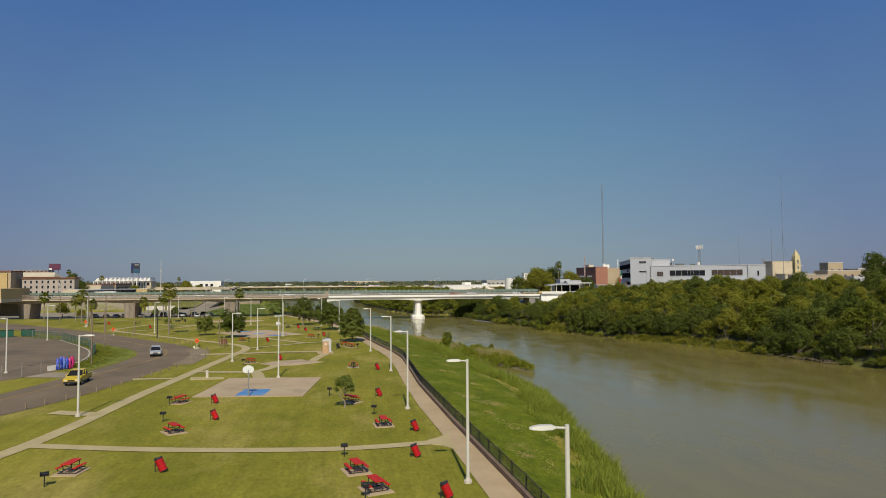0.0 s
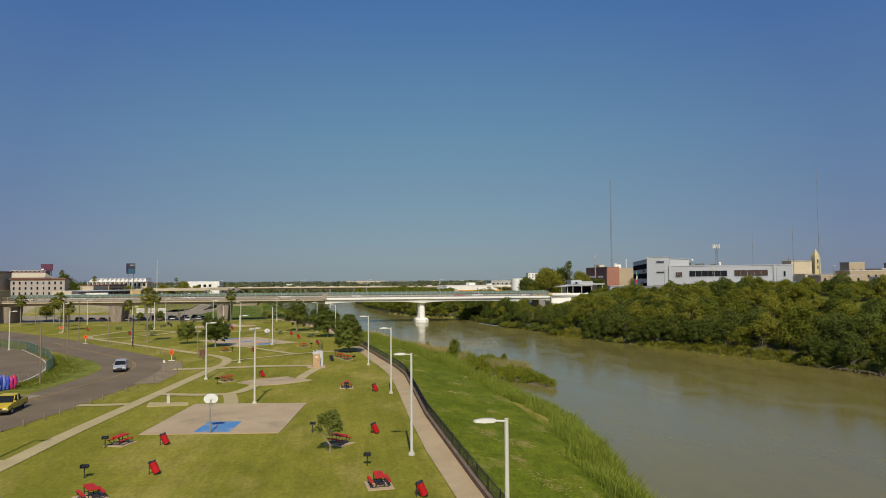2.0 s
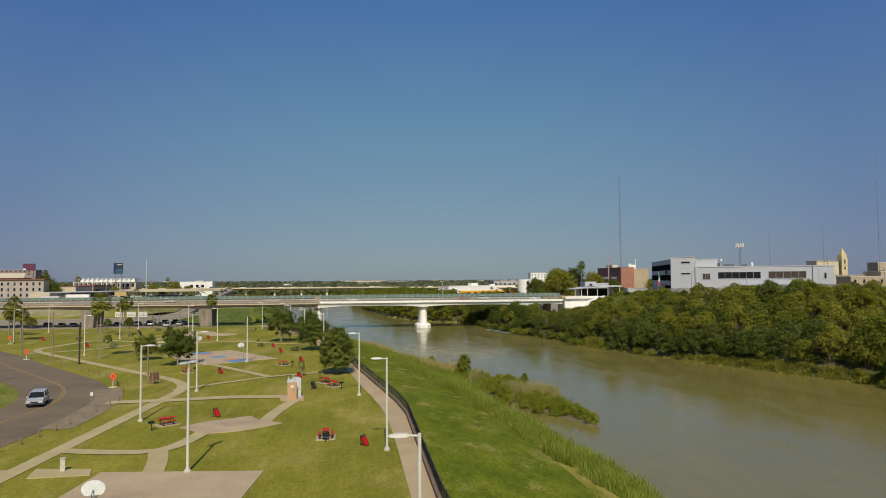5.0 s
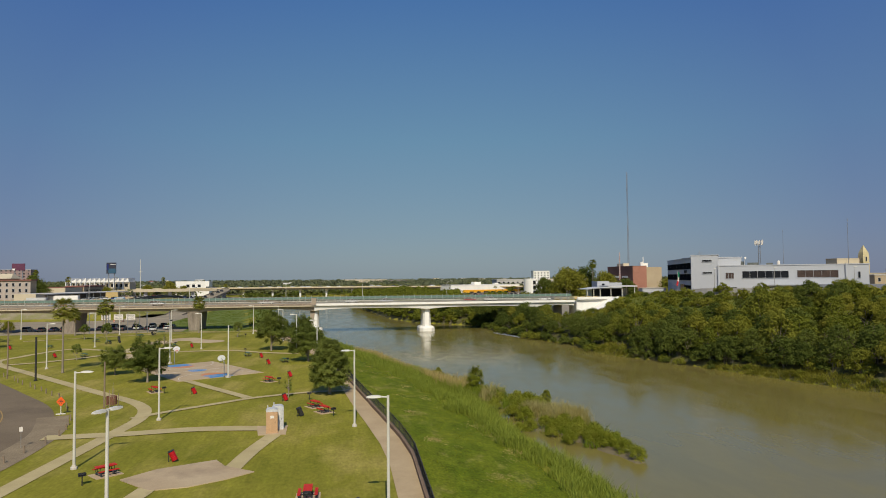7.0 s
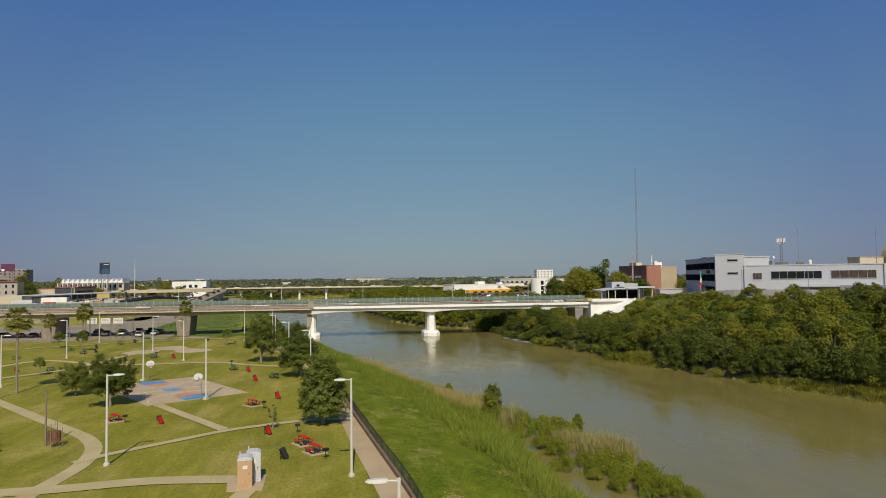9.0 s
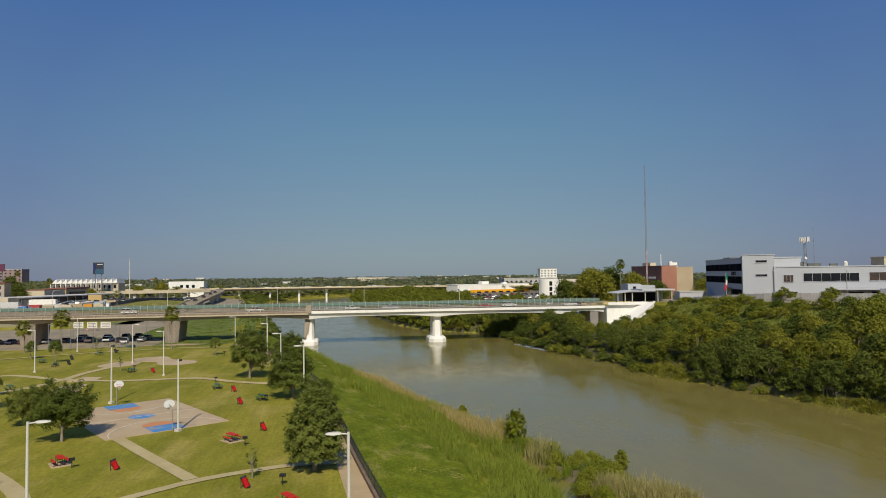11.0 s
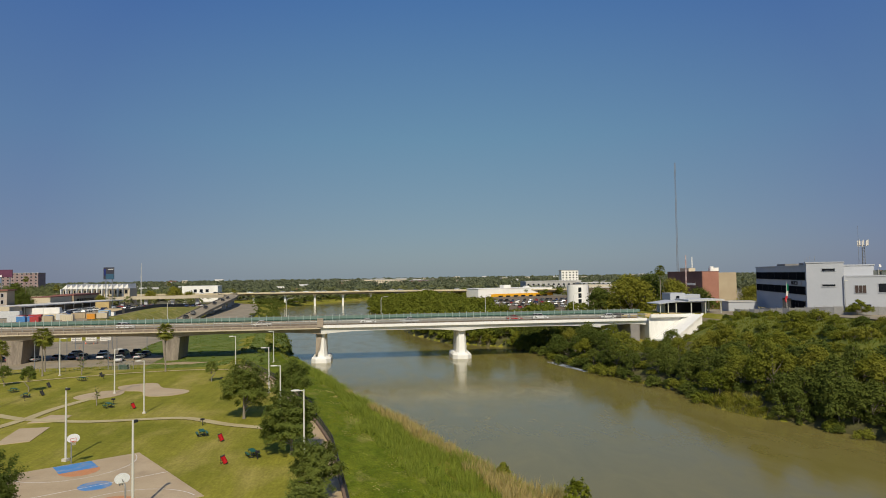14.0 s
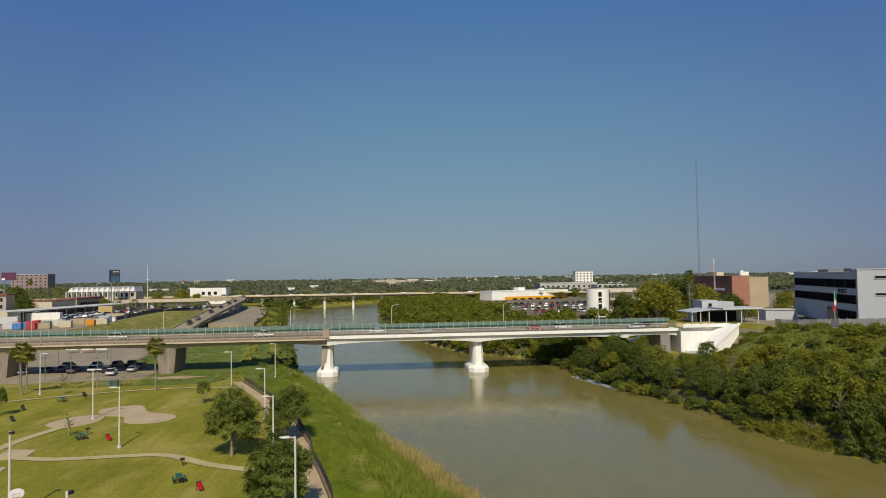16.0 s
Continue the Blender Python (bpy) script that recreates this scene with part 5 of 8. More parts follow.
deck_strip([(-98, 600, 7.2), (-112, 588, 7.4), (-135, 582, 7.4), (-165, 590, 7.2), (-200, 610, 6.8), (-260, 640, 6)], 8, 1.2, 0.9, CREAM, ramp, "cream concrete ramp deck")
for x, y, h in [(-92, 612, 6), (-86, 570, 5.4), (-83, 535, 4.5), (-80.5, 490, 3.4), (-79, 450, 2.4), (-112, 588, 6.4), (-128, 584, 6.4), (-146, 584, 6.4), (-164, 590, 6.2), (-182, 600, 6), (-200, 610, 5.6)]:
    part("pier", Mesh().box((x, y, h / 2 - 2), (2.2, 1.6, h + 4)), WHITEW, ramp)

# ---- trees, bushes, palms and reeds ----
def leaf_cloud(rng, sprays, per, size, spread, up=0.4):
    """Small leaves along leafy twigs; a spray is a place, a length and the way it points."""
    q = np.array([(c + (0, 0, 1))[:7] for c in sprays], dtype=float)
    q = np.repeat(q, per, axis=0)
    n = len(q)
    ax = q[:, 4:7] / np.linalg.norm(q[:, 4:7], axis=1)[:, None]
    u = rng.random(n) ** 0.8
    r = q[:, 3]
    fat = r * 0.50 * (1.1 - 0.65 * u)
    c = q[:, :3] + ax * (r * (1.9 * u - 0.7))[:, None] + rng.normal(size=(n, 3)) * fat[:, None] * np.array([1, 1, spread])
    c[:, 2] -= 0.25 * r * u * u
    nrm = ax * 0.9 + rng.normal(size=(n, 3)) * 0.38
    nrm[:, 2] += up
    nrm /= np.linalg.norm(nrm, axis=1)[:, None]
    a = np.cross(nrm, rng.normal(size=(n, 3)))
    a /= np.linalg.norm(a, axis=1)[:, None]
    b = np.cross(nrm, a)
    s = size * (0.55 + 0.9 * rng.random(n))
    L, W = a * s[:, None], b * (s * 0.62)[:, None]
    v = np.empty((n, 3, 3))
    v[:, 0], v[:, 1], v[:, 2] = c - L * 0.8 - W, c - L * 0.6 + W, c + L * 1.1
    me = Mesh()
    me.v = [tuple(p) for p in v.reshape(-1, 3).tolist()]
    me.f = [(3 * i, 3 * i + 1, 3 * i + 2) for i in range(n)]
    return me


def lobe_shell(rng, lobes, density, size, low=-0.45, loose=0.42):
    """Leaves laid over rounded lobes like a rough coat; a lobe is x, y, z and its radius."""
    q = np.array(lobes, dtype=float)
    q = np.repeat(q, np.maximum(8, (density * q[:, 3] ** 2).astype(int)), axis=0)
    n = len(q)
    d = rng.normal(size=(n, 3))
    d /= np.linalg.norm(d, axis=1)[:, None]
    d[:, 2] = np.where(d[:, 2] < low, -d[:, 2], d[:, 2])
    lump = 1 + 0.16 * np.sin(6 * d[:, 0] + 5 * q[:, 1]) * np.sin(5 * d[:, 1] + 4 * q[:, 0]) + 0.14 * np.sin(9 * d[:, 2] + 7 * d[:, 0] + 3 * q[:, 2])
    r = q[:, 3] * lump * (0.56 + 0.66 * rng.random(n))
    c = q[:, :3] + d * r[:, None] * np.array([1, 1, 0.85])
    nrm = d + rng.normal(size=(n, 3)) * loose
    nrm[:, 2] += 0.15
    nrm /= np.linalg.norm(nrm, axis=1)[:, None]
    a = np.cross(nrm, rng.normal(size=(n, 3)))
    a /= np.linalg.norm(a, axis=1)[:, None]
    b = np.cross(nrm, a)
    s = size * (0.55 + 0.9 * rng.random(n))
    L, W = a * s[:, None], b * (s * 0.62)[:, None]
    v = np.empty((n, 3, 3))
    v[:, 0], v[:, 1], v[:, 2] = c - L * 0.8 - W, c - L * 0.6 + W, c + L * 1.1
    me = Mesh()
    me.v = [tuple(p) for p in v.reshape(-1, 3).tolist()]
    me.f = [(3 * i, 3 * i + 1, 3 * i + 2) for i in range(n)]
    return me


def lobed_tree(seed, name, h, w, bare, leaf, lobes, leaves, label, category, group, lean=0.0, trunks=3):
    """Stems under a crown of uneven rounded lobes; leaves is the number of leaves and their size."""
    rng = np.random.default_rng(seed)
    t = thing(name, Matrix(), label, category, group)
    wood, lob = Mesh(), []
    for j in range(lobes):
        u = (j + 0.6 * rng.random()) / lobes
        a = 2.4 * j + rng.random() * 0.8
        z = bare + (h - bare) * (0.16 + 0.66 * u)
        reach = w * (0.36 - 0.30 * u * u) * (0.75 + 0.4 * rng.random())
        lob.append((reach * math.cos(a) + lean * z, reach * math.sin(a), z, w * (0.09 + 0.15 * rng.random() ** 1.3)))
    for j in range(trunks):
        a, r = 2.1 * j + 0.4, 0.022 * h / max(1, trunks) ** 0.4
        x0, y0 = (0.3 * math.cos(a), 0.3 * math.sin(a)) if trunks > 1 else (0, 0)
        top = lob[(j * 3 + 1) % lobes]
        wood.tube([(x0, y0, -0.4), (x0 * 1.6, y0 * 1.6, h * 0.18), ((x0 * 2 + top[0]) / 2, (y0 * 2 + top[1]) / 2, top[2] * 0.62), (top[0], top[1], top[2])], [r * 1.3, r, r * 0.7, r * 0.2], 6)
    for x, y, z, r in lob[::2]:
        wood.tube([(lean * z * 0.4, 0, max(bare, z * 0.45)), (x * 0.6, y * 0.6, z * 0.8), (x, y, z + r * 0.4)], [0.008 * h, 0.006 * h, 0.002 * h], 4)
    part("trunk", wood, BARK, t)
    part("crown", lobe_shell(rng, lob, leaves[0] / sum(q[3] ** 2 for q in lob), leaves[1]), leaf, t)
    return t


def bare_tree(seed, h, label):
    """A dead leafless tree: forked pale branches."""
    rng = random.Random(seed)
    t = thing("dead_tree", Matrix(), label, "tree", "dead trees")
    wood = Mesh()

    def grow(p, d, length, r, depth):
        q = p + d * length * 0.5 + Vector((rng.uniform(-1, 1), rng.uniform(-1, 1), 0)) * length * 0.07
        e = p + d * length
        wood.tube([p, q, e], [r, r * 0.8, r * 0.6], 5 if depth < 2 else 4)
        if depth < 4:
            for _ in range(3 if depth < 2 else 2):
                n = (d + Vector((rng.uniform(-1, 1), rng.uniform(-1, 1), rng.uniform(-0.25, 0.7))) * 0.75).normalized()
                grow(p + (e - p) * rng.uniform(0.6, 1.0), n, length * rng.uniform(0.55, 0.8), r * 0.58, depth + 1)
    for a in (0.3, 2.5, 4.4):
        grow(Vector((0, 0, -0.3)), Vector((0.35 * math.cos(a), 0.35 * math.sin(a), 1)).normalized(), h * 0.36, 0.10, 0)
    part("trunk", wood, surf("pale_dead_wood", (0.30, 0.235, 0.165), (0.22, 0.17, 0.12), 1.2, 12, 0.9, 0, 0.3) if "pale_dead_wood" not in bpy.data.materials else bpy.data.materials["pale_dead_wood"], t)
    return t


def tree_proto(seed, name, h, w, bare, leaf, count, size, label, category, group, lean=0.0, pointed=0.0, trunks=1, lobes=0):
    """A trunk or a few stems, limbs, and a crown of leafy sprays gathered in uneven lobes."""
    rng = np.random.default_rng(seed)
    t = thing(name, Matrix(), label, category, group)
    wood, clusters = Mesh(), []
    z0 = bare
    mid = np.array([0, 0, z0 + (h - z0) * 0.35])
    lob = []
    for j in range(lobes):
        a = 2.4 * j + rng.random() * 0.9
        zf = 0.22 + 0.56 * (j + 0.5 * rng.random()) / max(lobes, 1)
        rr = w * (0.30 - 0.18 * zf) * (0.7 + 0.5 * rng.random())
        lob.append((rr * math.cos(a), rr * math.sin(a), z0 + (h - z0) * zf, w * (0.20 + 0.08 * rng.random())))
    for k in range(count):
        if lob:
            lx, ly, lz, lr = lob[k % lobes]
            d = rng.normal(size=3)
            d[2] = abs(d[2]) * 0.9 - 0.35
            d /= np.linalg.norm(d)
            d *= lr * (0.55 + 0.45 * rng.random())
            x, y, z = lx + d[0], ly + d[1], max(lz + d[2] * 1.1, 0.25)
        else:
            u = (k + rng.random()) / count
            z = z0 + (h - z0) * (0.04 + 0.86 * u)
            f = math.sin(math.pi * min(max((0.14 + 0.78 * u), 0), 1)) ** 0.65
            if pointed:
                f = (1 - pointed) * f + pointed * (1.0 - u) ** 0.8 * 1.05
            a = 2.4 * k + rng.random() * 1.2
            rr = w / 2 * f * (0.25 + 0.62 * rng.random() ** 0.5)
            x, y = rr * math.cos(a), rr * math.sin(a)
        out = np.array([x, y, z]) - mid
        out = out / (np.linalg.norm(out) + 0.01) + np.array([0, 0, 0.35]) + rng.normal(size=3) * 0.25
        clusters.append((float(x + lean * z), float(y), float(z), float(w * (0.12 if count < 100 else 0.092) * (0.6 + 0.8 * rng.random())), float(out[0]), float(out[1]), float(out[2])))
    for j in range(trunks):
        off = 0 if trunks == 1 else 0.35 * math.cos(2.1 * j)
        offy = 0 if trunks == 1 else 0.35 * math.sin(2.1 * j)
        r = 0.025 * h * (1 if trunks == 1 else 0.6)
        wood.tube([(off, offy, -0.3), (off * 1.2, offy * 1.2, bare * 0.6), (off * 2 + lean * bare, offy * 2, bare + 0.2), (off * 3 + lean * h * 0.5, offy * 3, h * 0.62), (lean * h, 0, h * 0.86)], [r * 1.25, r, r * 0.85, r * 0.5, r * 0.15], 8 if trunks == 1 else 5)
    for x, y, z, s in [c[:4] for c in clusters[:: max(1, count // 14)]]:
        b = max(bare * 0.8, z * 0.55)
        wood.tube([(lean * b, 0, b), (x * 0.5 + lean * z * 0.3, y * 0.5, (b + z) / 2 + 0.1), (x * 0.95, y * 0.95, z)], [0.010 * h, 0.007 * h, 0.003 * h], 4)
    part("trunk", wood, BARK, t)
    part("crown", leaf_cloud(rng, clusters, size[1], size[0], 0.8), leaf, t)
    return t


def plant(kinds, places):
    """Each kind's first plant is moved to its first place, the rest are copies."""
    used = set()
    for i, (k, x, y, s, r) in enumerate(places):
        m = pose(x, y, max(land(x, y), -3.95) - 0.05, 0, 0, r)
        ob = kinds[k]
        if k not in used:
            used.add(k)
            ob.matrix_basis = m
        else:
            ob = copy_thing(ob, m)
        ob.scale = (s, s, s * (0.92 + 0.16 * ((i * 7) % 5) / 4))
    for k, ob in enumerate(kinds):
        if k not in used:
            for o in (*ob.children_recursive, ob):
                bpy.data.objects.remove(o)


lawn = [
    tree_proto(11, "shade_tree", 8.2, 6.0, 1.4, LEAF_PARK, 280, (0.115, 120), "dense green elm-like shade tree beside the walkway", "tree", "park trees", 0, 0.45),
    tree_proto(12, "shade_tree", 7.4, 7.4, 0.9, LEAF_PARK, 280, (0.115, 120), "broad green shade tree with a thick trunk on the lawn", "tree", "park trees", 0, 0.1, 1, 7),
    tree_proto(13, "shade_tree", 8.0, 7.2, 0.9, LEAF_PARK, 230, (0.12, 80), "tall green shade tree standing on the lawn", "tree", "park trees", 0, 0.3, 1, 8),
    tree_proto(14, "shade_tree", 7.0, 6.4, 0.7, LEAF_PARK, 220, (0.12, 110), "loose green shade tree leaning over the walkway", "tree", "park trees", 0.03, 0.25, 1, 6),
]
plant(lawn, [(0, 3.0, 130.5, 1.0, 0), (1, -24.6, 146.4, 0.86, 40), (2, -10.6, 188.0, 1.0, 0), (3, -1.7, 167.2, 1.08, 120), (3, 2.2, 151.0, 0.78, 200), (2, -4.6, 195.5, 1.0, 90), (1, -32.3, 156.0, 0.62, 200)])
young = [
    lobed_tree(21, "young_tree", 3.9, 2.5, 1.45, LEAF_PARK, 18, (3000, 0.08), "small round-crowned young tree on the lawn", "tree", "young trees", 0, 1),
    tree_proto(22, "sapling", 2.9, 1.3, 1.1, LEAF_PARK, 12, (0.09, 18), "thin sapling with sparse leaves on the lawn", "sapling", "saplings"),
]
plant(young, [(0, 0.8, 55.0, 1.0, 0), (0, -62.6, 227.5, 1.1, 80), (0, -54.4, 219.5, 1.2, 30), (0, -23.2, 225.0, 1.15, 200), (0, -46.5, 178.6, 0.85, 10), (1, -2.3, 129.0, 1.0, 0), (1, -36.4, 203.0, 1.1, 70), (1, -53.3, 240.0, 1.3, 160)])


def palm(m, h, seed, label):
    rng = random.Random(seed)
    t = thing("palm_tree", m, label, "palm tree", "palms")
    part("trunk", Mesh().tube([(0, 0, -0.3), (0.05, 0, 0.5), (0.0, 0.08, h * 0.5), (0.12, 0.05, h - 1.6)], [0.26, 0.18, 0.14, 0.15], 9), BARK, t)
    sk = Mesh()
    for k in range(60):
        a, z = rng.uniform(0, 6.28), h - 1.5 - rng.random() * 1.6
        p = Vector((0.12, 0.05, z))
        q = p + Vector((math.cos(a) * (0.35 + 0.25 * rng.random()), math.sin(a) * (0.35 + 0.25 * rng.random()), -0.9))
        s = Vector((-math.sin(a), math.cos(a), 0)) * 0.12
        sk.add([p - s, p + s, q], [(0, 1, 2)])
    part("dead_skirt", sk, REEDT, t, "hanging dry fronds")
    cr = Mesh()
    for k in range(84):
        a, e = rng.uniform(0, 6.28), rng.uniform(-0.95, 1.25)
        d = Vector((math.cos(a) * math.cos(e), math.sin(a) * math.cos(e), math.sin(e)))
        c0 = Vector((0.12, 0.05, h - 1.4))
        c1 = c0 + d * (1.2 + 0.35 * rng.random())
        side = d.cross(Vector((0, 0, 1))).normalized()
        up = side.cross(d).normalized()
        for j in range(11):
            f = (j - 5) / 5
            tip = c1 + (d * math.cos(f * 1.25) + side * math.sin(f * 1.25)) * 0.95 - Vector((0, 0, 0.30 + 0.25 * abs(f))) + up * 0.05
            b = c1 + side * f * 0.10
            cr.add([c1 - d * 0.05, b + side * 0.13, tip, b - side * 0.13], [(0, 1, 2, 3)])
        cr.add([c0 - side * 0.03, c0 + side * 0.03, c1 + side * 0.015, c1 - side * 0.015], [(0, 1, 2, 3)])
    part("crown", cr, LEAF_PALM, t, "fan fronds")
    return t


pal = None
for i, (x, y, h) in enumerate([(-42.0, 160.2, 12.2), (-36.7, 242.0, 10.2), (-61.3, 240.2, 10.0), (-66.0, 252, 9.0), (-69.9, 241.0, 7.4), (-76.0, 206.0, 8.0), (-83.0, 218.0, 10.5), (-87.0, 224.0, 8.6), (-100, 232, 9.5), (111.7, 315.0, 18.0), (120.5, 372, 14.0), (-170, 500, 14), (-96, 640, 12), (183, 372, 12), (-215, 560, 22), (-160, 690, 18), (-185, 640, 18)]):
    palm(pose(x, y, land(x, y), 0, 0, i * 50), h, i, "fan palm with a slim trunk and drooping dry skirt")

# scrub woods along the far bank
rb = np.random.default_rng(5)
scrub = [
    lobed_tree(31, "bank_tree", 7.8, 8.0, 0.8, LEAF_BANK, 17, (2635, 0.225), "olive green riverside tree in dense bank scrub", "tree", "bank trees", 0.02),
    lobed_tree(32, "bank_tree", 7.0, 8.2, 0.3, LEAF_DARK, 18, (2635, 0.225), "dark green bushy tree in dense bank scrub", "tree", "bank trees", -0.02),
    lobed_tree(33, "bank_tree", 7.2, 6.8, 0.8, LEAF_YEL, 15, (2465, 0.225), "yellow-green riverside tree in dense bank scrub", "tree", "bank trees", 0.03),
    lobed_tree(34, "bank_tree", 9.2, 7.4, 1.4, LEAF_BANK, 18, (2635, 0.225), "tall olive green riverside tree with bare stems", "tree", "bank trees"),
    lobed_tree(35, "bank_shrub", 2.7, 5.4, 0.0, LEAF_YEL, 13, (1000, 0.22), "low yellow-green shrub on the bank", "shrub", "bank shrubs"),
    lobed_tree(36, "bank_shrub", 2.8, 5.0, 0.0, LEAF_DARK, 13, (1000, 0.22), "low deep green shrub overhanging the water", "shrub", "bank shrubs"),
    lobed_tree(37, "bank_shrub", 2.4, 5.6, 0.0, LEAF_BANK, 13, (1000, 0.22), "low olive green vine-covered shrub", "shrub", "bank shrubs"),
    lobed_tree(38, "bank_tree", 8.4, 7.6, 1.0, LEAF_DARK, 17, (2635, 0.225), "tall deep green tree in dense bank scrub", "tree", "bank trees"),
]
# stretches where a grassy shelf keeps the trees off the water
SHELF = [(84, 0), (126, 0), (130, 2.4), (146, 2.8), (158, 1.8), (170, 1.2), (177, 0.2), (191, 0.3), (196, 3.6), (203, 3.4), (207, 0.3), (300, 0)]
spots = []
for y in np.arange(84, 276, 4.9):
    for d in (2.4, 6.4, 11.0, 16.0, 21.5, 27.5, 33.5):
        yy, dd = float(y + rb.uniform(-2.2, 2.2)), float(d + rb.uniform(-1.7, 1.7))
        dd += lerp(SHELF, yy) * max(0.0, 1 - d / 14)
        x = lerp(BANK_R, yy) + dd
        if x > 80 and yy > 262:
            continue
        hue = noise.noise(Vector((dd * 0.09, yy * 0.055, 2.2))) + 0.35 * rb.normal() - 0.02 * (11 - min(d, 16)) - (0.42 if yy < 130 else 0)
        tone = 0 if hue < -0.12 else (1 if hue < 0.16 else 2)
        hi = yy > 185
        if d > 19 and hi:
            k, s = [5, 6, 4][max(tone, 1) if rb.random() < 0.8 else 0], rb.uniform(0.55, 1.15)
        elif d > 30:
            k, s = [1, 0, 2][tone], rb.uniform(0.5, 0.8)
        else:
            k, s = [int(rb.choice([1, 7])), int(rb.choice([0, 3])), 2][tone], rb.uniform(0.62, 1.12)
            if d < 3:
                s *= 0.85
            if d > 18:
                s *= 0.8
        if d > 12 and hi:
            s *= 0.85
        if yy > 230 and x > 69:
            s *= 0.6 if yy < 250 else 0.72
        spots.append((k, x, yy, float(s), float(rb.uniform(0, 360))))
# low growth that hangs over the water line
for y in np.arange(84, 300, 3.0):
    yy = float(y + rb.uniform(-1, 1))
    shelf = lerp(SHELF, yy)
    for step in (0.0, 3.4):
        spots.append((int(rb.choice([5, 5, 5, 6]) if shelf < 1 else rb.choice([4, 6, 5, 4])), lerp(BANK_R, yy) + shelf * 0.6 + step + float(rb.uniform(-0.9, 1.2)), yy, float(rb.uniform(0.45, 0.95) if shelf < 1 else rb.uniform(0.25, 0.5) + 0.1 * step), float(rb.uniform(0, 360))))
for y in np.arange(149, 193, 2.8):
    yy = float(y + rb.uniform(-1, 1))
    spots.append((int(rb.choice([5, 5, 1])), lerp(BANK_R, yy) + lerp(SHELF, yy) + float(rb.uniform(0.6, 3.0)), yy, float(rb.uniform(0.6, 0.95)), float(rb.uniform(0, 360))))
for _ in range(85):
    yy, d = float(rb.uniform(112, 192)), float(rb.uniform(22, 58))
    k = int(rb.choice([4, 6, 6, 5, 0, 7, 3]))
    spots.append((k, lerp(BANK_R, yy) + d, yy, float(rb.uniform(0.9, 1.35) if k in (4, 5, 6) else rb.uniform(0.36, 0.5)), float(rb.uniform(0, 360))))
for _ in range(80):
    yy, d = float(rb.uniform(186, 262)), float(rb.uniform(19, 44))
    if lerp(BANK_R, yy) + d < 112:
        spots.append((int(rb.choice([6, 6, 4])), lerp(BANK_R, yy) + d, yy, float(rb.uniform(0.3, 0.62)), float(rb.uniform(0, 360))))
for y in np.arange(92, 190, 5.6):
    for d in (40.0, 46.0):
        yy = float(y + rb.uniform(-2, 2))
        spots.append((int(rb.choice([0, 1, 3, 7])), lerp(BANK_R, yy) + d, yy, float(rb.uniform(0.38, 0.56)), float(rb.uniform(0, 360))))
for x, y, k, s in [(66, 300, 1, 1.1), (72, 305, 0, 1.0), (78, 308, 1, 1.1), (84, 304, 0, 1.0), (60, 312, 1, 1.0), (54, 318, 2, 0.9), (48, 326, 0, 0.9), (90, 300, 3, 0.9), (70, 315, 3, 1.0), (80, 318, 1, 1.0), (98, 264, 5, 0.7), (101, 262, 4, 0.8), (96, 266, 5, 0.8), (104, 263, 4, 0.7), (99, 260, 5, 0.9), (92, 266, 1, 0.7), (62, 301, 1, 0.9), (64, 306, 5, 1.2), (75, 298, 5, 1.3)]:
    spots.append((k, x, y, s, x * 7.0))
for y in np.arange(294, 326, 4.2):
    for d in (0.6, 4.5):
        yy = float(y + rb.uniform(-2.5, 2.5))
        spots.append((int(rb.choice([0, 1, 2, 1])), lerp(BANK_R, yy) + d, yy, float(rb.uniform(0.55, 0.8)), float(rb.uniform(0, 360))))
plant(scrub, spots)
plant([bare_tree(3, 8.0, "pale leafless dead tree in the bank scrub"), bare_tree(8, 6.5, "grey leafless dead tree leaning from the scrub")], [(0, 98.5, 143, 1.0, 0), (1, 97.0, 138, 1.05, 70), (0, 102, 134, 0.9, 140), (1, 86.0, 184, 1.0, 20), (0, 95.5, 152, 0.8, 220), (1, 83, 190, 0.9, 100), (0, 104, 124, 0.9, 300), (1, 101.0, 131.5, 1.15, 160), (0, 94.6, 147, 0.9, 60), (1, 92.0, 159, 1.0, 190)])
dw = thing("driftwood", Matrix(), "tangle of grey driftwood caught at the water line", "driftwood")
rd = random.Random(12)
for k in range(26):
    y = rd.uniform(104, 121)
    x, a, n_ = lerp(BANK_R, y) - rd.uniform(0.2, 2.2), rd.uniform(0, 3.14), rd.uniform(0.7, 2.0)
    p, q = Vector((x - n_ * math.cos(a), y - n_ * math.sin(a), -3.95 + rd.random() * 0.2)), Vector((x + n_ * math.cos(a), y + n_ * math.sin(a), -3.7 + rd.random() * 0.8))
    part("branch", Mesh().tube([p, (p + q) / 2 + Vector((0, 0, 0.15)), q], [0.06, 0.045, 0.015], 5), WOOD, dw)
big = [lobed_tree(41, "street_tree", 15.5, 14.0, 2.6, LEAF_YEL, 24, (5200, 0.34), "large round olive green street tree", "tree", "street trees", 0, 1), lobed_tree(42, "street_tree", 15.5, 13.0, 2.2, LEAF_DARK, 22, (5000, 0.34), "large dark green street tree behind old houses", "tree", "street trees", 0, 1)]
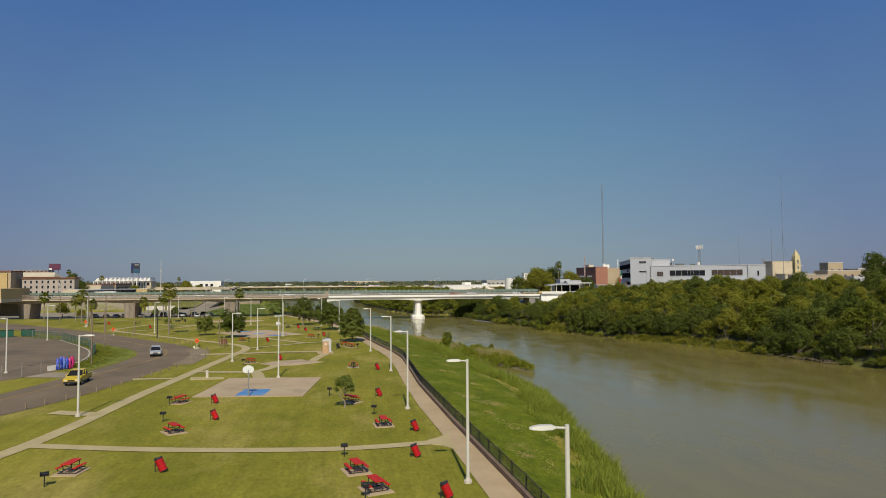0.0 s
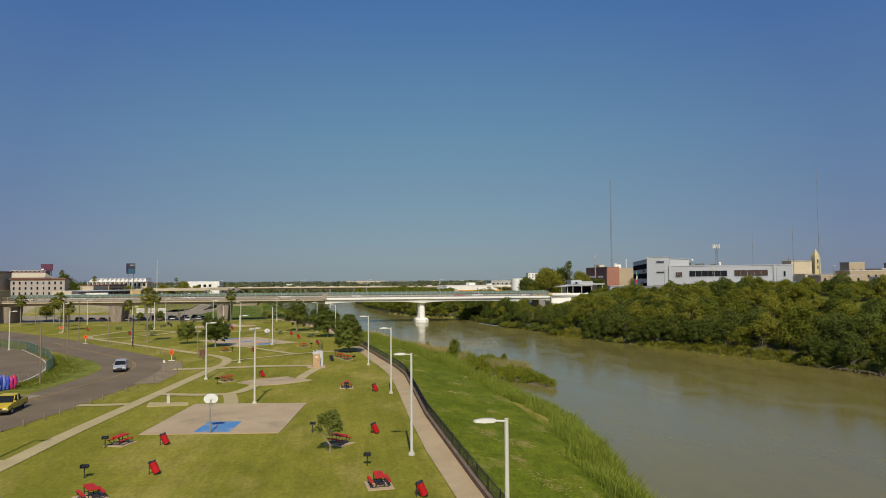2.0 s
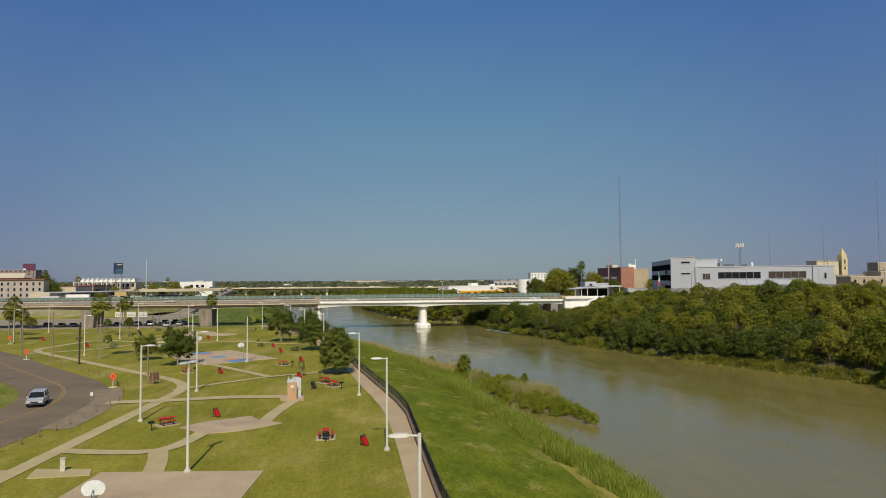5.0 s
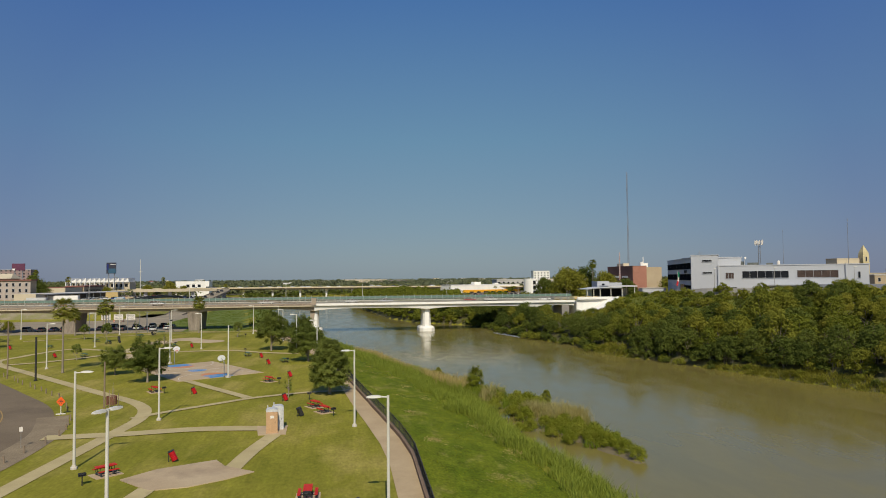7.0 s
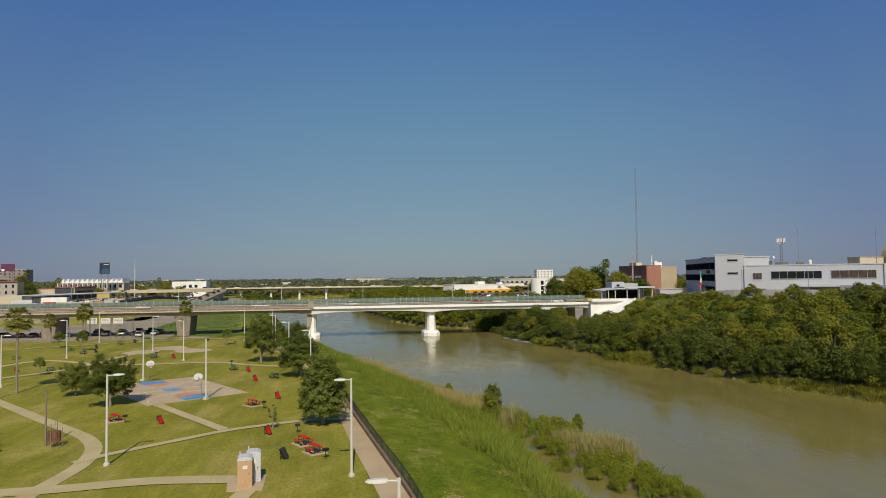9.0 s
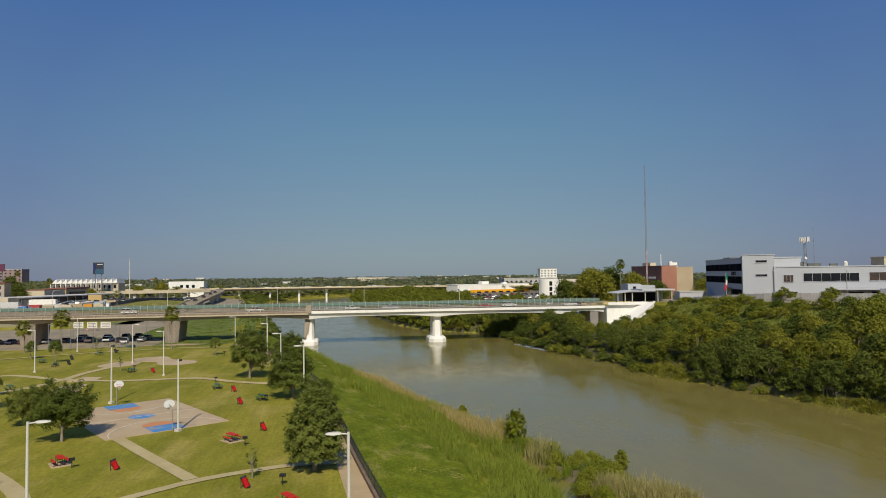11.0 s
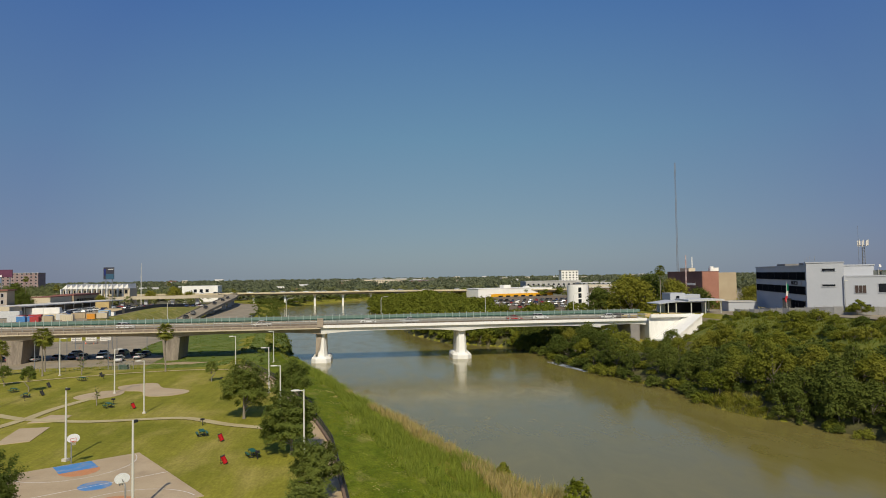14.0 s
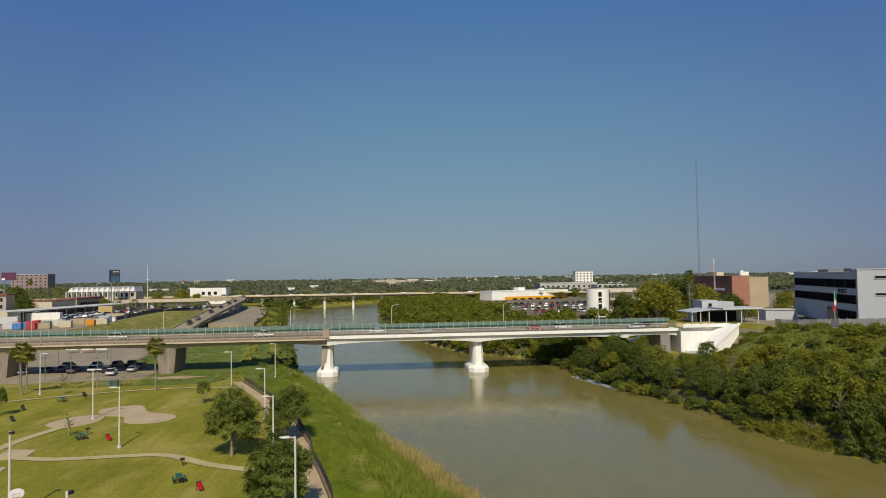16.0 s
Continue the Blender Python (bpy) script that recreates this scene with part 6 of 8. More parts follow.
plant(big, [(0, 102.0, 318.0, 1.28, 0), (1, 95.0, 330.0, 1.05, 100), (1, 112.0, 326.0, 1.15, 200), (0, 106.0, 334.0, 1.25, 80), (0, 120.0, 322.0, 0.95, 20), (1, 128.0, 318.0, 0.8, 20), (0, 150.0, 322.0, 0.8, 120), (1, 158.0, 318.0, 0.82, 220), (0, 165.0, 324.0, 0.85, 70), (1, 168.0, 172.0, 0.78, 30), (0, 143.0, 330.0, 0.55, 60), (0, 152.0, 335.0, 0.5, 10), (0, 178.0, 350.0, 0.7, 70), (0, 128.0, 322.0, 0.45, 80), (1, -180, 474, 1.05, 10), (1, -172, 466, 0.8, 130), (0, -192, 500, 0.9, 60), (0, -172, 552, 0.62, 60), (0, -184, 560, 0.7, 160), (0, -142, 640, 0.95, 60), (0, -132, 646, 0.8, 160), (0, -160, 640, 0.8, 20), (0, -208, 520, 0.7, 20), (0, -186, 452, 0.55, 200), (0, -154, 522, 0.55, 30), (0, -180, 640, 0.9, 77), (0, -120.0, 300.0, 0.45, 0), (0, -134.0, 300.0, 0.5, 50), (0, -106.0, 282.0, 0.3, 50)])

# single shrubs in front of the white building, and on the reed spit
clump = [lobed_tree(51, "round_shrub", 4.6, 5.2, 0.2, LEAF_BANK, 10, (3600, 0.16), "round green shrub by the boundary fence", "shrub", "fence shrubs"), tree_proto(52, "willow_shrub", 3.8, 2.6, 0.2, LEAF_WIL, 90, (0.11, 60), "bright green willow shrub among the reeds", "shrub", "reed shrubs", 0, 0.2, 3)]
clump += [lobed_tree(53, "willow_bush", 2.3, 3.4, 0.0, LEAF_WIL, 14, (2900, 0.095), "low yellow-green willow bush on the muddy spit", "shrub", "reed shrubs")]
plant(clump, [(0, 122, 232, 1.0, 0), (0, 131, 226, 0.9, 90), (0, 146, 214, 0.9, 0), (0, 157, 205, 1.0, 30), (0, 139, 219, 0.6, 30), (1, 22.6, 165.0, 0.72, 0), (1, 27.2, 152.0, 1.12, 100), (1, 25.0, 147.5, 0.5, 10), (1, 35.6, 138.5, 0.6, 40), (2, 27, 136, 0.7, 0)]
      + [(2, x, y, k * 1.32, 37.0 * i) for i, (x, y, k) in enumerate([(28.3, 130.5, 0.6), (30, 133, 0.72), (31.8, 134.6, 0.78), (33.5, 136, 0.6), (29.2, 127.6, 0.62), (26.8, 121.5, 0.42), (28.2, 121.7, 0.5), (30.4, 122.5, 0.5), (31.1, 120, 0.62), (32.5, 121, 0.66), (32.8, 116.5, 0.72), (34.2, 115, 0.66), (31, 114.5, 0.5), (35.2, 118, 0.55), (34.4, 112, 0.62), (35.4, 109.4, 0.58), (35.6, 106.4, 0.5), (33.2, 113.6, 0.5), (36.2, 113.6, 0.45), (30.0, 118.0, 0.4), (34.6, 121.6, 0.55), (30.4, 139.5, 0.5), (27.8, 148.0, 0.5), (29.0, 141.2, 0.55), (31.4, 140.0, 0.6), (33.2, 141.2, 0.5), (30.2, 146.4, 0.45)])])


def reed_bed(seed, n, place, hmin, hmax, width, droop, tuft=1, wide=0.0):
    """Blades of tall grass in tussocks, each blade one bent strip that leans out of its tussock."""
    rng = np.random.default_rng(seed)
    me = Mesh()
    for _ in range(n // tuft):
        q = place(rng)
        if q is None:
            continue
        cx, cy, k = q
        kk = 0.75 + 0.5 * rng.random()
        for _ in range(tuft):
            a, rr = rng.uniform(0, 6.28), wide * rng.random() ** 0.5
            x, y = cx + rr * math.cos(a), cy + rr * math.sin(a)
            z = land(x, y)
            h = (hmin + (hmax - hmin) * rng.random()) * k * kk
            out = droop * h * (0.5 + rng.random())
            lx, ly = math.cos(a) * out + rng.normal() * droop * h * 0.4, math.sin(a) * out + rng.normal() * droop * h * 0.4
            c = a + 1.57 + rng.normal() * 0.7
            w = width * (0.7 + 0.6 * rng.random())
            dx, dy = math.cos(c) * w, math.sin(c) * w
            j = len(me.v)
            me.v += [(x - dx, y - dy, z - 0.1), (x + dx, y + dy, z - 0.1), (x + dx * 0.9 + lx * 0.3, y + dy * 0.9 + ly * 0.3, z + h * 0.6), (x - dx * 0.9 + lx * 0.3, y - dy * 0.9 + ly * 0.3, z + h * 0.6), (x + lx, y + ly, z + h * 0.95)]
            me.f += [(j, j + 1, j + 2, j + 3), (j + 3, j + 2, j + 4)]
    return me


def in_bed(rng):
    y = 14 + (268 - 14) * rng.random()
    g, l = lerp(REEDS, y), lerp(BANK_L, y)
    g += 2.6 * noise.noise(Vector((y * 0.11, 1.7, 0.3))) + 1.4 * noise.noise(Vector((y * 0.45, 4.7, 0.3)))
    l += 0.8 * noise.noise(Vector((y * 0.35, 9.7, 0.3))) + 0.3
    u = -0.06 + 1.06 * rng.random() ** 0.8
    x = g + (l - g) * u
    nz = noise.noise(Vector((x * 0.22, y * 0.13, 3.1)))
    if rng.random() > 0.85 + 1.1 * nz + 0.5 * u:
        return None
    return x, y, 0.62 + 0.5 * min(max(u, 0), 1) + 0.5 * nz


SPIT = [(90, 35.6), (106, 35.4), (111, 34.6), (116, 33.4), (124, 32.8), (134, 31.0), (146, 27.8), (160, 25.6)]
SPIT_W = [(90, 0.1), (104, 0.4), (109, 1.5), (115, 3.0), (124, 4.7), (134, 3.4), (146, 1.8), (160, 1.0)]


def spit_bed(rng):
    y = 111 + 48 * rng.random()
    d = rng.normal() * 0.55
    nz = noise.noise(Vector((d * 1.5, y * 0.16, 7.7)))
    if nz < -0.12 or abs(d) > 1.15:
        return None
    return lerp(SPIT, y) + d * lerp(SPIT_W, y), y, 0.8 + 0.9 * nz


def dry_bed(rng):
    y = 60 + (232 - 60) * rng.random()
    g, l = lerp(REEDS, y), lerp(BANK_L, y)
    u = 0.66 + 0.40 * rng.random()
    x = g + (l - g) * u
    nz = noise.noise(Vector((x * 0.10, y * 0.045, 8.4))) + (0.6 if 150 < y < 205 else -0.42)
    if nz < 0.02:
        return None
    return x, y, 0.75 + 0.5 * nz


STRAW_STANDS = [(28.5, 144.2, 1.5), (32.0, 145.0, 1.5), (31.0, 130.6, 1.1), (33.2, 128.4, 1.6), (35.2, 126.8, 1.7), (37.0, 126.4, 1.3), (27.2, 157.5, 1.2)]


def straw_stand(rng):
    x, y, r = STRAW_STANDS[int(rng.integers(len(STRAW_STANDS)))]
    return x + r * rng.normal() * 0.55, y + r * rng.normal() * 0.8, 0.75 + 0.4 * rng.random()


sm, sv, n_ = Mesh(), [], 40
for i in range(n_ + 1):
    y = 104 + 57 * i / n_
    c, w = lerp(SPIT, y), lerp(SPIT_W, y) * (0.72 + 0.2 * math.sin(i * 1.7) + 0.12 * math.sin(i * 0.61))
    for k, (dx, dz) in enumerate(((-1.5, -5.2), (-0.8, -3.95), (0, -3.75), (0.8, -3.95), (1.5, -5.2))):
        sv.append((c + dx * w, y, dz if 0 < i < n_ else -5.2))
sm.add(sv, [(5 * i + k, 5 * i + k + 1, 5 * i + 6 + k, 5 * i + 5 + k) for i in range(n_) for k in range(4)])
setting("reed_spit", sm, surf("wet_mud", (0.13, 0.105, 0.06), (0.17, 0.14, 0.08), 0.5, 6, 0.7, 0, 0.4), "muddy reed-grown spit in the river", "mud bank", True)
_land = land


def land(x, y):
    if 90 < y < 160 and abs(x - lerp(SPIT, y)) < lerp(SPIT_W, y):
        return max(_land(x, y), -3.9)
    return _land(x, y)


tagged(part("green_reeds", reed_bed(61, 120000, in_bed, 0.45, 1.8, 0.024, 0.40, 20, 0.34), REEDG), "tall green riverside grass and reeds", "reeds", "", "stuff")
tagged(part("spit_reeds", reed_bed(65, 3500, spit_bed, 0.7, 1.8, 0.032, 0.38, 18, 0.4), REEDG), "mixed green reeds on a muddy spit", "reeds", "", "stuff")
tagged(part("dry_reeds", reed_bed(62, 44000, dry_bed, 1.1, 2.3, 0.040, 0.2, 10, 0.3), REEDT), "tall straw-coloured dry reeds at the water", "reeds", "", "stuff")
tagged(part("straw_reeds", reed_bed(70, 15000, straw_stand, 0.8, 2.2, 0.026, 0.2, 9, 0.35), REEDS_PALE), "stands of tall straw-coloured reeds on the spit", "reeds", "", "stuff")
def tufts(rng):
    y = 14 + 226 * rng.random()
    a, b = lerp(FENCE, y), lerp(REEDS, y)
    x = a + 0.4 + (b - a) * rng.random()
    return (x, y, 1.0) if noise.noise(Vector((x * 0.3, y * 0.2, 6.6))) > -0.05 else None
tagged(part("bank_tufts", reed_bed(66, 18000, tufts, 0.05, 0.14, 0.05, 0.8), leafy("short_grass", (0.14, 0.18, 0.010), (0.24, 0.26, 0.03), 0.5)), "short rough grass on the bank slope", "grass", "", "stuff")
def thatch(rng):
    y = 30 + 190 * rng.random()
    a, b = lerp(FENCE, y), lerp(REEDS, y)
    x = a + (b - a) * (0.35 + 0.65 * rng.random())
    return (x, y, 1.0) if noise.noise(Vector((x * 0.35, y * 0.25, 1.1))) > 0.38 else None
tagged(part("straw_wrack", reed_bed(67, 26000, thatch, 0.03, 0.08, 0.05, 2.5, 6, 0.5), REEDT), "pale straw lying in patches on the slope", "straw", "", "stuff")
LITTER = [(20.0, 107.8, 1.1), (15.6, 129.4, 0.9), (20.4, 100.7, 0.9), (19.2, 111.7, 0.9), (12.4, 118.5, 0.5), (14.6, 60.5, 0.6), (15.3, 61.0, 0.7), (16.6, 57.5, 0.9), (17.6, 57.0, 0.7), (15.2, 84.0, 0.6), (16.2, 45.0, 0.7), (15.4, 52.0, 0.6), (17.2, 92.0, 0.8), (14.0, 140.0, 0.7), (12.6, 150.0, 0.7), (18.0, 72.0, 0.6), (13.4, 104.0, 0.5), (14.5, 35.0, 0.6)]
def litter(rng):
    x, y, r = LITTER[int(rng.integers(len(LITTER)))]
    return x + r * rng.normal() * 0.6, y + r * rng.normal() * 0.9, 1.0
tagged(part("straw_litter", reed_bed(71, 9000, litter, 0.03, 0.07, 0.05, 3.0, 6, 0.35), REEDT), "pale straw litter in patches on the mown slope", "straw", "", "stuff")
def rbank(rng):
    y = 90 + (245 - 90) * rng.random()
    wide = lerp(SHELF, y)
    if wide < 1 and (noise.noise(Vector((1.0, y * 0.07, 5.0))) < 0.05 or rng.random() < 0.5):
        return None
    u = rng.random()
    return lerp(BANK_R, y) - 0.7 + u * (wide + 0.8) + 0.6 * noise.noise(Vector((3.0, y * 0.3, 5.0))), y, 0.45 + 0.75 * u * min(wide / 3, 1)
tagged(part("far_bank_grass", reed_bed(63, 30000, rbank, 0.4, 1.2, 0.05, 0.7, 14, 0.45), LEAF_YEL), "pale yellow-green grass at the far water line", "grass", "", "stuff")
def rtop(rng):
    y = 150 + (262 - 150) * rng.random()
    return lerp(BANK_R, y) + rng.uniform(16, 40), y, 1.0
tagged(part("slope_grass", reed_bed(64, 20000, rtop, 0.2, 0.6, 0.08, 0.6, 10, 0.6), LEAF_BANK), "yellow-green rough grass on the upper slope", "grass", "", "stuff")


def far_wood(seed, places, cards, size):
    rng = np.random.default_rng(seed)
    cl = []
    for x, y, h in places:
        z = land(x, y)
        for _ in range(4):
            cl.append((x + rng.normal() * h * 0.30, y + rng.normal() * h * 0.30, z + h * (0.30 + 0.45 * rng.random()), h * (0.20 + 0.14 * rng.random())))
    mean = sum(q[3] ** 2 for q in cl) / len(cl)
    return lobe_shell(rng, cl, max(cards * 1.25, 8) / mean, size, -0.3, 0.4)


rf = np.random.default_rng(8)
isl = []
for _ in range(420):
    y = float(rf.uniform(318, 700))
    x = lerp(BANK_R, y) + 2 + float(rf.random() ** 1.2) * (84 if y < 640 else 200)
    if not (x > 70 and 380 < y < 640):
        isl.append((x, y, float(rf.uniform(5.8, 9.2))))
for _ in range(110):
    y = float(rf.uniform(292, 334))
    isl.append((lerp(BANK_R, y) + float(rf.uniform(0.0, 26)), y, float(rf.uniform(2.4, 4.8))))
for y in np.arange(318, 690, 1.8):
    isl.append((lerp(BANK_R, float(y)) + 0.6 + float(rf.uniform(0, 3)), float(y), float(rf.uniform(2.2, 5.0))))
tagged(part("river_woods", far_wood(71, isl, 60, 0.5), LEAF_BANK), "dense green woods on the far bank past the bridge", "woods", "", "stuff")
lf2 = []
for _ in range(120):
    y = float(rf.uniform(255, 640))
    x = lerp(BANK_L, y) - float(rf.random() ** 2) * 14 - 1
    lf2.append((x, y, float(rf.uniform(1.2, 2.6)) * (1 if y < 400 else 1.6)))
for _ in range(170):
    y = float(rf.uniform(600, 800))
    lf2.append((lerp(BANK_L, y) - float(rf.random()) * 22 - 1, y, float(rf.uniform(2.4, 5.6))))
tagged(part("bank_scrub", far_wood(72, lf2, 26, 0.32), LEAF_DARK), "low green scrub at the near water line", "scrub", "", "stuff")
wl_ = [(float(x), 588.0 + 5 * math.sin(float(x)), 8.6 + 1.6 * math.sin(float(x) * 1.3)) for x in np.arange(-216, -158, 3.0)]
for _ in range(420):
    y = float(rf.uniform(600, 980))
    x = -float(rf.uniform(0.19, 0.46)) * y
    if not (-215 < x < -155 and y < 625) and not (-155 < x < -112 and 680 < y < 710):
        wl_.append((x, y, (float(rf.uniform(6, 11.5)) if y > 640 else float(rf.uniform(4, 7))) * (1.35 if x < -0.33 * y else 1.0)))
for _ in range(60):
    y = float(rf.uniform(830, 960))
    wl_.append((-float(rf.uniform(0.34, 0.50)) * y, y, float(rf.uniform(13, 18))))
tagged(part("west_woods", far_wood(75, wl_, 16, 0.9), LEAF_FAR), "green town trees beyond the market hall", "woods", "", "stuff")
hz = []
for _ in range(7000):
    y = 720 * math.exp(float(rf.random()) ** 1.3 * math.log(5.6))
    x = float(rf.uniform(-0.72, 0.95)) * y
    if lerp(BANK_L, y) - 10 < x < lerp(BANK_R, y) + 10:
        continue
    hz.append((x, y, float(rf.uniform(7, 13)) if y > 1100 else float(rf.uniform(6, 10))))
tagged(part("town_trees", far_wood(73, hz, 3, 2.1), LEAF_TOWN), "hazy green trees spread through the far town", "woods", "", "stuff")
mid = []
for _ in range(1500):
    y = float(rf.uniform(660, 900))
    x = float(rf.uniform(-0.5, 0.75)) * y
    if lerp(BANK_L, y) - 6 < x < lerp(BANK_R, y) + 6 or (-260 < x < -90 and y < 700) or (x > 60 and y < 790):
        continue
    mid.append((x, y, float(rf.uniform(6, 10))))
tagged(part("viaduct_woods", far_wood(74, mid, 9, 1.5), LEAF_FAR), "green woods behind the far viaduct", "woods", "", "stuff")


def lush(rng):
    y = 258 + 160 * rng.random() ** 1.5
    l = lerp(BANK_L, y) - 0.5
    x = l - (l + 66) * rng.random()
    return (x, y, 1.0) if y > 296 or y < 278 or rng.random() < 0.4 else None
tagged(part("lush_grass", reed_bed(68, 20000, lush, 0.1, 0.3, 0.07, 0.7, 10, 0.9), leafy("lush_blades", (0.09, 0.128, 0.014), (0.155, 0.18, 0.024), 0.4)), "lush green grass on the bank under the bridge", "grass", "", "stuff")


# broken white water over far-bank shallows; its pale blue paints in the sky's reflection
rk = random.Random(3)
fo_ = Mesh()
for _ in range(320):
    y = 248 + 20 * rk.random()
    x = lerp(BANK_R, y) - 0.3 - rk.random() ** 1.4 * (1.2 + 0.10 * (y - 248))
    w, l = rk.uniform(0.05, 0.2), rk.uniform(0.2, 1.1)
    fo_.add([(x - w, y - l * 0.4, -3.985), (x + w * 0.6, y - l * 0.5, -3.985), (x + w, y + l * 0.3, -3.94), (x - w * 0.3, y + l * 0.5, -3.985)], [(0, 1, 2, 3)])
tagged(part("foam", fo_, surf("foam_with_sky_reflection", (0.36, 0.40, 0.46), (0.27, 0.30, 0.35), 2, 12, 0.5, 0, 0.3)), "white broken water over shallows, sky reflection in its colour", "foam", "", "stuff")
# bare earth by the bridge pier, and a wire equipment cage beside it
dm = [(-41.5 + 8.0 * math.cos(a) * (0.8 + 0.25 * math.sin(3 * a)), 272.5 + 3.4 * math.sin(a) * (0.8 + 0.2 * math.sin(5 * a))) for a in [k * 0.3142 for k in range(20)]]
dz = Mesh()
dz.v = [(x, y, land(x, y) + 0.09) for x, y in dm] + [(-41.5, 272.5, land(-41.5, 272.5) + 0.45)]
dz.f = [(i, (i + 1) % 20, 20) for i in range(20)]
setting("bare_earth", dz, surf("bare_earth", (0.30, 0.225, 0.13), (0.38, 0.29, 0.17), 0.6, 6, 0.95, 0, 0.4), "pale bare earth mound by the bridge pier", "earth", True)
eg = thing("equipment_cage", pose(-53.0, 262.5, land(-53.0, 262.5)), "grey wire equipment cage on the lot edge", "cage")
part("frame", Mesh().box((0, -1.5, 2.0), (5, 0.06, 0.06)).box((0, 1.5, 2.0), (5, 0.06, 0.06)).box((-2.5, 0, 2.0), (0.06, 3, 0.06)).box((2.5, 0, 2.0), (0.06, 3, 0.06)), RAILS, eg)
for sx in (-2.5, 0, 2.5):
    for sy in (-1.5, 1.5):
        part("post", Mesh().box((sx, sy, 1.0), (0.08, 0.08, 2.0)), RAILS, eg)
wr = Mesh()
for k in range(26):
    wr.box((-2.5 + 0.2 * k, -1.5, 1.0), (0.02, 0.02, 2.0)).box((-2.5 + 0.2 * k, 1.5, 1.0), (0.02, 0.02, 2.0))
tagged(part("wire_infill", wr, RAILS, eg), kind="stuff")
part("cabinet", Mesh().box((0.5, 0.2, 0.65), (2.2, 1.2, 1.3)), SCREENF, eg, "green equipment cabinet")


def verge(rng):
    y = 94 + 44 * rng.random()
    a, b = lerp([(92.5, -41.0), (104, -41.2), (116, -44.0), (129, -50.0), (140, -57.0)], y), lerp([(92.5, -37.2), (103, -36.0), (114, -36.8), (121, -39.4), (129, -44.8), (140, -53.0)], y)
    u = rng.random() ** 1.6
    return a + (b - a) * u, y, 1.15 - u
tagged(part("verge_grass", reed_bed(69, 13000, verge, 0.1, 0.5, 0.025, 0.5, 12, 0.35), leafy("verge_blades", (0.15, 0.185, 0.018), (0.26, 0.27, 0.045), 0.5)), "tall yellow-green grass along the car park fence", "grass", "", "stuff")

# ---- buildings, signs, vehicles and the far town ----
def local(origin, along):
    """A frame at a corner: x runs along the wall, y into the building."""
    a = math.degrees(math.atan2(along[1], along[0]))
    return pose(*origin, 0, 0, a)


def window(parent, x, z, w, h, y=0.0, deep=0.18, mull=0, frame_mat=None, plain=False, glass=None):
    """A recessed-looking window: dark pane, frame bars and a sill standing proud of the wall face at y."""
    p = part("window", Mesh().box((x, y - 0.02, z), (w, 0.04, h)), glass or GLASSD, parent, "dark glazed window")
    if plain:
        return
    fr = Mesh().box((x, y - 0.06, z + h / 2), (w + 0.16, 0.12, 0.12)).box((x, y - 0.08, z - h / 2), (w + 0.2, 0.2, 0.1)).box((x - w / 2, y - 0.06, z), (0.1, 0.12, h)).box((x + w / 2, y - 0.06, z), (0.1, 0.12, h))
    for k in range(mull):
        fr.box((x - w / 2 + (k + 1) * w / (mull + 1), y - 0.05, z), (0.07, 0.07, h))
    part("frame", fr, frame_mat or WHITEW, p)


# white government offices
off = thing("government_offices", local((120.6, 248.6, 8.6), (0.84, -0.54)), "white modernist office building with dark window strips", "building")
part("tower_block", Mesh().box((4.2, 6, 6.7), (8.4, 12, 13.4)).box((4.2, 6, 13.5), (8.7, 12.3, 0.25)), WHITEW, off)
part("long_wing", Mesh().box((29.7, 7.5, 4.9), (42.6, 15, 9.8)).box((29.7, 7.5, 9.9), (43.0, 15.3, 0.3)), WHITEW, off)
part("corner_fin", Mesh().box((8.5, -0.25, 5.0), (0.5, 0.6, 10.2)), WHITEW, off)
window(off, 5.0, 11.6, 3.0, 0.7)
window(off, 5.0, 7.6, 3.0, 0.6)
BLINDS = surf("brown_blinds_behind_glass", (0.085, 0.06, 0.05), (0.055, 0.04, 0.036), 0.5, 5, 0.3, 0, 0, spec=0.15)
window(off, 11.9, 6.6, 2.5, 2.0, 0.0, 0.2, 2, None, False, BLINDS)
window(off, 22.4, 6.9, 13.5, 2.3, 0.0, 0.2, 5)
window(off, 37.2, 7.0, 11.4, 2.3, 0.0, 0.2, 4, None, False, BLINDS)
for x in (12, 22, 28, 34):
    window(off, x, 2.2, 4.2, 1.3, 0.0, 0.2, 1)
part("ground_canopy", Mesh().box((33, -2.0, 3.6), (22, 4.0, 0.35)), WHITEW, off, "flat white canopy")
part("roof_plant", Mesh().box((11.5, 7, 10.5), (3.6, 4, 0.9)).box((15.2, 6, 10.7), (2.4, 3, 1.2)).box((19.0, 8, 10.5), (3.4, 3, 0.8)).box((24, 8, 10.4), (2.0, 2, 0.7)), surf("dull_roof_plant", (0.10, 0.11, 0.10), (0.15, 0.155, 0.14), 1, 9, 0.8, 0, 0), off, "dull grey roof machinery")
part("water_tank", Mesh().tube([(26.5, 4, 10.0), (26.5, 4, 11.1), (26.5, 4, 11.4)], [0.5, 0.5, 0.2], 12), WHITEP, off, "white roof tank")
part("dish", Mesh().tube([(16.4, 4, 10.0), (16.4, 4, 11.9), (16.5, 3.9, 12.3), (16.7, 3.7, 12.4)], [0.05, 0.05, 0.1, 0.42], 10), WHITEP, off, "white satellite dish")
part("corner_pier", Mesh().box((45.0, -0.2, 5.0), (0.5, 0.5, 10.1)), WHITEW, off)
window(off, 48.4, 6.6, 0.7, 2.0)
wing = thing("office_wing", local((137.2, 297.5, 8.4), (-0.32, -0.95)), "white office wing with two long dark window bands", "building")
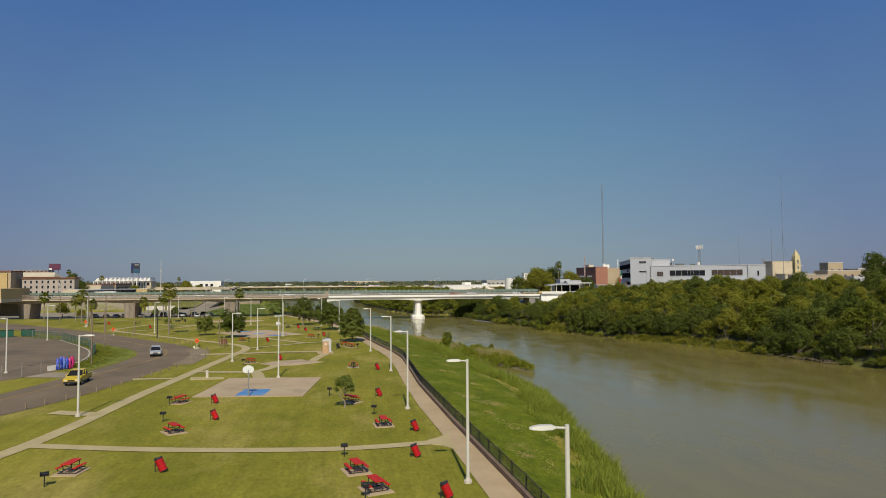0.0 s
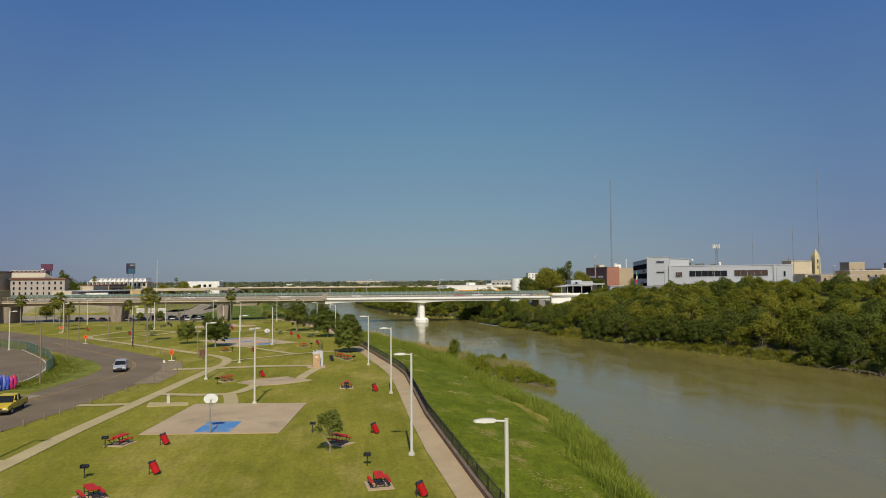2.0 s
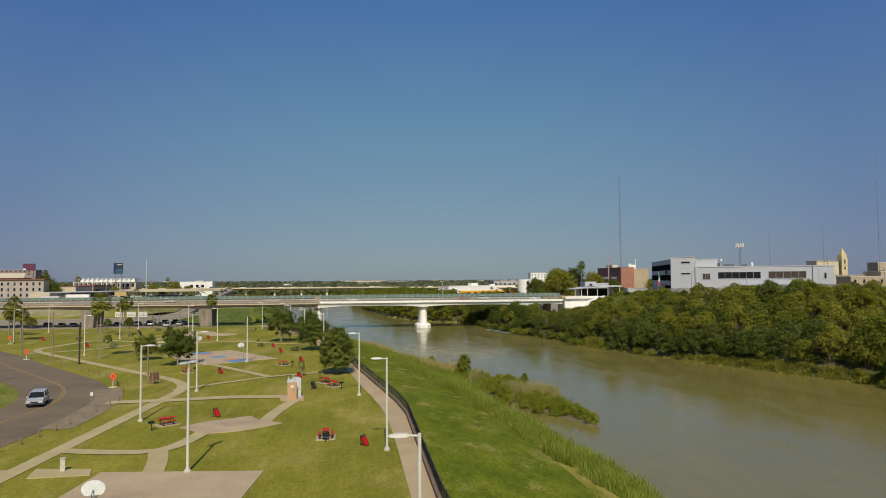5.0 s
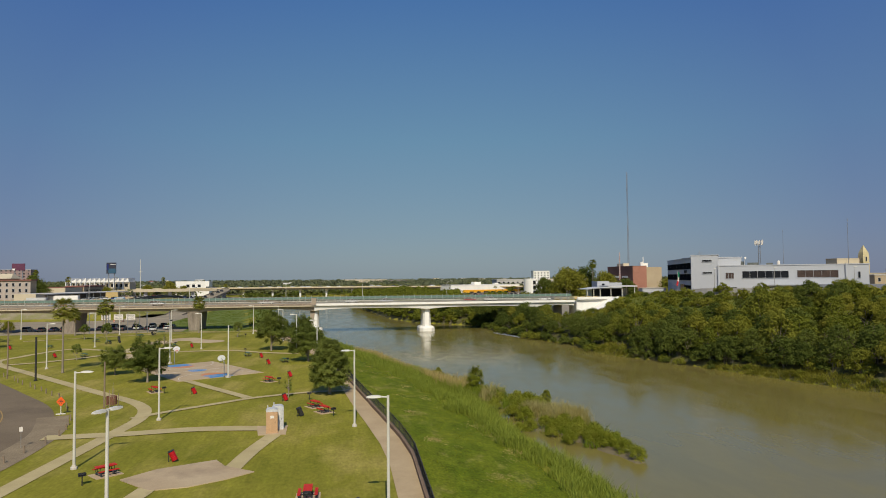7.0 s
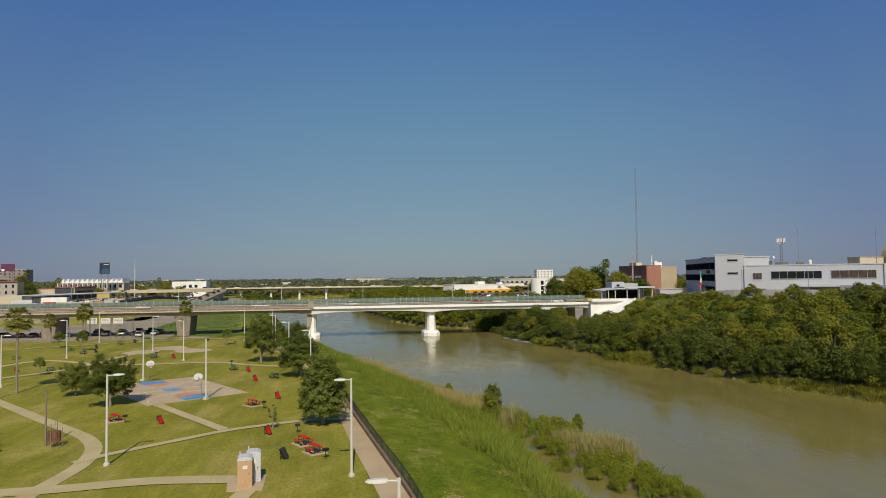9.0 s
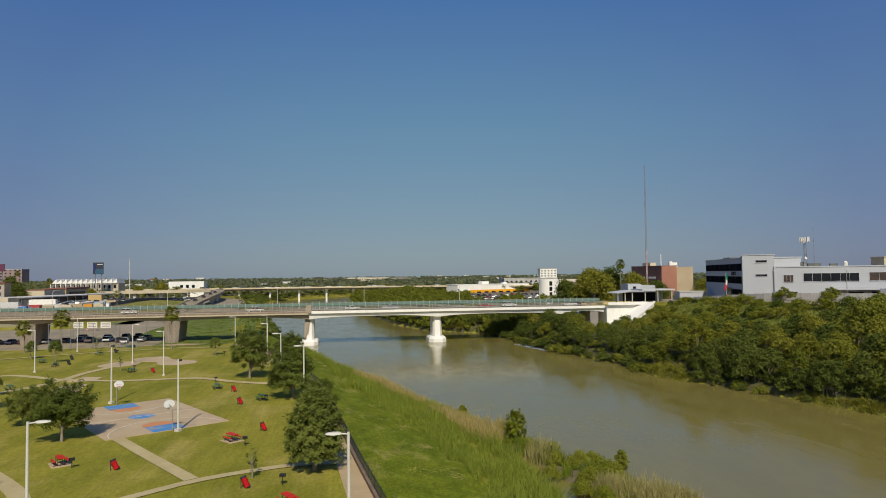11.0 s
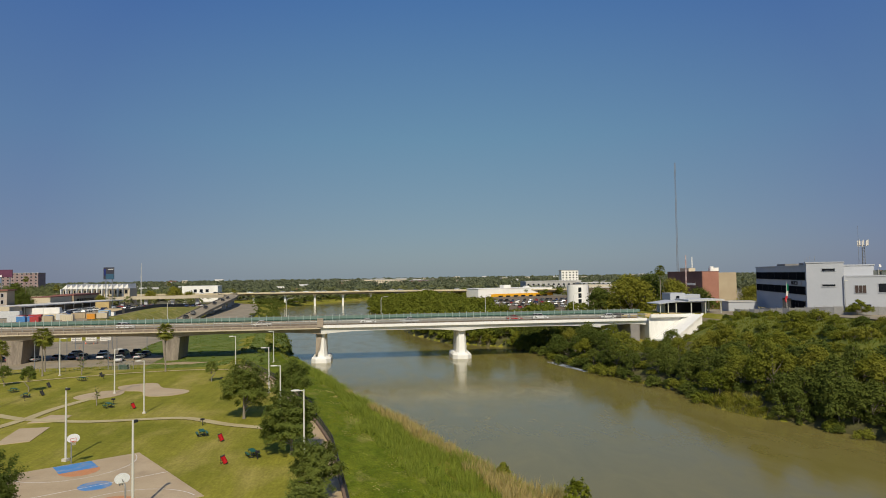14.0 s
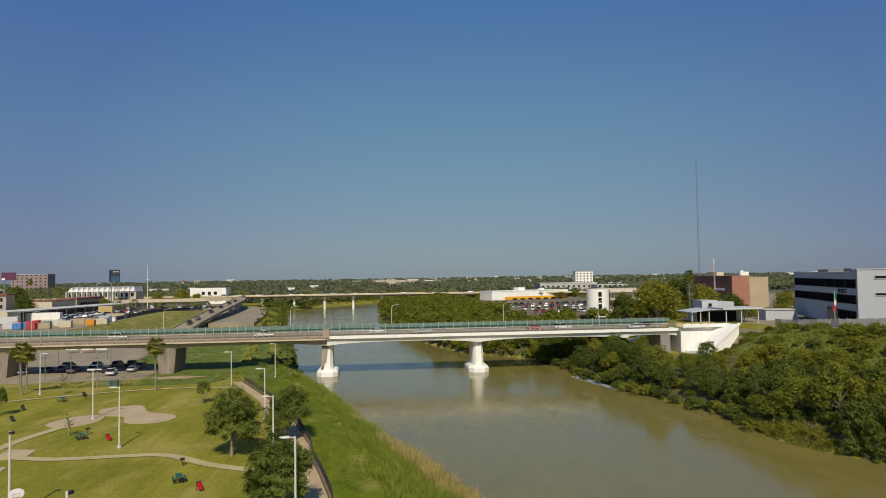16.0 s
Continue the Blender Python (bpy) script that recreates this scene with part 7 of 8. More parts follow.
part("wall", Mesh().box((25.5, 8, 6.4), (51, 16, 12.8)).box((25.5, 8, 12.9), (51.4, 16.4, 0.3)), WHITEW, wing)
for z in (10.2, 6.4):
    window(wing, 25.5, z, 49.6, 2.1, 0.0, 0.2, 6, BLACK, False, GLASSK)
window(wing, 40, 2.0, 20, 3.2, 0.0, 0.2, 6, BLACK, False, GLASSK)
# no recess is cut: a dark panel gives the entrance its shade
part("entrance_recess", Mesh().box((34, -0.08, 2.0), (8, 0.2, 3.8)), GLASSD, wing, "flat dark panel for the shaded entrance recess")
part("name_panel", Mesh().box((42, -0.12, 8.35), (10.5, 0.2, 1.2)), WHITEW, wing)
tx = bpy.data.curves.new("lettering", "FONT")
tx.body, tx.size, tx.extrude, tx.align_x = "MEXICO", 1.5, 0.05, "CENTER"
tx.materials.append(BLACK)
to = new("lettering", tx)
to.parent = wing
to.matrix_basis = pose(42, -0.30, 7.85, 90, 0, 0)
part("roof_machinery", Mesh().box((14, 6, 13.3), (9, 4, 0.9)).box((24, 9, 13.4), (5, 4, 1.1)).box((38, 5, 13.3), (6, 3, 0.8)), surf("grey_roof_plant", (0.20, 0.19, 0.18), (0.16, 0.155, 0.15), 0.6, 6, 0.8, 0, 0.1), wing, "grey roof machinery")
for k in range(5):
    part("roof_aerial", Mesh().tube([(30 + 2.2 * k, 6, 13), (30 + 2.2 * k, 6, 15.0 + 0.5 * (k % 3))], [0.05, 0.03], 5), RAILS, wing)
fl = thing("flagpole", pose(118.6, 254.0, 8.0), "flagpole with a hanging green white and red flag", "flagpole")
part("pole", Mesh().tube([(0, 0, 0), (0, 0, 9.0)], [0.08, 0.05], 8), GALV, fl)
fg = part("flag", Mesh().add([(0.05, 0, 8.8), (0.75, 0.15, 8.3), (0.55, 0.05, 6.6), (0.05, 0, 6.9)], [(0, 1, 2, 3), (3, 2, 1, 0)]), FLAGG, fl, "green white and red flag")
part("white_band", Mesh().add([(0.02, -0.02, 6.9), (0.56, 0.03, 6.6), (0.3, -0.05, 5.2), (-0.25, -0.1, 5.6)], [(0, 1, 2, 3), (3, 2, 1, 0)]), WHITEP, fg)
part("red_band", Mesh().add([(-0.25, -0.12, 5.6), (0.3, -0.07, 5.2), (-0.1, 0, 3.6), (-0.7, -0.1, 4.3)], [(0, 1, 2, 3), (3, 2, 1, 0)]), FLAGR, fg)

# boundary fence on the crest
bf = thing("boundary_fence", Matrix(), "grey sheet metal boundary fence along the bank crest", "fence")
line = [(112, 268), (113.5, 256), (115.5, 246), (120, 238), (128, 230), (140, 220.5), (153, 209.5), (166, 198.5), (180, 187)]
fmat = surf("grey_fence_sheet", (0.28, 0.27, 0.26), (0.33, 0.32, 0.30), 0.3, 6, 0.7, 0, 0.1)
for i in range(len(line) - 1):
    a, b = Vector(line[i]), Vector(line[i + 1])
    n = int((b - a).length / 2.4) + 1
    ang = math.degrees(math.atan2(b.y - a.y, b.x - a.x))
    for k in range(n):
        c = a + (b - a) * ((k + 0.5) / n)
        z = land(c.x, c.y)
        part("fence_panel", Mesh().box((c.x, c.y, z + 0.9), ((b - a).length / n - 0.08, 0.05, 2.2), ang), BASEC if i < 2 and k % 3 else fmat, bf)
        part("fence_post", Mesh().box((*(a + (b - a) * (k / n)), z + 1.0), (0.1, 0.12, 2.4), ang), RAILS, bf)
for x, y in [(121.5, 236), (134, 224), (150, 211), (163, 200)]:
    t = thing("yard_lamp", pose(x, y, land(x, y)), "thin grey yard lamp behind the fence", "street lamp", "yard lamps")
    part("pole", Mesh().tube([(0, 0, 0), (0, 0, 8.2)], [0.09, 0.06], 7), RAILS, t)
    part("lamp_head", Mesh().box((0.3, 0, 8.2), (0.9, 0.3, 0.14)), GALV, t)

# border post canopies at the bridge head
cu = thing("border_post", pose(104, 290, 7.3), "low border post with flat white canopies", "building")
part("canopy", Mesh().add([(-6.3, -4, 2.9), (0, -4, 3.6), (0, 5, 3.6), (-6.3, 5, 2.9), (-6.3, -4, 3.15), (0, -4, 3.95), (0, 5, 3.95), (-6.3, 5, 3.15)], [(0, 3, 2, 1), (4, 5, 6, 7), (0, 1, 5, 4), (1, 2, 6, 5), (2, 3, 7, 6), (3, 0, 4, 7)]), WHITEW, cu, "sloping white canopy")
part("canopy", Mesh().box((6.0, -5.5, 4.2), (11.6, 9, 0.45)), GREYPL, cu, "flat pale canopy")
part("upper_block", Mesh().box((4.2, 8, 4.2), (5, 6, 3.6)).box((9, 10, 4.2), (8, 6, 2.4)), WHITEW, cu, "white upper block")
part("office", Mesh().box((4, 2, 1.7), (14, 6, 3.4)), GREYPL, cu, "grey glazed office")
for x, y in [(-5.6, -3.2), (-3, -3.2), (-0.4, -3.2), (1.5, -9.2), (6, -9.2), (11, -9.2), (11, -2)]:
    part("column", Mesh().tube([(x, y, 0), (x, y, 3.0 if x < -5 else 3.3 if x < 0 else 4.0)], [0.16, 0.16], 8), GALV, cu)
window(cu, 4.2, 4.6, 1.2, 1.1, 5.0)
# flat dark panel stands for the shade inside the open bay
part("dark_bay", Mesh().box((3, -1.1, 1.6), (12, 0.2, 3.0)), GLASSD, cu, "flat dark panel for the shade in the open bay")
for i, (x, y) in enumerate([(91.5, 280.5), (94, 280.5), (96.5, 280.5), (99, 280.4), (84, 280.2), (87, 280.2)]):
    t = thing("traffic_barrier", pose(x, y, 6.9 if x > 90 else 6.5), "yellow plastic traffic barrier on the bridge end", "barrier", "traffic barriers")
    part("barrier_body", Mesh().add([(-1.0, -0.3, 0), (1.0, -0.3, 0), (1.0, 0.3, 0), (-1.0, 0.3, 0), (-0.95, -0.1, 0.95), (0.95, -0.1, 0.95), (0.95, 0.1, 0.95), (-0.95, 0.1, 0.95)], [(0, 3, 2, 1), (4, 5, 6, 7), (0, 1, 5, 4), (1, 2, 6, 5), (2, 3, 7, 6), (3, 0, 4, 7)]), YELW, t)
sh = thing("yard_shed", pose(126.5, 290, 7.4, 0, 0, -10), "low white flat-roofed shed in the yard", "shed")
part("wall", Mesh().box((0, 0, 1.5), (9, 6, 3.0)), WHITEW, sh)
part("roof", Mesh().box((0, 0, 3.1), (9.5, 6.5, 0.2)), ROOFG, sh)

# brick commercial block
br = thing("brick_block", pose(144.0, 346.3, 5.0), "large red brick commercial block with a tan end", "building")
part("brick_wall", Mesh().box((3.6, 15.5, 7.5), (7.2, 31, 15)).box((3.6, 15.5, 15.1), (7.5, 31.4, 0.3)), BRICKR, br)
# front brick painted lighter orange for sunlight; the side keeps the dark red
part("orange_wall", Mesh().box((3.6, -0.12, 7.5), (7.0, 0.2, 14.9)), surf("sunlit_brick", (0.36, 0.165, 0.115), (0.31, 0.145, 0.10), 0.4, 6, 0.9, 0, 0.1), br, "brick front with sunlight painted in as orange")
part("tan_wall", Mesh().box((11.4, 11, 7.3), (8.2, 20, 14.6)), TANW, br, "tan plaster wall")
for k in range(8):
    part("window", Mesh().box((-0.03, 5 + 3.2 * k, 5.6), (0.06, 2.0, 2.0)), surf("pale_blind_glass", (0.26, 0.24, 0.23), (0.2, 0.19, 0.18), 0.5, 3, 0.3, 0, 0) if k == 0 else bpy.data.materials["pale_blind_glass"], br, "pale blinded window")
part("sign_bar", Mesh().box((-0.06, 9, 9.9), (0.1, 7, 0.9)).box((-0.06, 21, 9.9), (0.1, 9, 0.9)), BRIDGEW, br, "pale sign lettering as bars")
part("roof_tank", Mesh().box((10, 9, 15.6), (3, 3, 2.2)).tube([(7.5, 6, 15), (7.5, 6, 17.2)], [0.8, 0.8], 10), BRIDGEW, br, "white roof tank")
part("roof_housing", Mesh().box((3.0, 18, 15.9), (3.0, 8, 1.6)), CREAM, br, "cream roof housing")

# round white stair tower and its hall
rt = thing("round_tower", pose(111.8, 408, 1.5), "round cream stair tower beside a long hall", "building")
part("tower_wall", Mesh().tube([(0, 0, 0), (0, 0, 12.8)], [5.2, 5.2], 32), BRIDGEW, rt)
for z in (2.2, 5.0, 7.8, 10.6):
    part("tower_window", Mesh().box((-0.6, -5.15, z), (1.5, 0.25, 2.2)), GLASSD, rt, "dark stair window")
part("hall", Mesh().box((20, 18, 6.0), (26, 30, 13)), CREAM, rt)
part("hall_deck", Mesh().box((18, 6, 8.0), (24, 12, 1.0)).box((18, 6, 11.5), (24, 12, 0.6)), ROOFG, rt, "concrete terrace slabs")
part("tiled_roof", Mesh().add([(6, -18, 1.5), (22, -18, 1.5), (22, -2, 5.5), (6, -2, 5.5)], [(0, 1, 2, 3), (3, 2, 1, 0)]), ROOFR, rt)


def lattice(name, x, y, z0, h, w, mat, label, cat, bands=12):
    t = thing(name, pose(x, y, z0), label, cat)
    for a in (90, 210, 330):
        part("mast_leg", Mesh().tube([(w * math.cos(radians(a)), w * math.sin(radians(a)), 0), (w * 0.6 * math.cos(radians(a)), w * 0.6 * math.sin(radians(a)), h)], [0.12, 0.09], 5), mat, t)
    br_ = Mesh()
    for k in range(bands * 2):
        z, z2 = h * k / (bands * 2), h * (k + 1) / (bands * 2)
        for a in (90, 210, 330):
            br_.tube([(w * 0.8 * math.cos(radians(a)), w * 0.8 * math.sin(radians(a)), z), (w * 0.8 * math.cos(radians(a + 120)), w * 0.8 * math.sin(radians(a + 120)), z2)], [0.06, 0.06], 4)
    part("bracing", br_, mat, t)
    return t


MASTG = surf("grey_mast_steel", (0.22, 0.23, 0.25), (0.18, 0.19, 0.21), 0.2, 5, 0.6, 0.2, 0)
lattice("radio_mast", 223.4, 529, 4, 92, 0.7, MASTG, "very tall thin grey radio mast", "mast", 40)
for x, y, h, r in [(133.4, 168.6, 37.4, 0.055), (217.5, 294.1, 31.1, 0.11), (309, 464.7, 38.7, 0.12)]:
    t = thing("radio_mast", pose(x, y, 8), "tall thin guyed radio mast", "mast", "thin masts")
    part("pole", Mesh().tube([(0, 0, 0), (0, 0, h * 0.6), (0, 0, h)], [r * 1.3, r, r * 0.7], 6), MASTG, t)
    for a in (30, 150, 270):
        part("guy_wire", Mesh().tube([(5 * math.cos(radians(a)), 5 * math.sin(radians(a)), 0), (0, 0, h * 0.5)], [0.012, 0.012], 4), MASTG, t)
ce = lattice("cell_tower", 187.5, 311, 7, 21.5, 0.8, MASTG, "grey lattice cell tower with antenna panels", "cell tower", 10)
for a in range(0, 360, 45):
    part("antenna_panel", Mesh().box((1.6 * math.cos(radians(a)), 1.6 * math.sin(radians(a)), 22.6 + 0.3 * math.sin(a)), (0.34, 0.34, 2.0), a), WHITEP, ce, "white antenna panel")
part("antenna_ring", Mesh().tube([(1.6 * math.cos(radians(a)), 1.6 * math.sin(radians(a)), 21.8) for a in range(0, 361, 30)], [0.1] * 13, 5, False), MASTG, ce)
lattice("striped_mast", 139, 350, 5, 22, 0.32, surf("red_white_mast", (0.40, 0.16, 0.13), (0.52, 0.49, 0.47), 0.22, 1, 0.6, 0, 0, stretch=(0.01, 0.01, 1)), "red and white striped lattice mast", "mast", 10)
lattice("striped_mast", 250, 560, 5, 26, 0.5, BRIDGEW, "white lattice mast far in the town", "mast", 8)

# wall and power poles behind the offices
gw = thing("yard_wall", local((146, 236, 8.6), (0.84, -0.54)), "blue-grey sheet wall behind the offices", "wall")
part("panel", Mesh().box((17, -7, 1.9), (24, 0.3, 3.8)), surf("blue_grey_sheet", (0.20, 0.21, 0.24), (0.18, 0.19, 0.22), 0.3, 5, 0.7, 0, 0.05), gw)
for x, y, h in [(166.8, 232, 9.5), (171.5, 234, 12.0), (160.5, 226, 8.0)]:
    t = thing("power_pole", pose(x, y, land(x, y)), "wooden power pole with a cross arm", "utility pole", "power poles")
    part("pole", Mesh().tube([(0, 0, 0), (0, 0, h)], [0.14, 0.1], 7), WOOD, t)
    part("cross_arm", Mesh().box((0, 0, h - 0.8), (2.0, 0.12, 0.14)), WOOD, t)
# church and old houses downstream
ch = thing("church", pose(270.6, 347.5, 8), "cream church with a pointed yellow bell tower", "church")
part("nave", Mesh().box((-9.6, 3, 7.4), (13, 8, 15.4)).box((-9.6, 3, 15.2), (13.4, 8.4, 0.35)), CREAM, ch)
part("aisle", Mesh().box((-3.5, -7, 3.6), (24, 9, 7.8)).box((-3.5, -7, 7.6), (24.4, 9.4, 0.35)), CREAM, ch, "low cream aisle")
for k in range(5):
    window(ch, -12.0 + 4.2 * k, 5.4, 1.2, 1.9, -11.5)
part("tower", Mesh().box((0, 0, 8.0), (3.5, 3.5, 16)).box((0, 0, 13.2), (3.8, 3.8, 0.3)).add([(-1.75, -1.75, 16), (1.75, -1.75, 16), (1.75, 1.75, 16), (-1.75, 1.75, 16), (-1.5, -1.5, 18.4), (1.5, -1.5, 18.4), (1.5, 1.5, 18.4), (-1.5, 1.5, 18.4), (0, 0, 22.4)], [(0, 1, 5, 4), (1, 2, 6, 5), (2, 3, 7, 6), (3, 0, 4, 7), (4, 5, 8), (5, 6, 8), (6, 7, 8), (7, 4, 8)]), surf("pale_yellow_stone", (0.52, 0.44, 0.25), (0.46, 0.39, 0.22), 0.3, 4, 0.85, 0, 0.05), ch, "pointed pale yellow tower")
window(ch, 0, 15.0, 0.8, 2.2, -1.8)
window(ch, 0, 11.4, 0.8, 1.6, -1.8)
for x, y, w, d, h, m in [(262, 322, 22, 12, 6.0, TANW), (284, 330, 20, 14, 8.5, TANW), (304, 332, 18, 14, 9.5, TANW), (318, 340, 10, 12, 13, TANW), (276, 305, 10, 8, 5, WHITEW), (330, 330, 24, 14, 9, TANW), (296, 350, 9, 9, 13.5, TANW)]:
    t = thing("old_house", pose(x, y, 8.6, 0, 0, -8), "flat-roofed plastered old town house", "house", "old houses")
    part("wall", Mesh().box((0, 0, h / 2), (w, d, h)), m, t)
    part("parapet", Mesh().box((0, 0, h + 0.2), (w + 0.4, d + 0.4, 0.4)), ROOFG, t)
    n = int(w / 4)
    for k in range(n):
        window(t, -w / 2 + (k + 0.5) * w / n, h * 0.66, 1.3, 1.8, -d / 2)

# plaza building with columns, hotel and blocks beyond the bridge's left end
pz = thing("plaza_building", pose(-127.5, 262, 0), "tan upper storey building on pale round columns", "building")
part("upper_storey", Mesh().box((-36, 12, 8.9), (72, 24, 4.0)), YELW, pz)
part("slab", Mesh().box((-36, 12, 6.2), (72.6, 24.6, 1.3)), CREAM, pz, "pale floor slab")
# back wall colour is darkened for the shade under the upper storey
part("back_wall", Mesh().box((-36, 20, 2.6), (72, 0.6, 6.2)), surf("shaded_wall", (0.2, 0.17, 0.14), (0.17, 0.15, 0.12), 0.5, 6, 0.9, 0, 0), pz)
for k in range(9):
    part("column", Mesh().tube([(-1.5 - 8.5 * k, 1.2, -0.5), (-1.5 - 8.5 * k, 1.2, 5.7)], [0.75, 0.75], 14), CREAM, pz)
ht = thing("hotel", pose(-195, 435, -1.5), "white three-storey hotel with a red tiled roof edge", "hotel")
part("wall", Mesh().box((15.2, 3.5, 8.6), (30.4, 7, 17.2)), TANW, ht)
part("upper_wall", Mesh().box((15.2, -0.08, 11.6), (30.3, 0.16, 9.6)), surf("rosy_plaster", (0.40, 0.34, 0.29), (0.36, 0.31, 0.26), 0.2, 4, 0.85, 0, 0, grain=0.05), ht, "white upper storeys")
part("roof_edge", Mesh().box((15.2, 3.4, 17.5), (31.6, 8.4, 0.6)), ROOFR, ht)
for z in (8.6, 11.8, 15.0):
    for k in range(9):
        window(ht, 1.9 + 3.3 * k, z, 1.2, 1.8, -0.16)
part("arcade", Mesh().box((15.2, -0.3, 4.6), (30.4, 0.6, 0.5)), CREAM, ht)
for k in range(8):
    part("shop_opening", Mesh().box((2 + 3.8 * k, -0.05, 2.6), (2.9, 0.1, 3.4)), GLASSD, ht, "dark shop opening")
tb = thing("tan_block", pose(-198, 428, 0), "tan and yellow apartment block with a red roof edge", "building")
part("wall", Mesh().box((-11, 8, 10), (21, 16, 20)), TANW, tb)
part("bay", Mesh().box((-4, -0.5, 9.5), (4, 1.4, 19)).box((-14, -0.5, 9.5), (4, 1.4, 19)), YELW, tb, "yellow plastered bay")
part("tower", Mesh().box((-27, 8, 12), (11, 16, 24)), BRICKR, tb, "brown corner tower")
part("roof_edge", Mesh().box((-11, 8, 20.3), (22, 17.5, 0.6)).box((-27, 8, 24.3), (12, 17.5, 0.6)), ROOFR, tb)
for z in (8, 12, 16):
    for k in range(4):
        window(tb, -20 + 5 * k, z, 1.6, 2.0, -0.05)
    for k in range(3):
        window(tb, -30.4 + 3.4 * k, z + 4, 1.5, 2.0, -0.05)
th = thing("tiled_house", pose(-216, 470, 0), "long house with a low sloping cream roof", "house")
part("wall", Mesh().box((8, 6, 8.5), (34, 12, 17)), TANW, th)
part("roof", Mesh().add([(-10, -1, 17), (26, -1, 17), (26, 13, 17), (-10, 13, 17), (-8, 6, 20), (24, 6, 20)], [(0, 1, 5, 4), (2, 3, 4, 5), (1, 2, 5), (3, 0, 4)]), CREAM, th)
rr = thing("market_hall", pose(-162, 473, -1.2), "low white market hall with a red roof band", "building")
part("wall", Mesh().box((-5, 13.5, 6.2), (11, 27, 12.4)), CREAM, rr, "cream plaster wall")
part("rear_hall", Mesh().box((-4, 45.5, 6.2), (11, 37, 12.4)), TANW, rr, "tan rear hall")
part("roof_band", Mesh().box((-5, 13.5, 12.6), (11.4, 27.4, 0.4)).box((-4, 45.5, 12.8), (11.6, 37.4, 0.9)), ROOFR, rr, "red roof band")
part("window_band", Mesh().box((1.52, 44, 9.4), (0.1, 26, 2.4)), GLASSD, rr, "dark window strip")
wf = Mesh()
for k in range(9):
    wf.box((1.62, 31.5 + 3.1 * k, 9.4), (0.12, 0.2, 2.4))
part("window_bars", wf, RAILS, rr)
cn = thing("long_canopy", Matrix(), "long grey-roofed loading canopy on a cream end wall", "building")
part("roof", Mesh().add([(-163, 420, 8.3), (-151.5, 420, 8.1), (-140.5, 523, 7.4), (-152, 523, 7.6), (-163, 420, 8.9), (-151.5, 420, 8.6), (-140.5, 523, 7.9), (-152, 523, 8.1)], [(0, 3, 2, 1), (4, 5, 6, 7), (0, 1, 5, 4), (1, 2, 6, 5), (2, 3, 7, 6), (3, 0, 4, 7)]), ROOFG, cn)
part("end_wall", Mesh().box((-157, 416.5, 3.4), (10.5, 11, 10.6)), CREAM, cn, "cream end block")
part("back_wall", Mesh().add([(-159, 422, -2), (-148, 522, -2), (-148, 522, 7.6), (-159, 422, 8.2)], [(0, 1, 2, 3), (3, 2, 1, 0)]), surf("dock_wall", (0.34, 0.30, 0.26), (0.40, 0.35, 0.30), 0.4, 5, 0.9, 0, 0), cn)
for k in range(12):
    f_ = (k + 0.5) / 12
    part("post", Mesh().box((-152.2 + 11 * f_, 420 + 103 * f_, 3.2), (0.35, 0.35, 10)), GALV, cn)
for i, (nm, x, y, sx, sy, h, mt, lb) in enumerate([
    ("trailer", -146, 431, 15, 3, 3.4, BRIDGEW, "long white box trailer"), ("trailer", -150, 408, 9, 3, 3.0, GREYPL, "grey box trailer"),
    ("shipping_container", -128.5, 373, 4, 2.6, 2.8, surf("blue_container", (0.08, 0.22, 0.45), (0.06, 0.18, 0.4), 1, 8, 0.6, 0, 0.1), "blue steel container"),
    ("shipping_container", -123, 372, 4, 2.6, 2.8, surf("red_container", (0.4, 0.05, 0.05), (0.34, 0.05, 0.05), 1, 8, 0.6, 0, 0.1), "red steel container"),
    ("shipping_container", -119, 374, 5, 2.6, 2.8, TANW, "tan steel container"), ("shipping_container", -113, 378, 5, 2.6, 2.6, CREAM, "cream steel container"),
    ("shipping_container", -107.5, 387, 4, 2.6, 2.8, surf("orange_container", (0.6, 0.26, 0.03), (0.52, 0.22, 0.03), 1, 8, 0.6, 0, 0.1), "orange steel container"),
    ("shipping_container", -111, 411, 6, 2.6, 3.2, surf("sky_container", (0.3, 0.45, 0.6), (0.26, 0.4, 0.55), 1, 8, 0.6, 0, 0.1), "pale blue steel container"),
    ("shipping_container", -116, 384, 6, 2.6, 2.8, CREAM, "cream steel container"), ("site_office", -136, 478, 7, 4, 4.2, YELW, "yellow site cabin"),
    ("shipping_container", -114, 432, 10, 5, 3.0, TANW, "tan low store building")]):
    t = thing(nm, pose(x, y, land(x, y), 0, 0, 3), lb + " in the yard beyond the bridge", nm.replace("_", " "), "yard containers")
    if nm == "shipping_container":
        t.scale = (0.8, 0.8, 0.8)
    part("shell", Mesh().box((0, 0, h / 2 + 0.3), (sx, sy, h)), mt, t)
    rb_ = Mesh()
    for k in range(int(sx)):
        rb_.box((-sx / 2 + 0.5 + k, -sy / 2 - 0.03, h / 2 + 0.3), (0.25, 0.06, h - 0.3))
    part("ribs", rb_, mt, t)
    part("underframe", Mesh().box((0, 0, 0.15), (sx * 0.9, sy * 0.8, 0.3)), BLACK, t)
car_spots = []
rk2 = np.random.default_rng(31)
tones = ["blue_container", "red_container", "sky_container", "orange_container", "tan_plaster", "cream_plaster", "grey_plastic", "tan_plaster", "white_bridge_paint", "grey_plastic"]
words = {"blue_container": "blue", "red_container": "dull red", "sky_container": "pale blue", "orange_container": "orange", "tan_plaster": "tan", "cream_plaster": "cream", "grey_plastic": "grey", "white_bridge_paint": "white"}
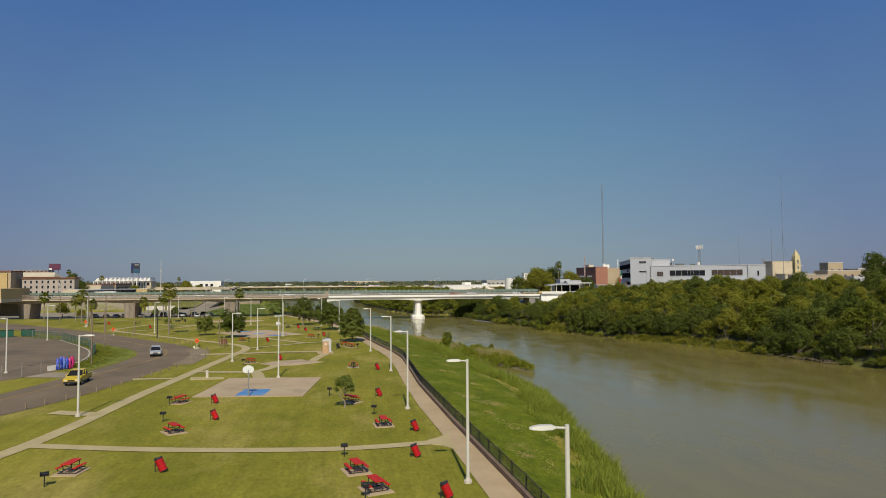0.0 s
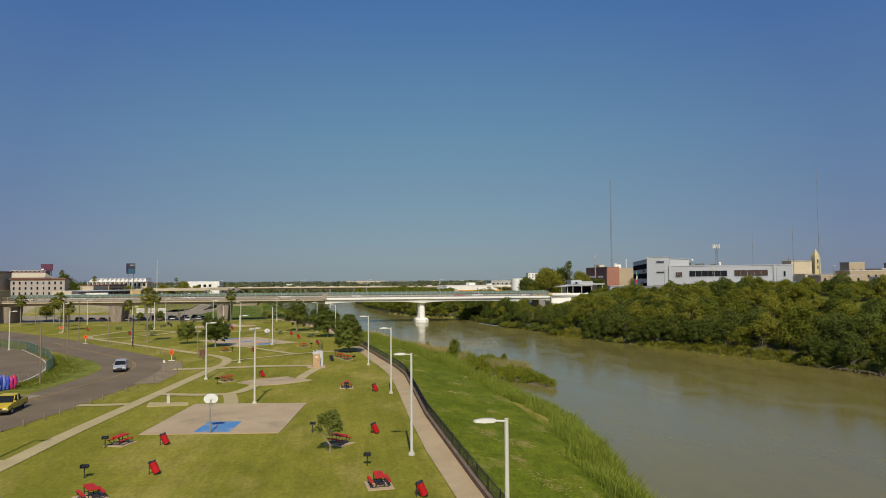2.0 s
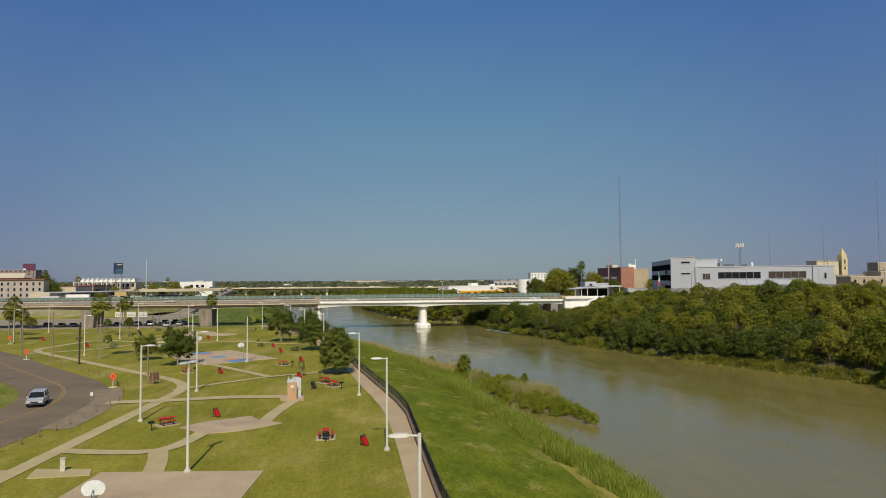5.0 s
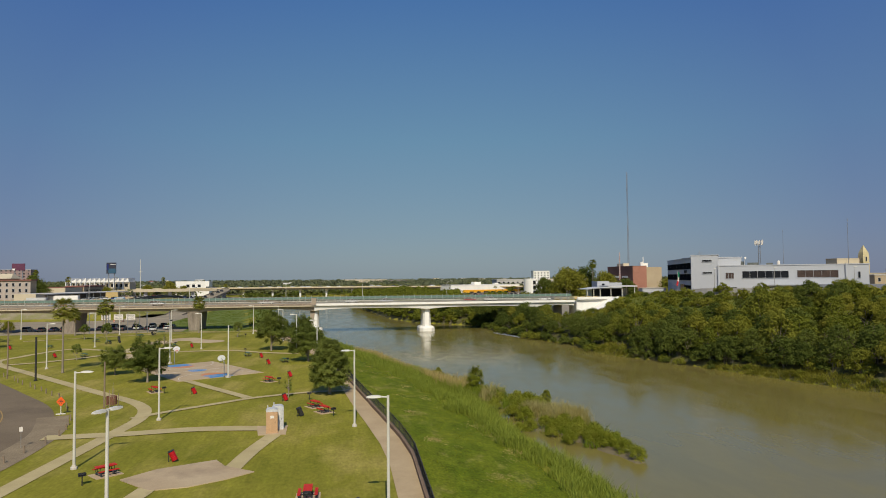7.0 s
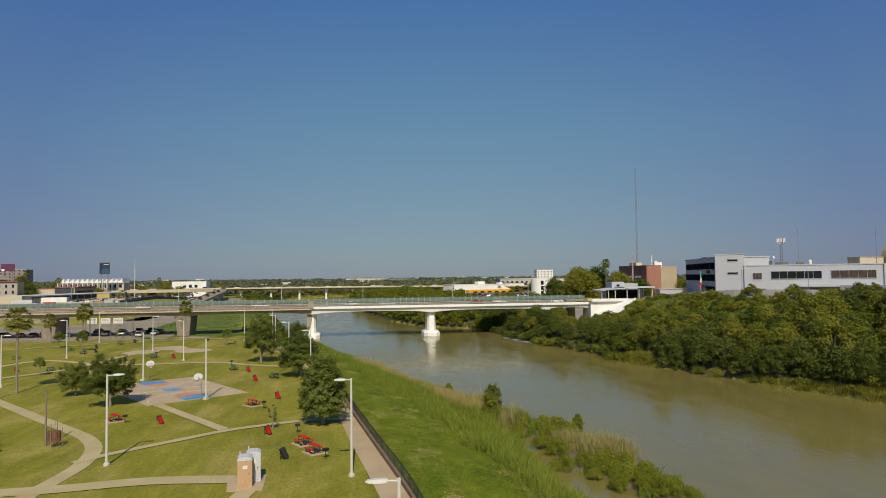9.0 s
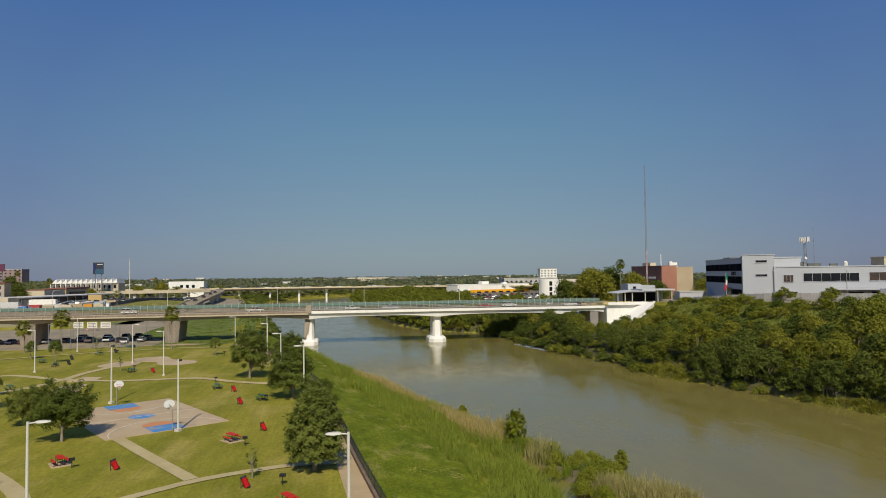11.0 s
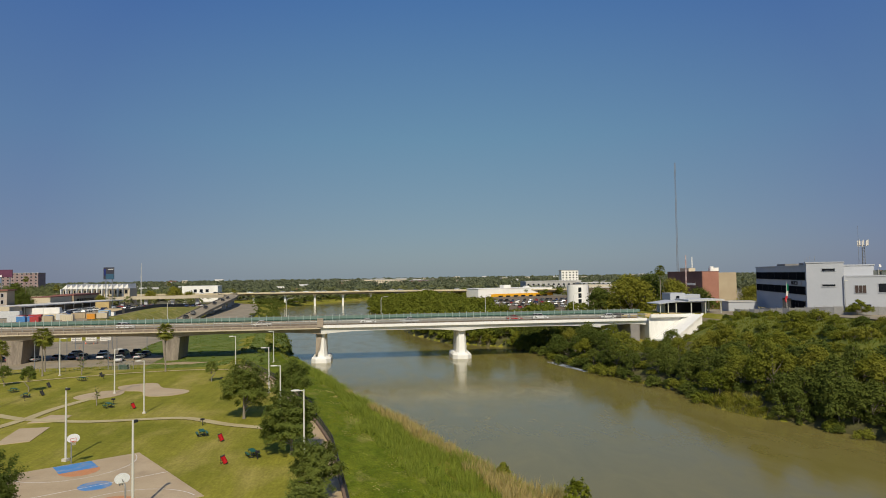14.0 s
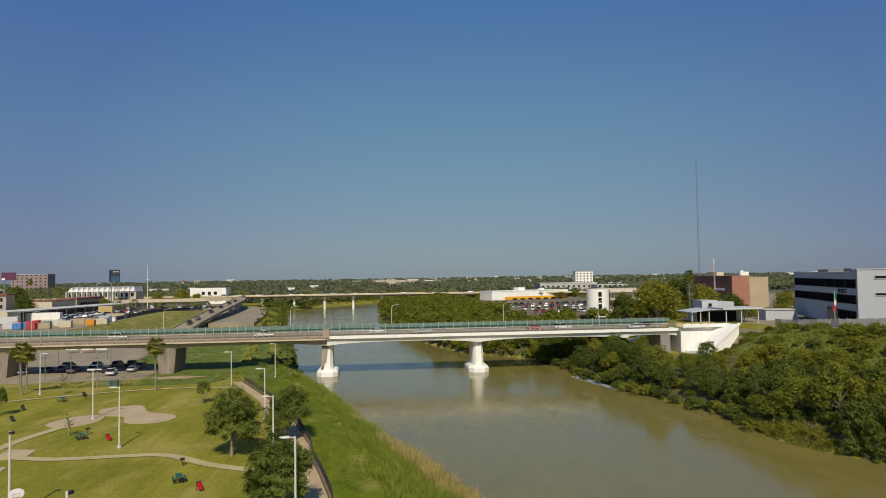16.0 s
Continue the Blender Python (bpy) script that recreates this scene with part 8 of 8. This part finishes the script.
for i in range(22):
    tone = str(rk2.choice(tones))
    u = float(rk2.random())
    x, y = -136 + 30 * u + float(rk2.uniform(-1.5, 1.5)), 376 + 14 * u + float(rk2.uniform(0, 26))
    t = thing("shipping_container", pose(x, y, land(x, y), 0, 0, float(rk2.choice([2, 5, 92]))), words[tone] + " weathered steel box container in the crowded yard", "shipping container", "yard containers")
    n_, h = float(rk2.uniform(3.0, 6.0)), float(rk2.uniform(1.6, 2.5))
    part("shell", Mesh().box((0, 0, h / 2 + 0.15), (n_, 2.3, h)), bpy.data.materials[tone], t)
    ribs = Mesh()
    for k in range(int(n_ * 1.6)):
        ribs.box((-n_ / 2 + 0.4 + k * 0.6, -1.18, h / 2 + 0.15), (0.2, 0.06, h - 0.25))
    part("ribs", ribs, bpy.data.materials[tone], t)
yf = thing("yard_fence", Matrix(), "dark screened fence between the yard and the ramp", "fence")
line = [(-108.5, 398), (-110, 430), (-113.5, 470), (-112, 510), (-108, 548)]
for i in range(len(line) - 1):
    a, b = Vector(line[i]), Vector(line[i + 1])
    ang, n = math.degrees(math.atan2(b.y - a.y, b.x - a.x)), int((b - a).length / 5)
    for k in range(n):
        c = a + (b - a) * ((k + 0.5) / n)
        part("fence_panel", Mesh().box((c.x, c.y, land(c.x, c.y) + 1.0), ((b - a).length / n - 0.15, 0.06, 1.8), ang), DARKM, yf)
for i in range(26):
    x, y = float(rk2.uniform(-138, -114)), float(rk2.uniform(410, 520))
    car_spots.append((x, y, float(rk2.choice([8, 95, 100])), int(rk2.integers(4)), int(rk2.integers(7))))
# wire fence, cones and drums in the lower car park
wf_ = thing("lot_fence", Matrix(), "low wire fence on thin posts along the lot edge", "fence")
for k in range(32):
    x = -112 + 2.0 * k
    part("post", Mesh().tube([(x, 262.6, land(x, 262.6)), (x, 262.6, land(x, 262.6) + 1.3)], [0.035, 0.03], 5), RAILS, wf_)
for z in (0.5, 0.9, 1.25):
    part("wire", Mesh().tube([(-112 + 4 * k, 262.6, land(-112 + 4 * k, 262.6) + z) for k in range(17)], [0.014] * 17, 4), RAILS, wf_)
c0 = None
for i in range(9):
    x, y = float(rk2.uniform(-98, -66)), float(rk2.uniform(318, 342))
    m = pose(x, y, -1.98) @ Matrix.Diagonal((0.7, 0.7, 0.75, 1))
    if c0:
        c0 = copy_thing(c0, m)
        continue
    c0 = thing("traffic_drum", m, "orange traffic drum with pale bands in the lot", "traffic drum", "traffic drums")
    part("drum", Mesh().tube([(0, 0, 0), (0, 0, 0.5), (0, 0, 1.0)], [0.34, 0.31, 0.26], 12), ORANGES, c0)
    part("band", Mesh().tube([(0, 0, 0.35), (0, 0, 0.5)], [0.335, 0.325], 12).tube([(0, 0, 0.65), (0, 0, 0.8)], [0.312, 0.30], 12), WHITEP, c0, "white reflective band")
    part("base", Mesh().box((0, 0, 0.03), (0.8, 0.8, 0.06)), BLACK, c0)
ws = thing("white_showroom", pose(-149, 690, 0), "white flat-roofed showroom with arched openings", "building")
part("wall", Mesh().box((15, 8, 6.9), (30, 16, 13.8)), BRIDGEW, ws)
for k in range(3):
    window(ws, 11 + 5 * k, 9.5, 2.6, 2.6)
sw = thing("terraced_houses", pose(-209, 600, 0.8), "row of white houses with stepped gable roofs", "houses")
part("wall", Mesh().box((23, 8, 6.5), (47, 16, 13)), CREAM, sw)
for k in range(13):
    x = 2 + 3.5 * k
    part("stair_wall", Mesh().box((x - 1.7, -1.6, 9.6), (0.5, 3.0, 7.4)), BRIDGEW, sw, "white party wall")
    part("upper_window", Mesh().box((x + 0.1, -0.05, 10.6), (2.0, 0.1, 2.6)), GLASSD, sw, "dark shaded window")
    part("gable_roof", Mesh().add([(x - 2, -1, 13), (x + 2, -1, 13), (x + 1.6, -1, 16.4), (x - 2, 16, 13), (x + 2, 16, 13), (x + 1.6, 16, 16.4)], [(0, 1, 2), (5, 4, 3), (0, 2, 5, 3), (1, 4, 5, 2)]), BRIDGEW, sw)


def billboard(x, y, z0, zb, w, h, mat, label, face_mat=None):
    t = thing("billboard", pose(x, y, z0, 0, 0, 6), label, "billboard", "billboards")
    part("panel", Mesh().box((0, 0, zb + h / 2), (w, 0.8, h)), mat, t)
    for s in (-0.3, 0.3):
        part("post", Mesh().tube([(s * w, 0.5, 0), (s * w, 0.5, zb + 0.2)], [0.35, 0.3], 8), MASTG, t)
    return t


b1 = billboard(-170.5, 582, 0, 20.6, 6.8, 8.4, DARKM, "tall dark pole sign with a blue lower panel")
part("lower_panel", Mesh().box((0.6, -0.46, 22.6), (5.2, 0.1, 3.6)), surf("blue_sign_face", (0.03, 0.085, 0.14), (0.035, 0.095, 0.16), 0.6, 4, 0.5, 0, 0), b1, "blue sign panel")
part("lettering_bar", Mesh().box((1.2, -0.46, 27.6), (3.6, 0.1, 0.5)), GREYPL, b1)
part("lettering_bar", Mesh().box((-2.4, -0.46, 25.6), (1.2, 0.1, 4.6)), surf("navy_sign_face", (0.01, 0.02, 0.12), (0.012, 0.02, 0.14), 1, 4, 0.5, 0, 0), b1)
b2 = billboard(-217.5, 540, 0, 22.8, 8.0, 4.8, surf("maroon_sign_face", (0.10, 0.03, 0.06), (0.13, 0.04, 0.08), 0.4, 4, 0.5, 0, 0), "dark maroon billboard on posts over rooftops")
part("lettering_bar", Mesh().box((-2.8, -0.46, 23.5), (1.8, 0.1, 1.2)), BRIDGEW, b2)
an = thing("light_mast", pose(-154.5, 600, 0), "thin pale floodlight mast", "mast")
part("pole", Mesh().tube([(0, 0, 0), (0, 0, 32)], [0.4, 0.16], 8), GALV, an)
part("cross_arm", Mesh().box((0, 0, 22), (2.2, 0.3, 0.3)), GALV, an)
sp = thing("supermarket", pose(101, 628, 1.0, 0, 0, 20), "long white supermarket with a yellow fascia band", "building")
part("wall", Mesh().box((36, 10, 3.6), (74, 20, 7.2)).box((36, 10, 7.3), (74.6, 20.6, 0.3)), BRIDGEW, sp)
part("fascia", Mesh().box((42, -0.3, 1.6), (62, 0.5, 2.4)), surf("yellow_fascia", (0.72, 0.36, 0.02), (0.66, 0.32, 0.02), 0.5, 5, 0.6, 0, 0), sp, "yellow fascia band")
for k in range(7):
    part("shop_bay", Mesh().box((20 + 7.5 * k, -0.6, 0.7), (4.0, 0.2, 1.3)), GLASSD, sp, "dark shop bay")
part("roof_box", Mesh().box((30, 8, 8.6), (7, 6, 2.6)).box((52, 9, 8.0), (4, 4, 1.4)), BRIDGEW, sp)
# the brick hospital's colour is paled and greyed with distance haze
for nm, x, y, w, d, h, mt, lb in [("warehouse", 200, 765, 58, 24, 11, ROOFG, "long grey-white warehouse past the viaduct"), ("hospital", 325, 1100, 27, 14, 23, BRIDGEW, "tall white hospital block far in the town"), ("brick_hospital", -424, 1000, 44, 20, 29, surf("hazed_brick", (0.27, 0.19, 0.175), (0.31, 0.225, 0.205), 0.3, 5, 0.9, 0, 0, grain=0.06), "large red brick hospital far in the town"), ("store", 50, 1500, 92, 30, 11, CREAM, "long pale store far in the town"), ("store", 118, 1420, 40, 24, 9, BRICKR, "red brick store far in the town"), ("warehouse", 238, 745, 30, 22, 9, WHITEW, "white flat warehouse past the viaduct")]:
    t = thing(nm, pose(x, y, 1), lb, "building")
    part("wall", Mesh().box((0, 0, h / 2), (w, d, h)), mt, t)
    part("roof_edge", Mesh().box((0, 0, h + 0.3), (w + 0.6, d + 0.6, 0.6)), ROOFG, t)
    nn = max(3, int(w / 5))
    for z in range(4, int(h), 4):
        for k in range(nn):
            window(t, -w / 2 + (k + 0.5) * w / nn, z, 2.2, 1.8, -d / 2)


# vehicles
def vehicle(m, paint_m, kind_, label, group, near=True):
    t = thing(kind_, m, label, "car" if kind_ != "pickup_truck" else "pickup truck", group)
    L, W, roof = (4.6, 1.8, 1.45) if kind_ == "sedan" else ((4.8, 1.9, 1.72) if kind_ == "suv" else (5.4, 1.95, 1.8))
    prof = {"sedan": [(-2.3, 0.35), (2.3, 0.35), (2.32, 0.7), (1.2, 0.92), (-1.75, 0.98), (-2.3, 0.85)], "suv": [(-2.4, 0.4), (2.4, 0.4), (2.42, 0.8), (1.3, 1.08), (-2.3, 1.1), (-2.42, 0.8)], "pickup_truck": [(-2.7, 0.5), (2.7, 0.5), (2.72, 0.9), (1.3, 1.12), (-2.7, 1.12)]}[kind_]
    cab = {"sedan": [(-1.75, 0.95), (1.15, 0.92), (0.45, 1.42), (-1.05, 1.45)], "suv": [(-2.3, 1.08), (1.25, 1.05), (0.5, 1.66), (-2.0, 1.7)], "pickup_truck": [(-0.9, 1.1), (1.3, 1.1), (0.6, 1.72), (-0.75, 1.76)]}[kind_]

    def sweep(pr, w, w2):
        n = len(pr)
        zm = max(z for _, z in pr)
        zl = min(z for _, z in pr)
        vs = [(x, s * (w + (w2 - w) * (z - zl) / (zm - zl)) / 2, z) for s in (-1, 1) for x, z in pr]
        return Mesh().add(vs, [tuple(range(n)), tuple(range(2 * n - 1, n - 1, -1))] + [(i, n + i, n + (i + 1) % n, (i + 1) % n) for i in range(n)])
    part("body", sweep(prof, W, W - 0.08), paint_m, t)
    gl = part("cabin_glass", sweep(cab, W - 0.1, W - 0.45), GLASSD, t, "dark car windows")
    (x0, z0), (x1, z1), (x2, z2), (x3, z3) = cab
    part("roof_panel", Mesh().add([(x2 - 0.05, -W / 2 + 0.2, z2 + 0.01), (x2 - 0.05, W / 2 - 0.2, z2 + 0.01), (x3, W / 2 - 0.2, z3 + 0.01), (x3, -W / 2 + 0.2, z3 + 0.01), (x2 - 0.05, -W / 2 + 0.2, z2 + 0.06), (x2 - 0.05, W / 2 - 0.2, z2 + 0.06), (x3, W / 2 - 0.2, z3 + 0.06), (x3, -W / 2 + 0.2, z3 + 0.06)], [(3, 2, 1, 0), (4, 5, 6, 7), (0, 1, 5, 4), (1, 2, 6, 5), (2, 3, 7, 6), (3, 0, 4, 7)]), paint_m, t)
    if kind_ == "pickup_truck":
        part("load_bed", Mesh().box((-1.8, 0, 1.13), (1.6, 1.5, 0.03)), BLACK, t, "black open load bed")
    for x in (-L * 0.31, L * 0.31):
        for s in (-1, 1):
            y = s * (W / 2 - 0.1)
            wh = part("wheel", Mesh().tube([(x, y - 0.11, 0.34), (x, y + 0.11, 0.34)], [0.34, 0.34], 14), BLACK, t, "black tyre")
            if near:
                part("hub", Mesh().tube([(x, y + s * 0.10, 0.34), (x, y + s * 0.125, 0.34)], [0.19, 0.18], 10), GALV, wh)
    if near:
        part("front_bumper", Mesh().box((L / 2 + 0.03, 0, 0.46), (0.12, W - 0.1, 0.2)), BLACK, t, "dark bumper")
        part("rear_bumper", Mesh().box((-L / 2 - 0.03, 0, 0.5), (0.12, W - 0.1, 0.2)), BLACK, t, "dark bumper")
        part("grille", Mesh().box((L / 2 + 0.01, 0, 0.68), (0.06, 0.8, 0.16)), BLACK, t, "dark grille")
        for s in (-1, 1):
            y0, y1 = s * (W / 2 - 0.06), s * (W / 2 - 0.2)
            for f in (0.42, 0.97):
                xb, xt = x0 + (x1 - x0) * f, x3 + (x2 - x3) * f
                part("window_pillar", Mesh().tube([(xb, y0, z0 + (z1 - z0) * f), (xt, y1 + s * 0.02, z3 + (z2 - z3) * f)], [0.045, 0.045], 5), paint_m, t)
            part("wing_mirror", Mesh().box((x1 - 0.25, s * (W / 2 + 0.06), z1 + 0.1), (0.12, 0.2, 0.13)), paint_m, t)
    for s in (-1, 1) if near else ():
        part("headlight", Mesh().box((L / 2 - 0.02, s * 0.65, 0.72), (0.08, 0.34, 0.16)), WHITEP, t)
        part("tail_light", Mesh().box((-L / 2 + 0.02, s * 0.7, 0.8), (0.08, 0.22, 0.18)), RED, t)
    return t


CARC = {"white": surf("white_car_paint", (0.72, 0.72, 0.71), (0.68, 0.68, 0.67), 1, 10, 0.25, 0, 0, spec=0.6), "silver": surf("silver_car_paint", (0.52, 0.53, 0.54), (0.47, 0.48, 0.49), 1, 10, 0.3, 0.3, 0, spec=0.6), "black": surf("black_car_paint", (0.03, 0.03, 0.034), (0.04, 0.04, 0.044), 1, 10, 0.2, 0, 0, spec=0.6), "red": surf("red_car_paint", (0.35, 0.02, 0.02), (0.3, 0.02, 0.02), 1, 10, 0.25, 0, 0, spec=0.6), "blue": surf("blue_car_paint", (0.03, 0.06, 0.16), (0.03, 0.05, 0.13), 1, 10, 0.25, 0, 0, spec=0.6), "grey": surf("grey_car_paint", (0.13, 0.135, 0.14), (0.11, 0.115, 0.12), 1, 10, 0.3, 0.2, 0, spec=0.6), "yellow": surf("yellow_car_paint", (0.62, 0.45, 0.02), (0.55, 0.4, 0.02), 1, 10, 0.3, 0, 0, spec=0.6)}
CARS = {}


def car_at(x, y, r, kind_, colour, z=None, where="parked in the lot"):
    m = pose(x, y, land(x, y) + 0.12 if z is None else z, 0, 0, r)
    k = (kind_, colour, where, y < 320)
    if k in CARS:
        return copy_thing(CARS[k], m)
    word = {"sedan": "sedan", "suv": "sport utility car", "pickup_truck": "pickup truck"}[kind_]
    CARS[k] = vehicle(m, CARC[colour], kind_, f"{colour} {word} {where}", "cars " + where, where.startswith("driving") or where == "on the bridge" or (where == "parked in the lot" and y < 320))


car_at(-32.3, 110.6, -77, "suv", "silver", 0.05, "driving on the bend of the road")
CARS[("suv", "silver", "driving on the bend of the road", True)].scale = (0.93, 0.93, 0.93)
car_at(-33.6, 78.2, -86, "pickup_truck", "yellow", 0.05, "driving along the park road")
for x, y, r, k, c in [(-83.5, 286.5, 80, "sedan", "silver"), (-79, 289, 85, "sedan", "grey"), (-75.2, 290, 95, "suv", "blue"), (-71.4, 287, 92, "pickup_truck", "grey"), (-66.5, 288, 88, "suv", "white"), (-62.6, 286, 90, "sedan", "black"), (-59.4, 280, 100, "pickup_truck", "white"), (-56.2, 286, 90, "sedan", "white"), (-77, 297, 90, "suv", "black"), (-70, 298, 90, "sedan", "grey"), (-64, 297, 92, "suv", "grey"), (-60, 296, 88, "pickup_truck", "black"), (-90, 287, 90, "suv", "black"), (-94, 288, 88, "sedan", "blue"), (-98, 288, 92, "sedan", "black"), (-103, 289, 90, "suv", "grey"), (-56.4, 293, 90, "sedan", "grey")]:
    car_at(x, y, r, k, c)
rc = np.random.default_rng(17)
cols, kinds_ = ["white", "silver", "black", "grey", "red", "blue", "white"], ["sedan", "suv", "pickup_truck", "sedan"]
for i in range(38):
    x, y = float(rc.uniform(-136, -98)), float(rc.uniform(525, 640))
    car_at(x, y, float(rc.choice([88, 92, 178])), str(rc.choice(kinds_)), str(rc.choice(cols)))
for x, y, r, k, c in car_spots:
    car_at(x, y, r, kinds_[k], cols[c])
for i in range(34):
    car_at(-143.2 + 4.6 * (i % 2), 440 + 1.7 * i, 8, str(rc.choice(kinds_)), str(rc.choice(["white", "white", "silver"])))
for i in range(84):
    x, y = 92 + 4.1 * (i % 21), 448 + 30 * (i // 21) + 7 * ((i % 21) // 11) + float(rc.uniform(-1, 1))
    car_at(x, y, float(rc.choice([80, 100, 82])), str(rc.choice(kinds_)), str(rc.choice(cols)), 1.4, "in the crowded far lot")
for x, r in [(-150, 0), (-120, 180), (-60, 0), (-22, 180), (8, 0), (20, 180), (52, 0), (60, 0), (80, 180), (85, 0)]:
    car_at(x, 283.2 if r else 286.8, r, str(rc.choice(kinds_)), str(rc.choice(cols)), DECK + 0.02, "on the bridge")
for x in range(-150, 120, 9):
    if rc.random() < 0.75:
        car_at(x + float(rc.uniform(-3, 3)), 648 if rc.random() < 0.5 else 652, 0, str(rc.choice(kinds_)), str(rc.choice(["white", "silver", "white", "grey"])), 7.45, "on the far viaduct")
for y in (560, 532, 500, 470, 440, 425):
    car_at(lerp([(350, -78), (460, -79), (520, -82), (570, -86)], y), y, 92, str(rc.choice(kinds_)), "black", lerp([(385, -2.1), (405, -0.6), (430, 1.3), (465, 3.6), (520, 5.4), (570, 6.4)], y) + 0.05, "on the ramp")
for x, y in [(-93.3, 336.9), (-88.0, 335.7), (-83.0, 335.0)]:
    t = thing("lot_sign", pose(x, y, land(x, y)), "wide white notice board in the car park", "sign", "lot signs")
    part("panel", Mesh().box((0, 0, 2.2), (3.6, 0.1, 2.2)), WHITEP, t)
    for k in range(3):
        part("lettering_bar", Mesh().box((0, -0.06, 2.8 - 0.55 * k), (2.8, 0.02, 0.2)), RAILS, t)
    for s in (-1.4, 1.4):
        part("post", Mesh().tube([(s, 0, 0), (s, 0, 1.2)], [0.06, 0.06], 6), RAILS, t)
for i, (x, y) in enumerate([(-58, 268), (-64, 268), (-70, 268.5), (-76, 269), (-50, 300), (-62, 312), (-74, 316), (-86, 318), (-98, 320), (-67, 300), (-82, 302)]):
    t = thing("lot_pole", pose(x, y, land(x, y)), "dark slim lamp pole in the lower car park", "street lamp", "lot poles")
    part("pole", Mesh().tube([(0, 0, 0), (0, 0, 7.0)], [0.10, 0.08], 7), MASTG, t)
    part("lamp_head", Mesh().box((0.3, 0, 7.0), (0.8, 0.3, 0.14)), MASTG, t)

# low houses of the far town
town = []
for i in range(6):
    w, d, h = 14 + 5 * (i % 3), 10 + 3 * (i % 2), 3.6 + 1.0 * (i % 4)
    t = thing("town_house", Matrix(), "pale low flat-roofed house in the far town", "house", "far houses")
    part("wall", Mesh().box((0, 0, h / 2), (w, d, h)), [WHITEW, CREAM, BRIDGEW, CREAM, WHITEW, BRIDGEW][i], t)
    part("roof", Mesh().box((0, 0, h + 0.15), (w + 0.8, d + 0.8, 0.3)) if i % 2 else Mesh().add([(-w / 2 - 0.4, -d / 2 - 0.4, h), (w / 2 + 0.4, -d / 2 - 0.4, h), (w / 2 + 0.4, d / 2 + 0.4, h), (-w / 2 - 0.4, d / 2 + 0.4, h), (-w / 2, 0, h + 2.2), (w / 2, 0, h + 2.2)], [(0, 1, 5, 4), (2, 3, 4, 5), (1, 2, 5), (3, 0, 4)]), [ROOFG, ROOFG, ROOFG, BRIDGEW, ROOFR, BRIDGEW][i], t)
    for k in range(3):
        window(t, -w / 3 + k * w / 3, h * 0.55, 1.6, 1.4, -d / 2, plain=True)
    town.append(t)
rt_ = np.random.default_rng(23)
done = set()
for i in range(88):
    y = 760 * math.exp(float(rt_.random()) * math.log(4.6))
    x = float(rt_.uniform(-0.70, 0.92)) * y
    if lerp(BANK_L, y) - 20 < x < lerp(BANK_R, y) + 20:
        continue
    k = int(rt_.integers(6))
    m = pose(x, y, land(x, y) + float(rt_.uniform(-0.5, 1.0)), 0, 0, float(rt_.uniform(-30, 30)))
    if k in done:
        ob = copy_thing(town[k], m)
    else:
        done.add(k)
        ob = town[k]
        ob.matrix_basis = m
    s = 0.7 + y / 3000
    ob.scale = (s, s, s)
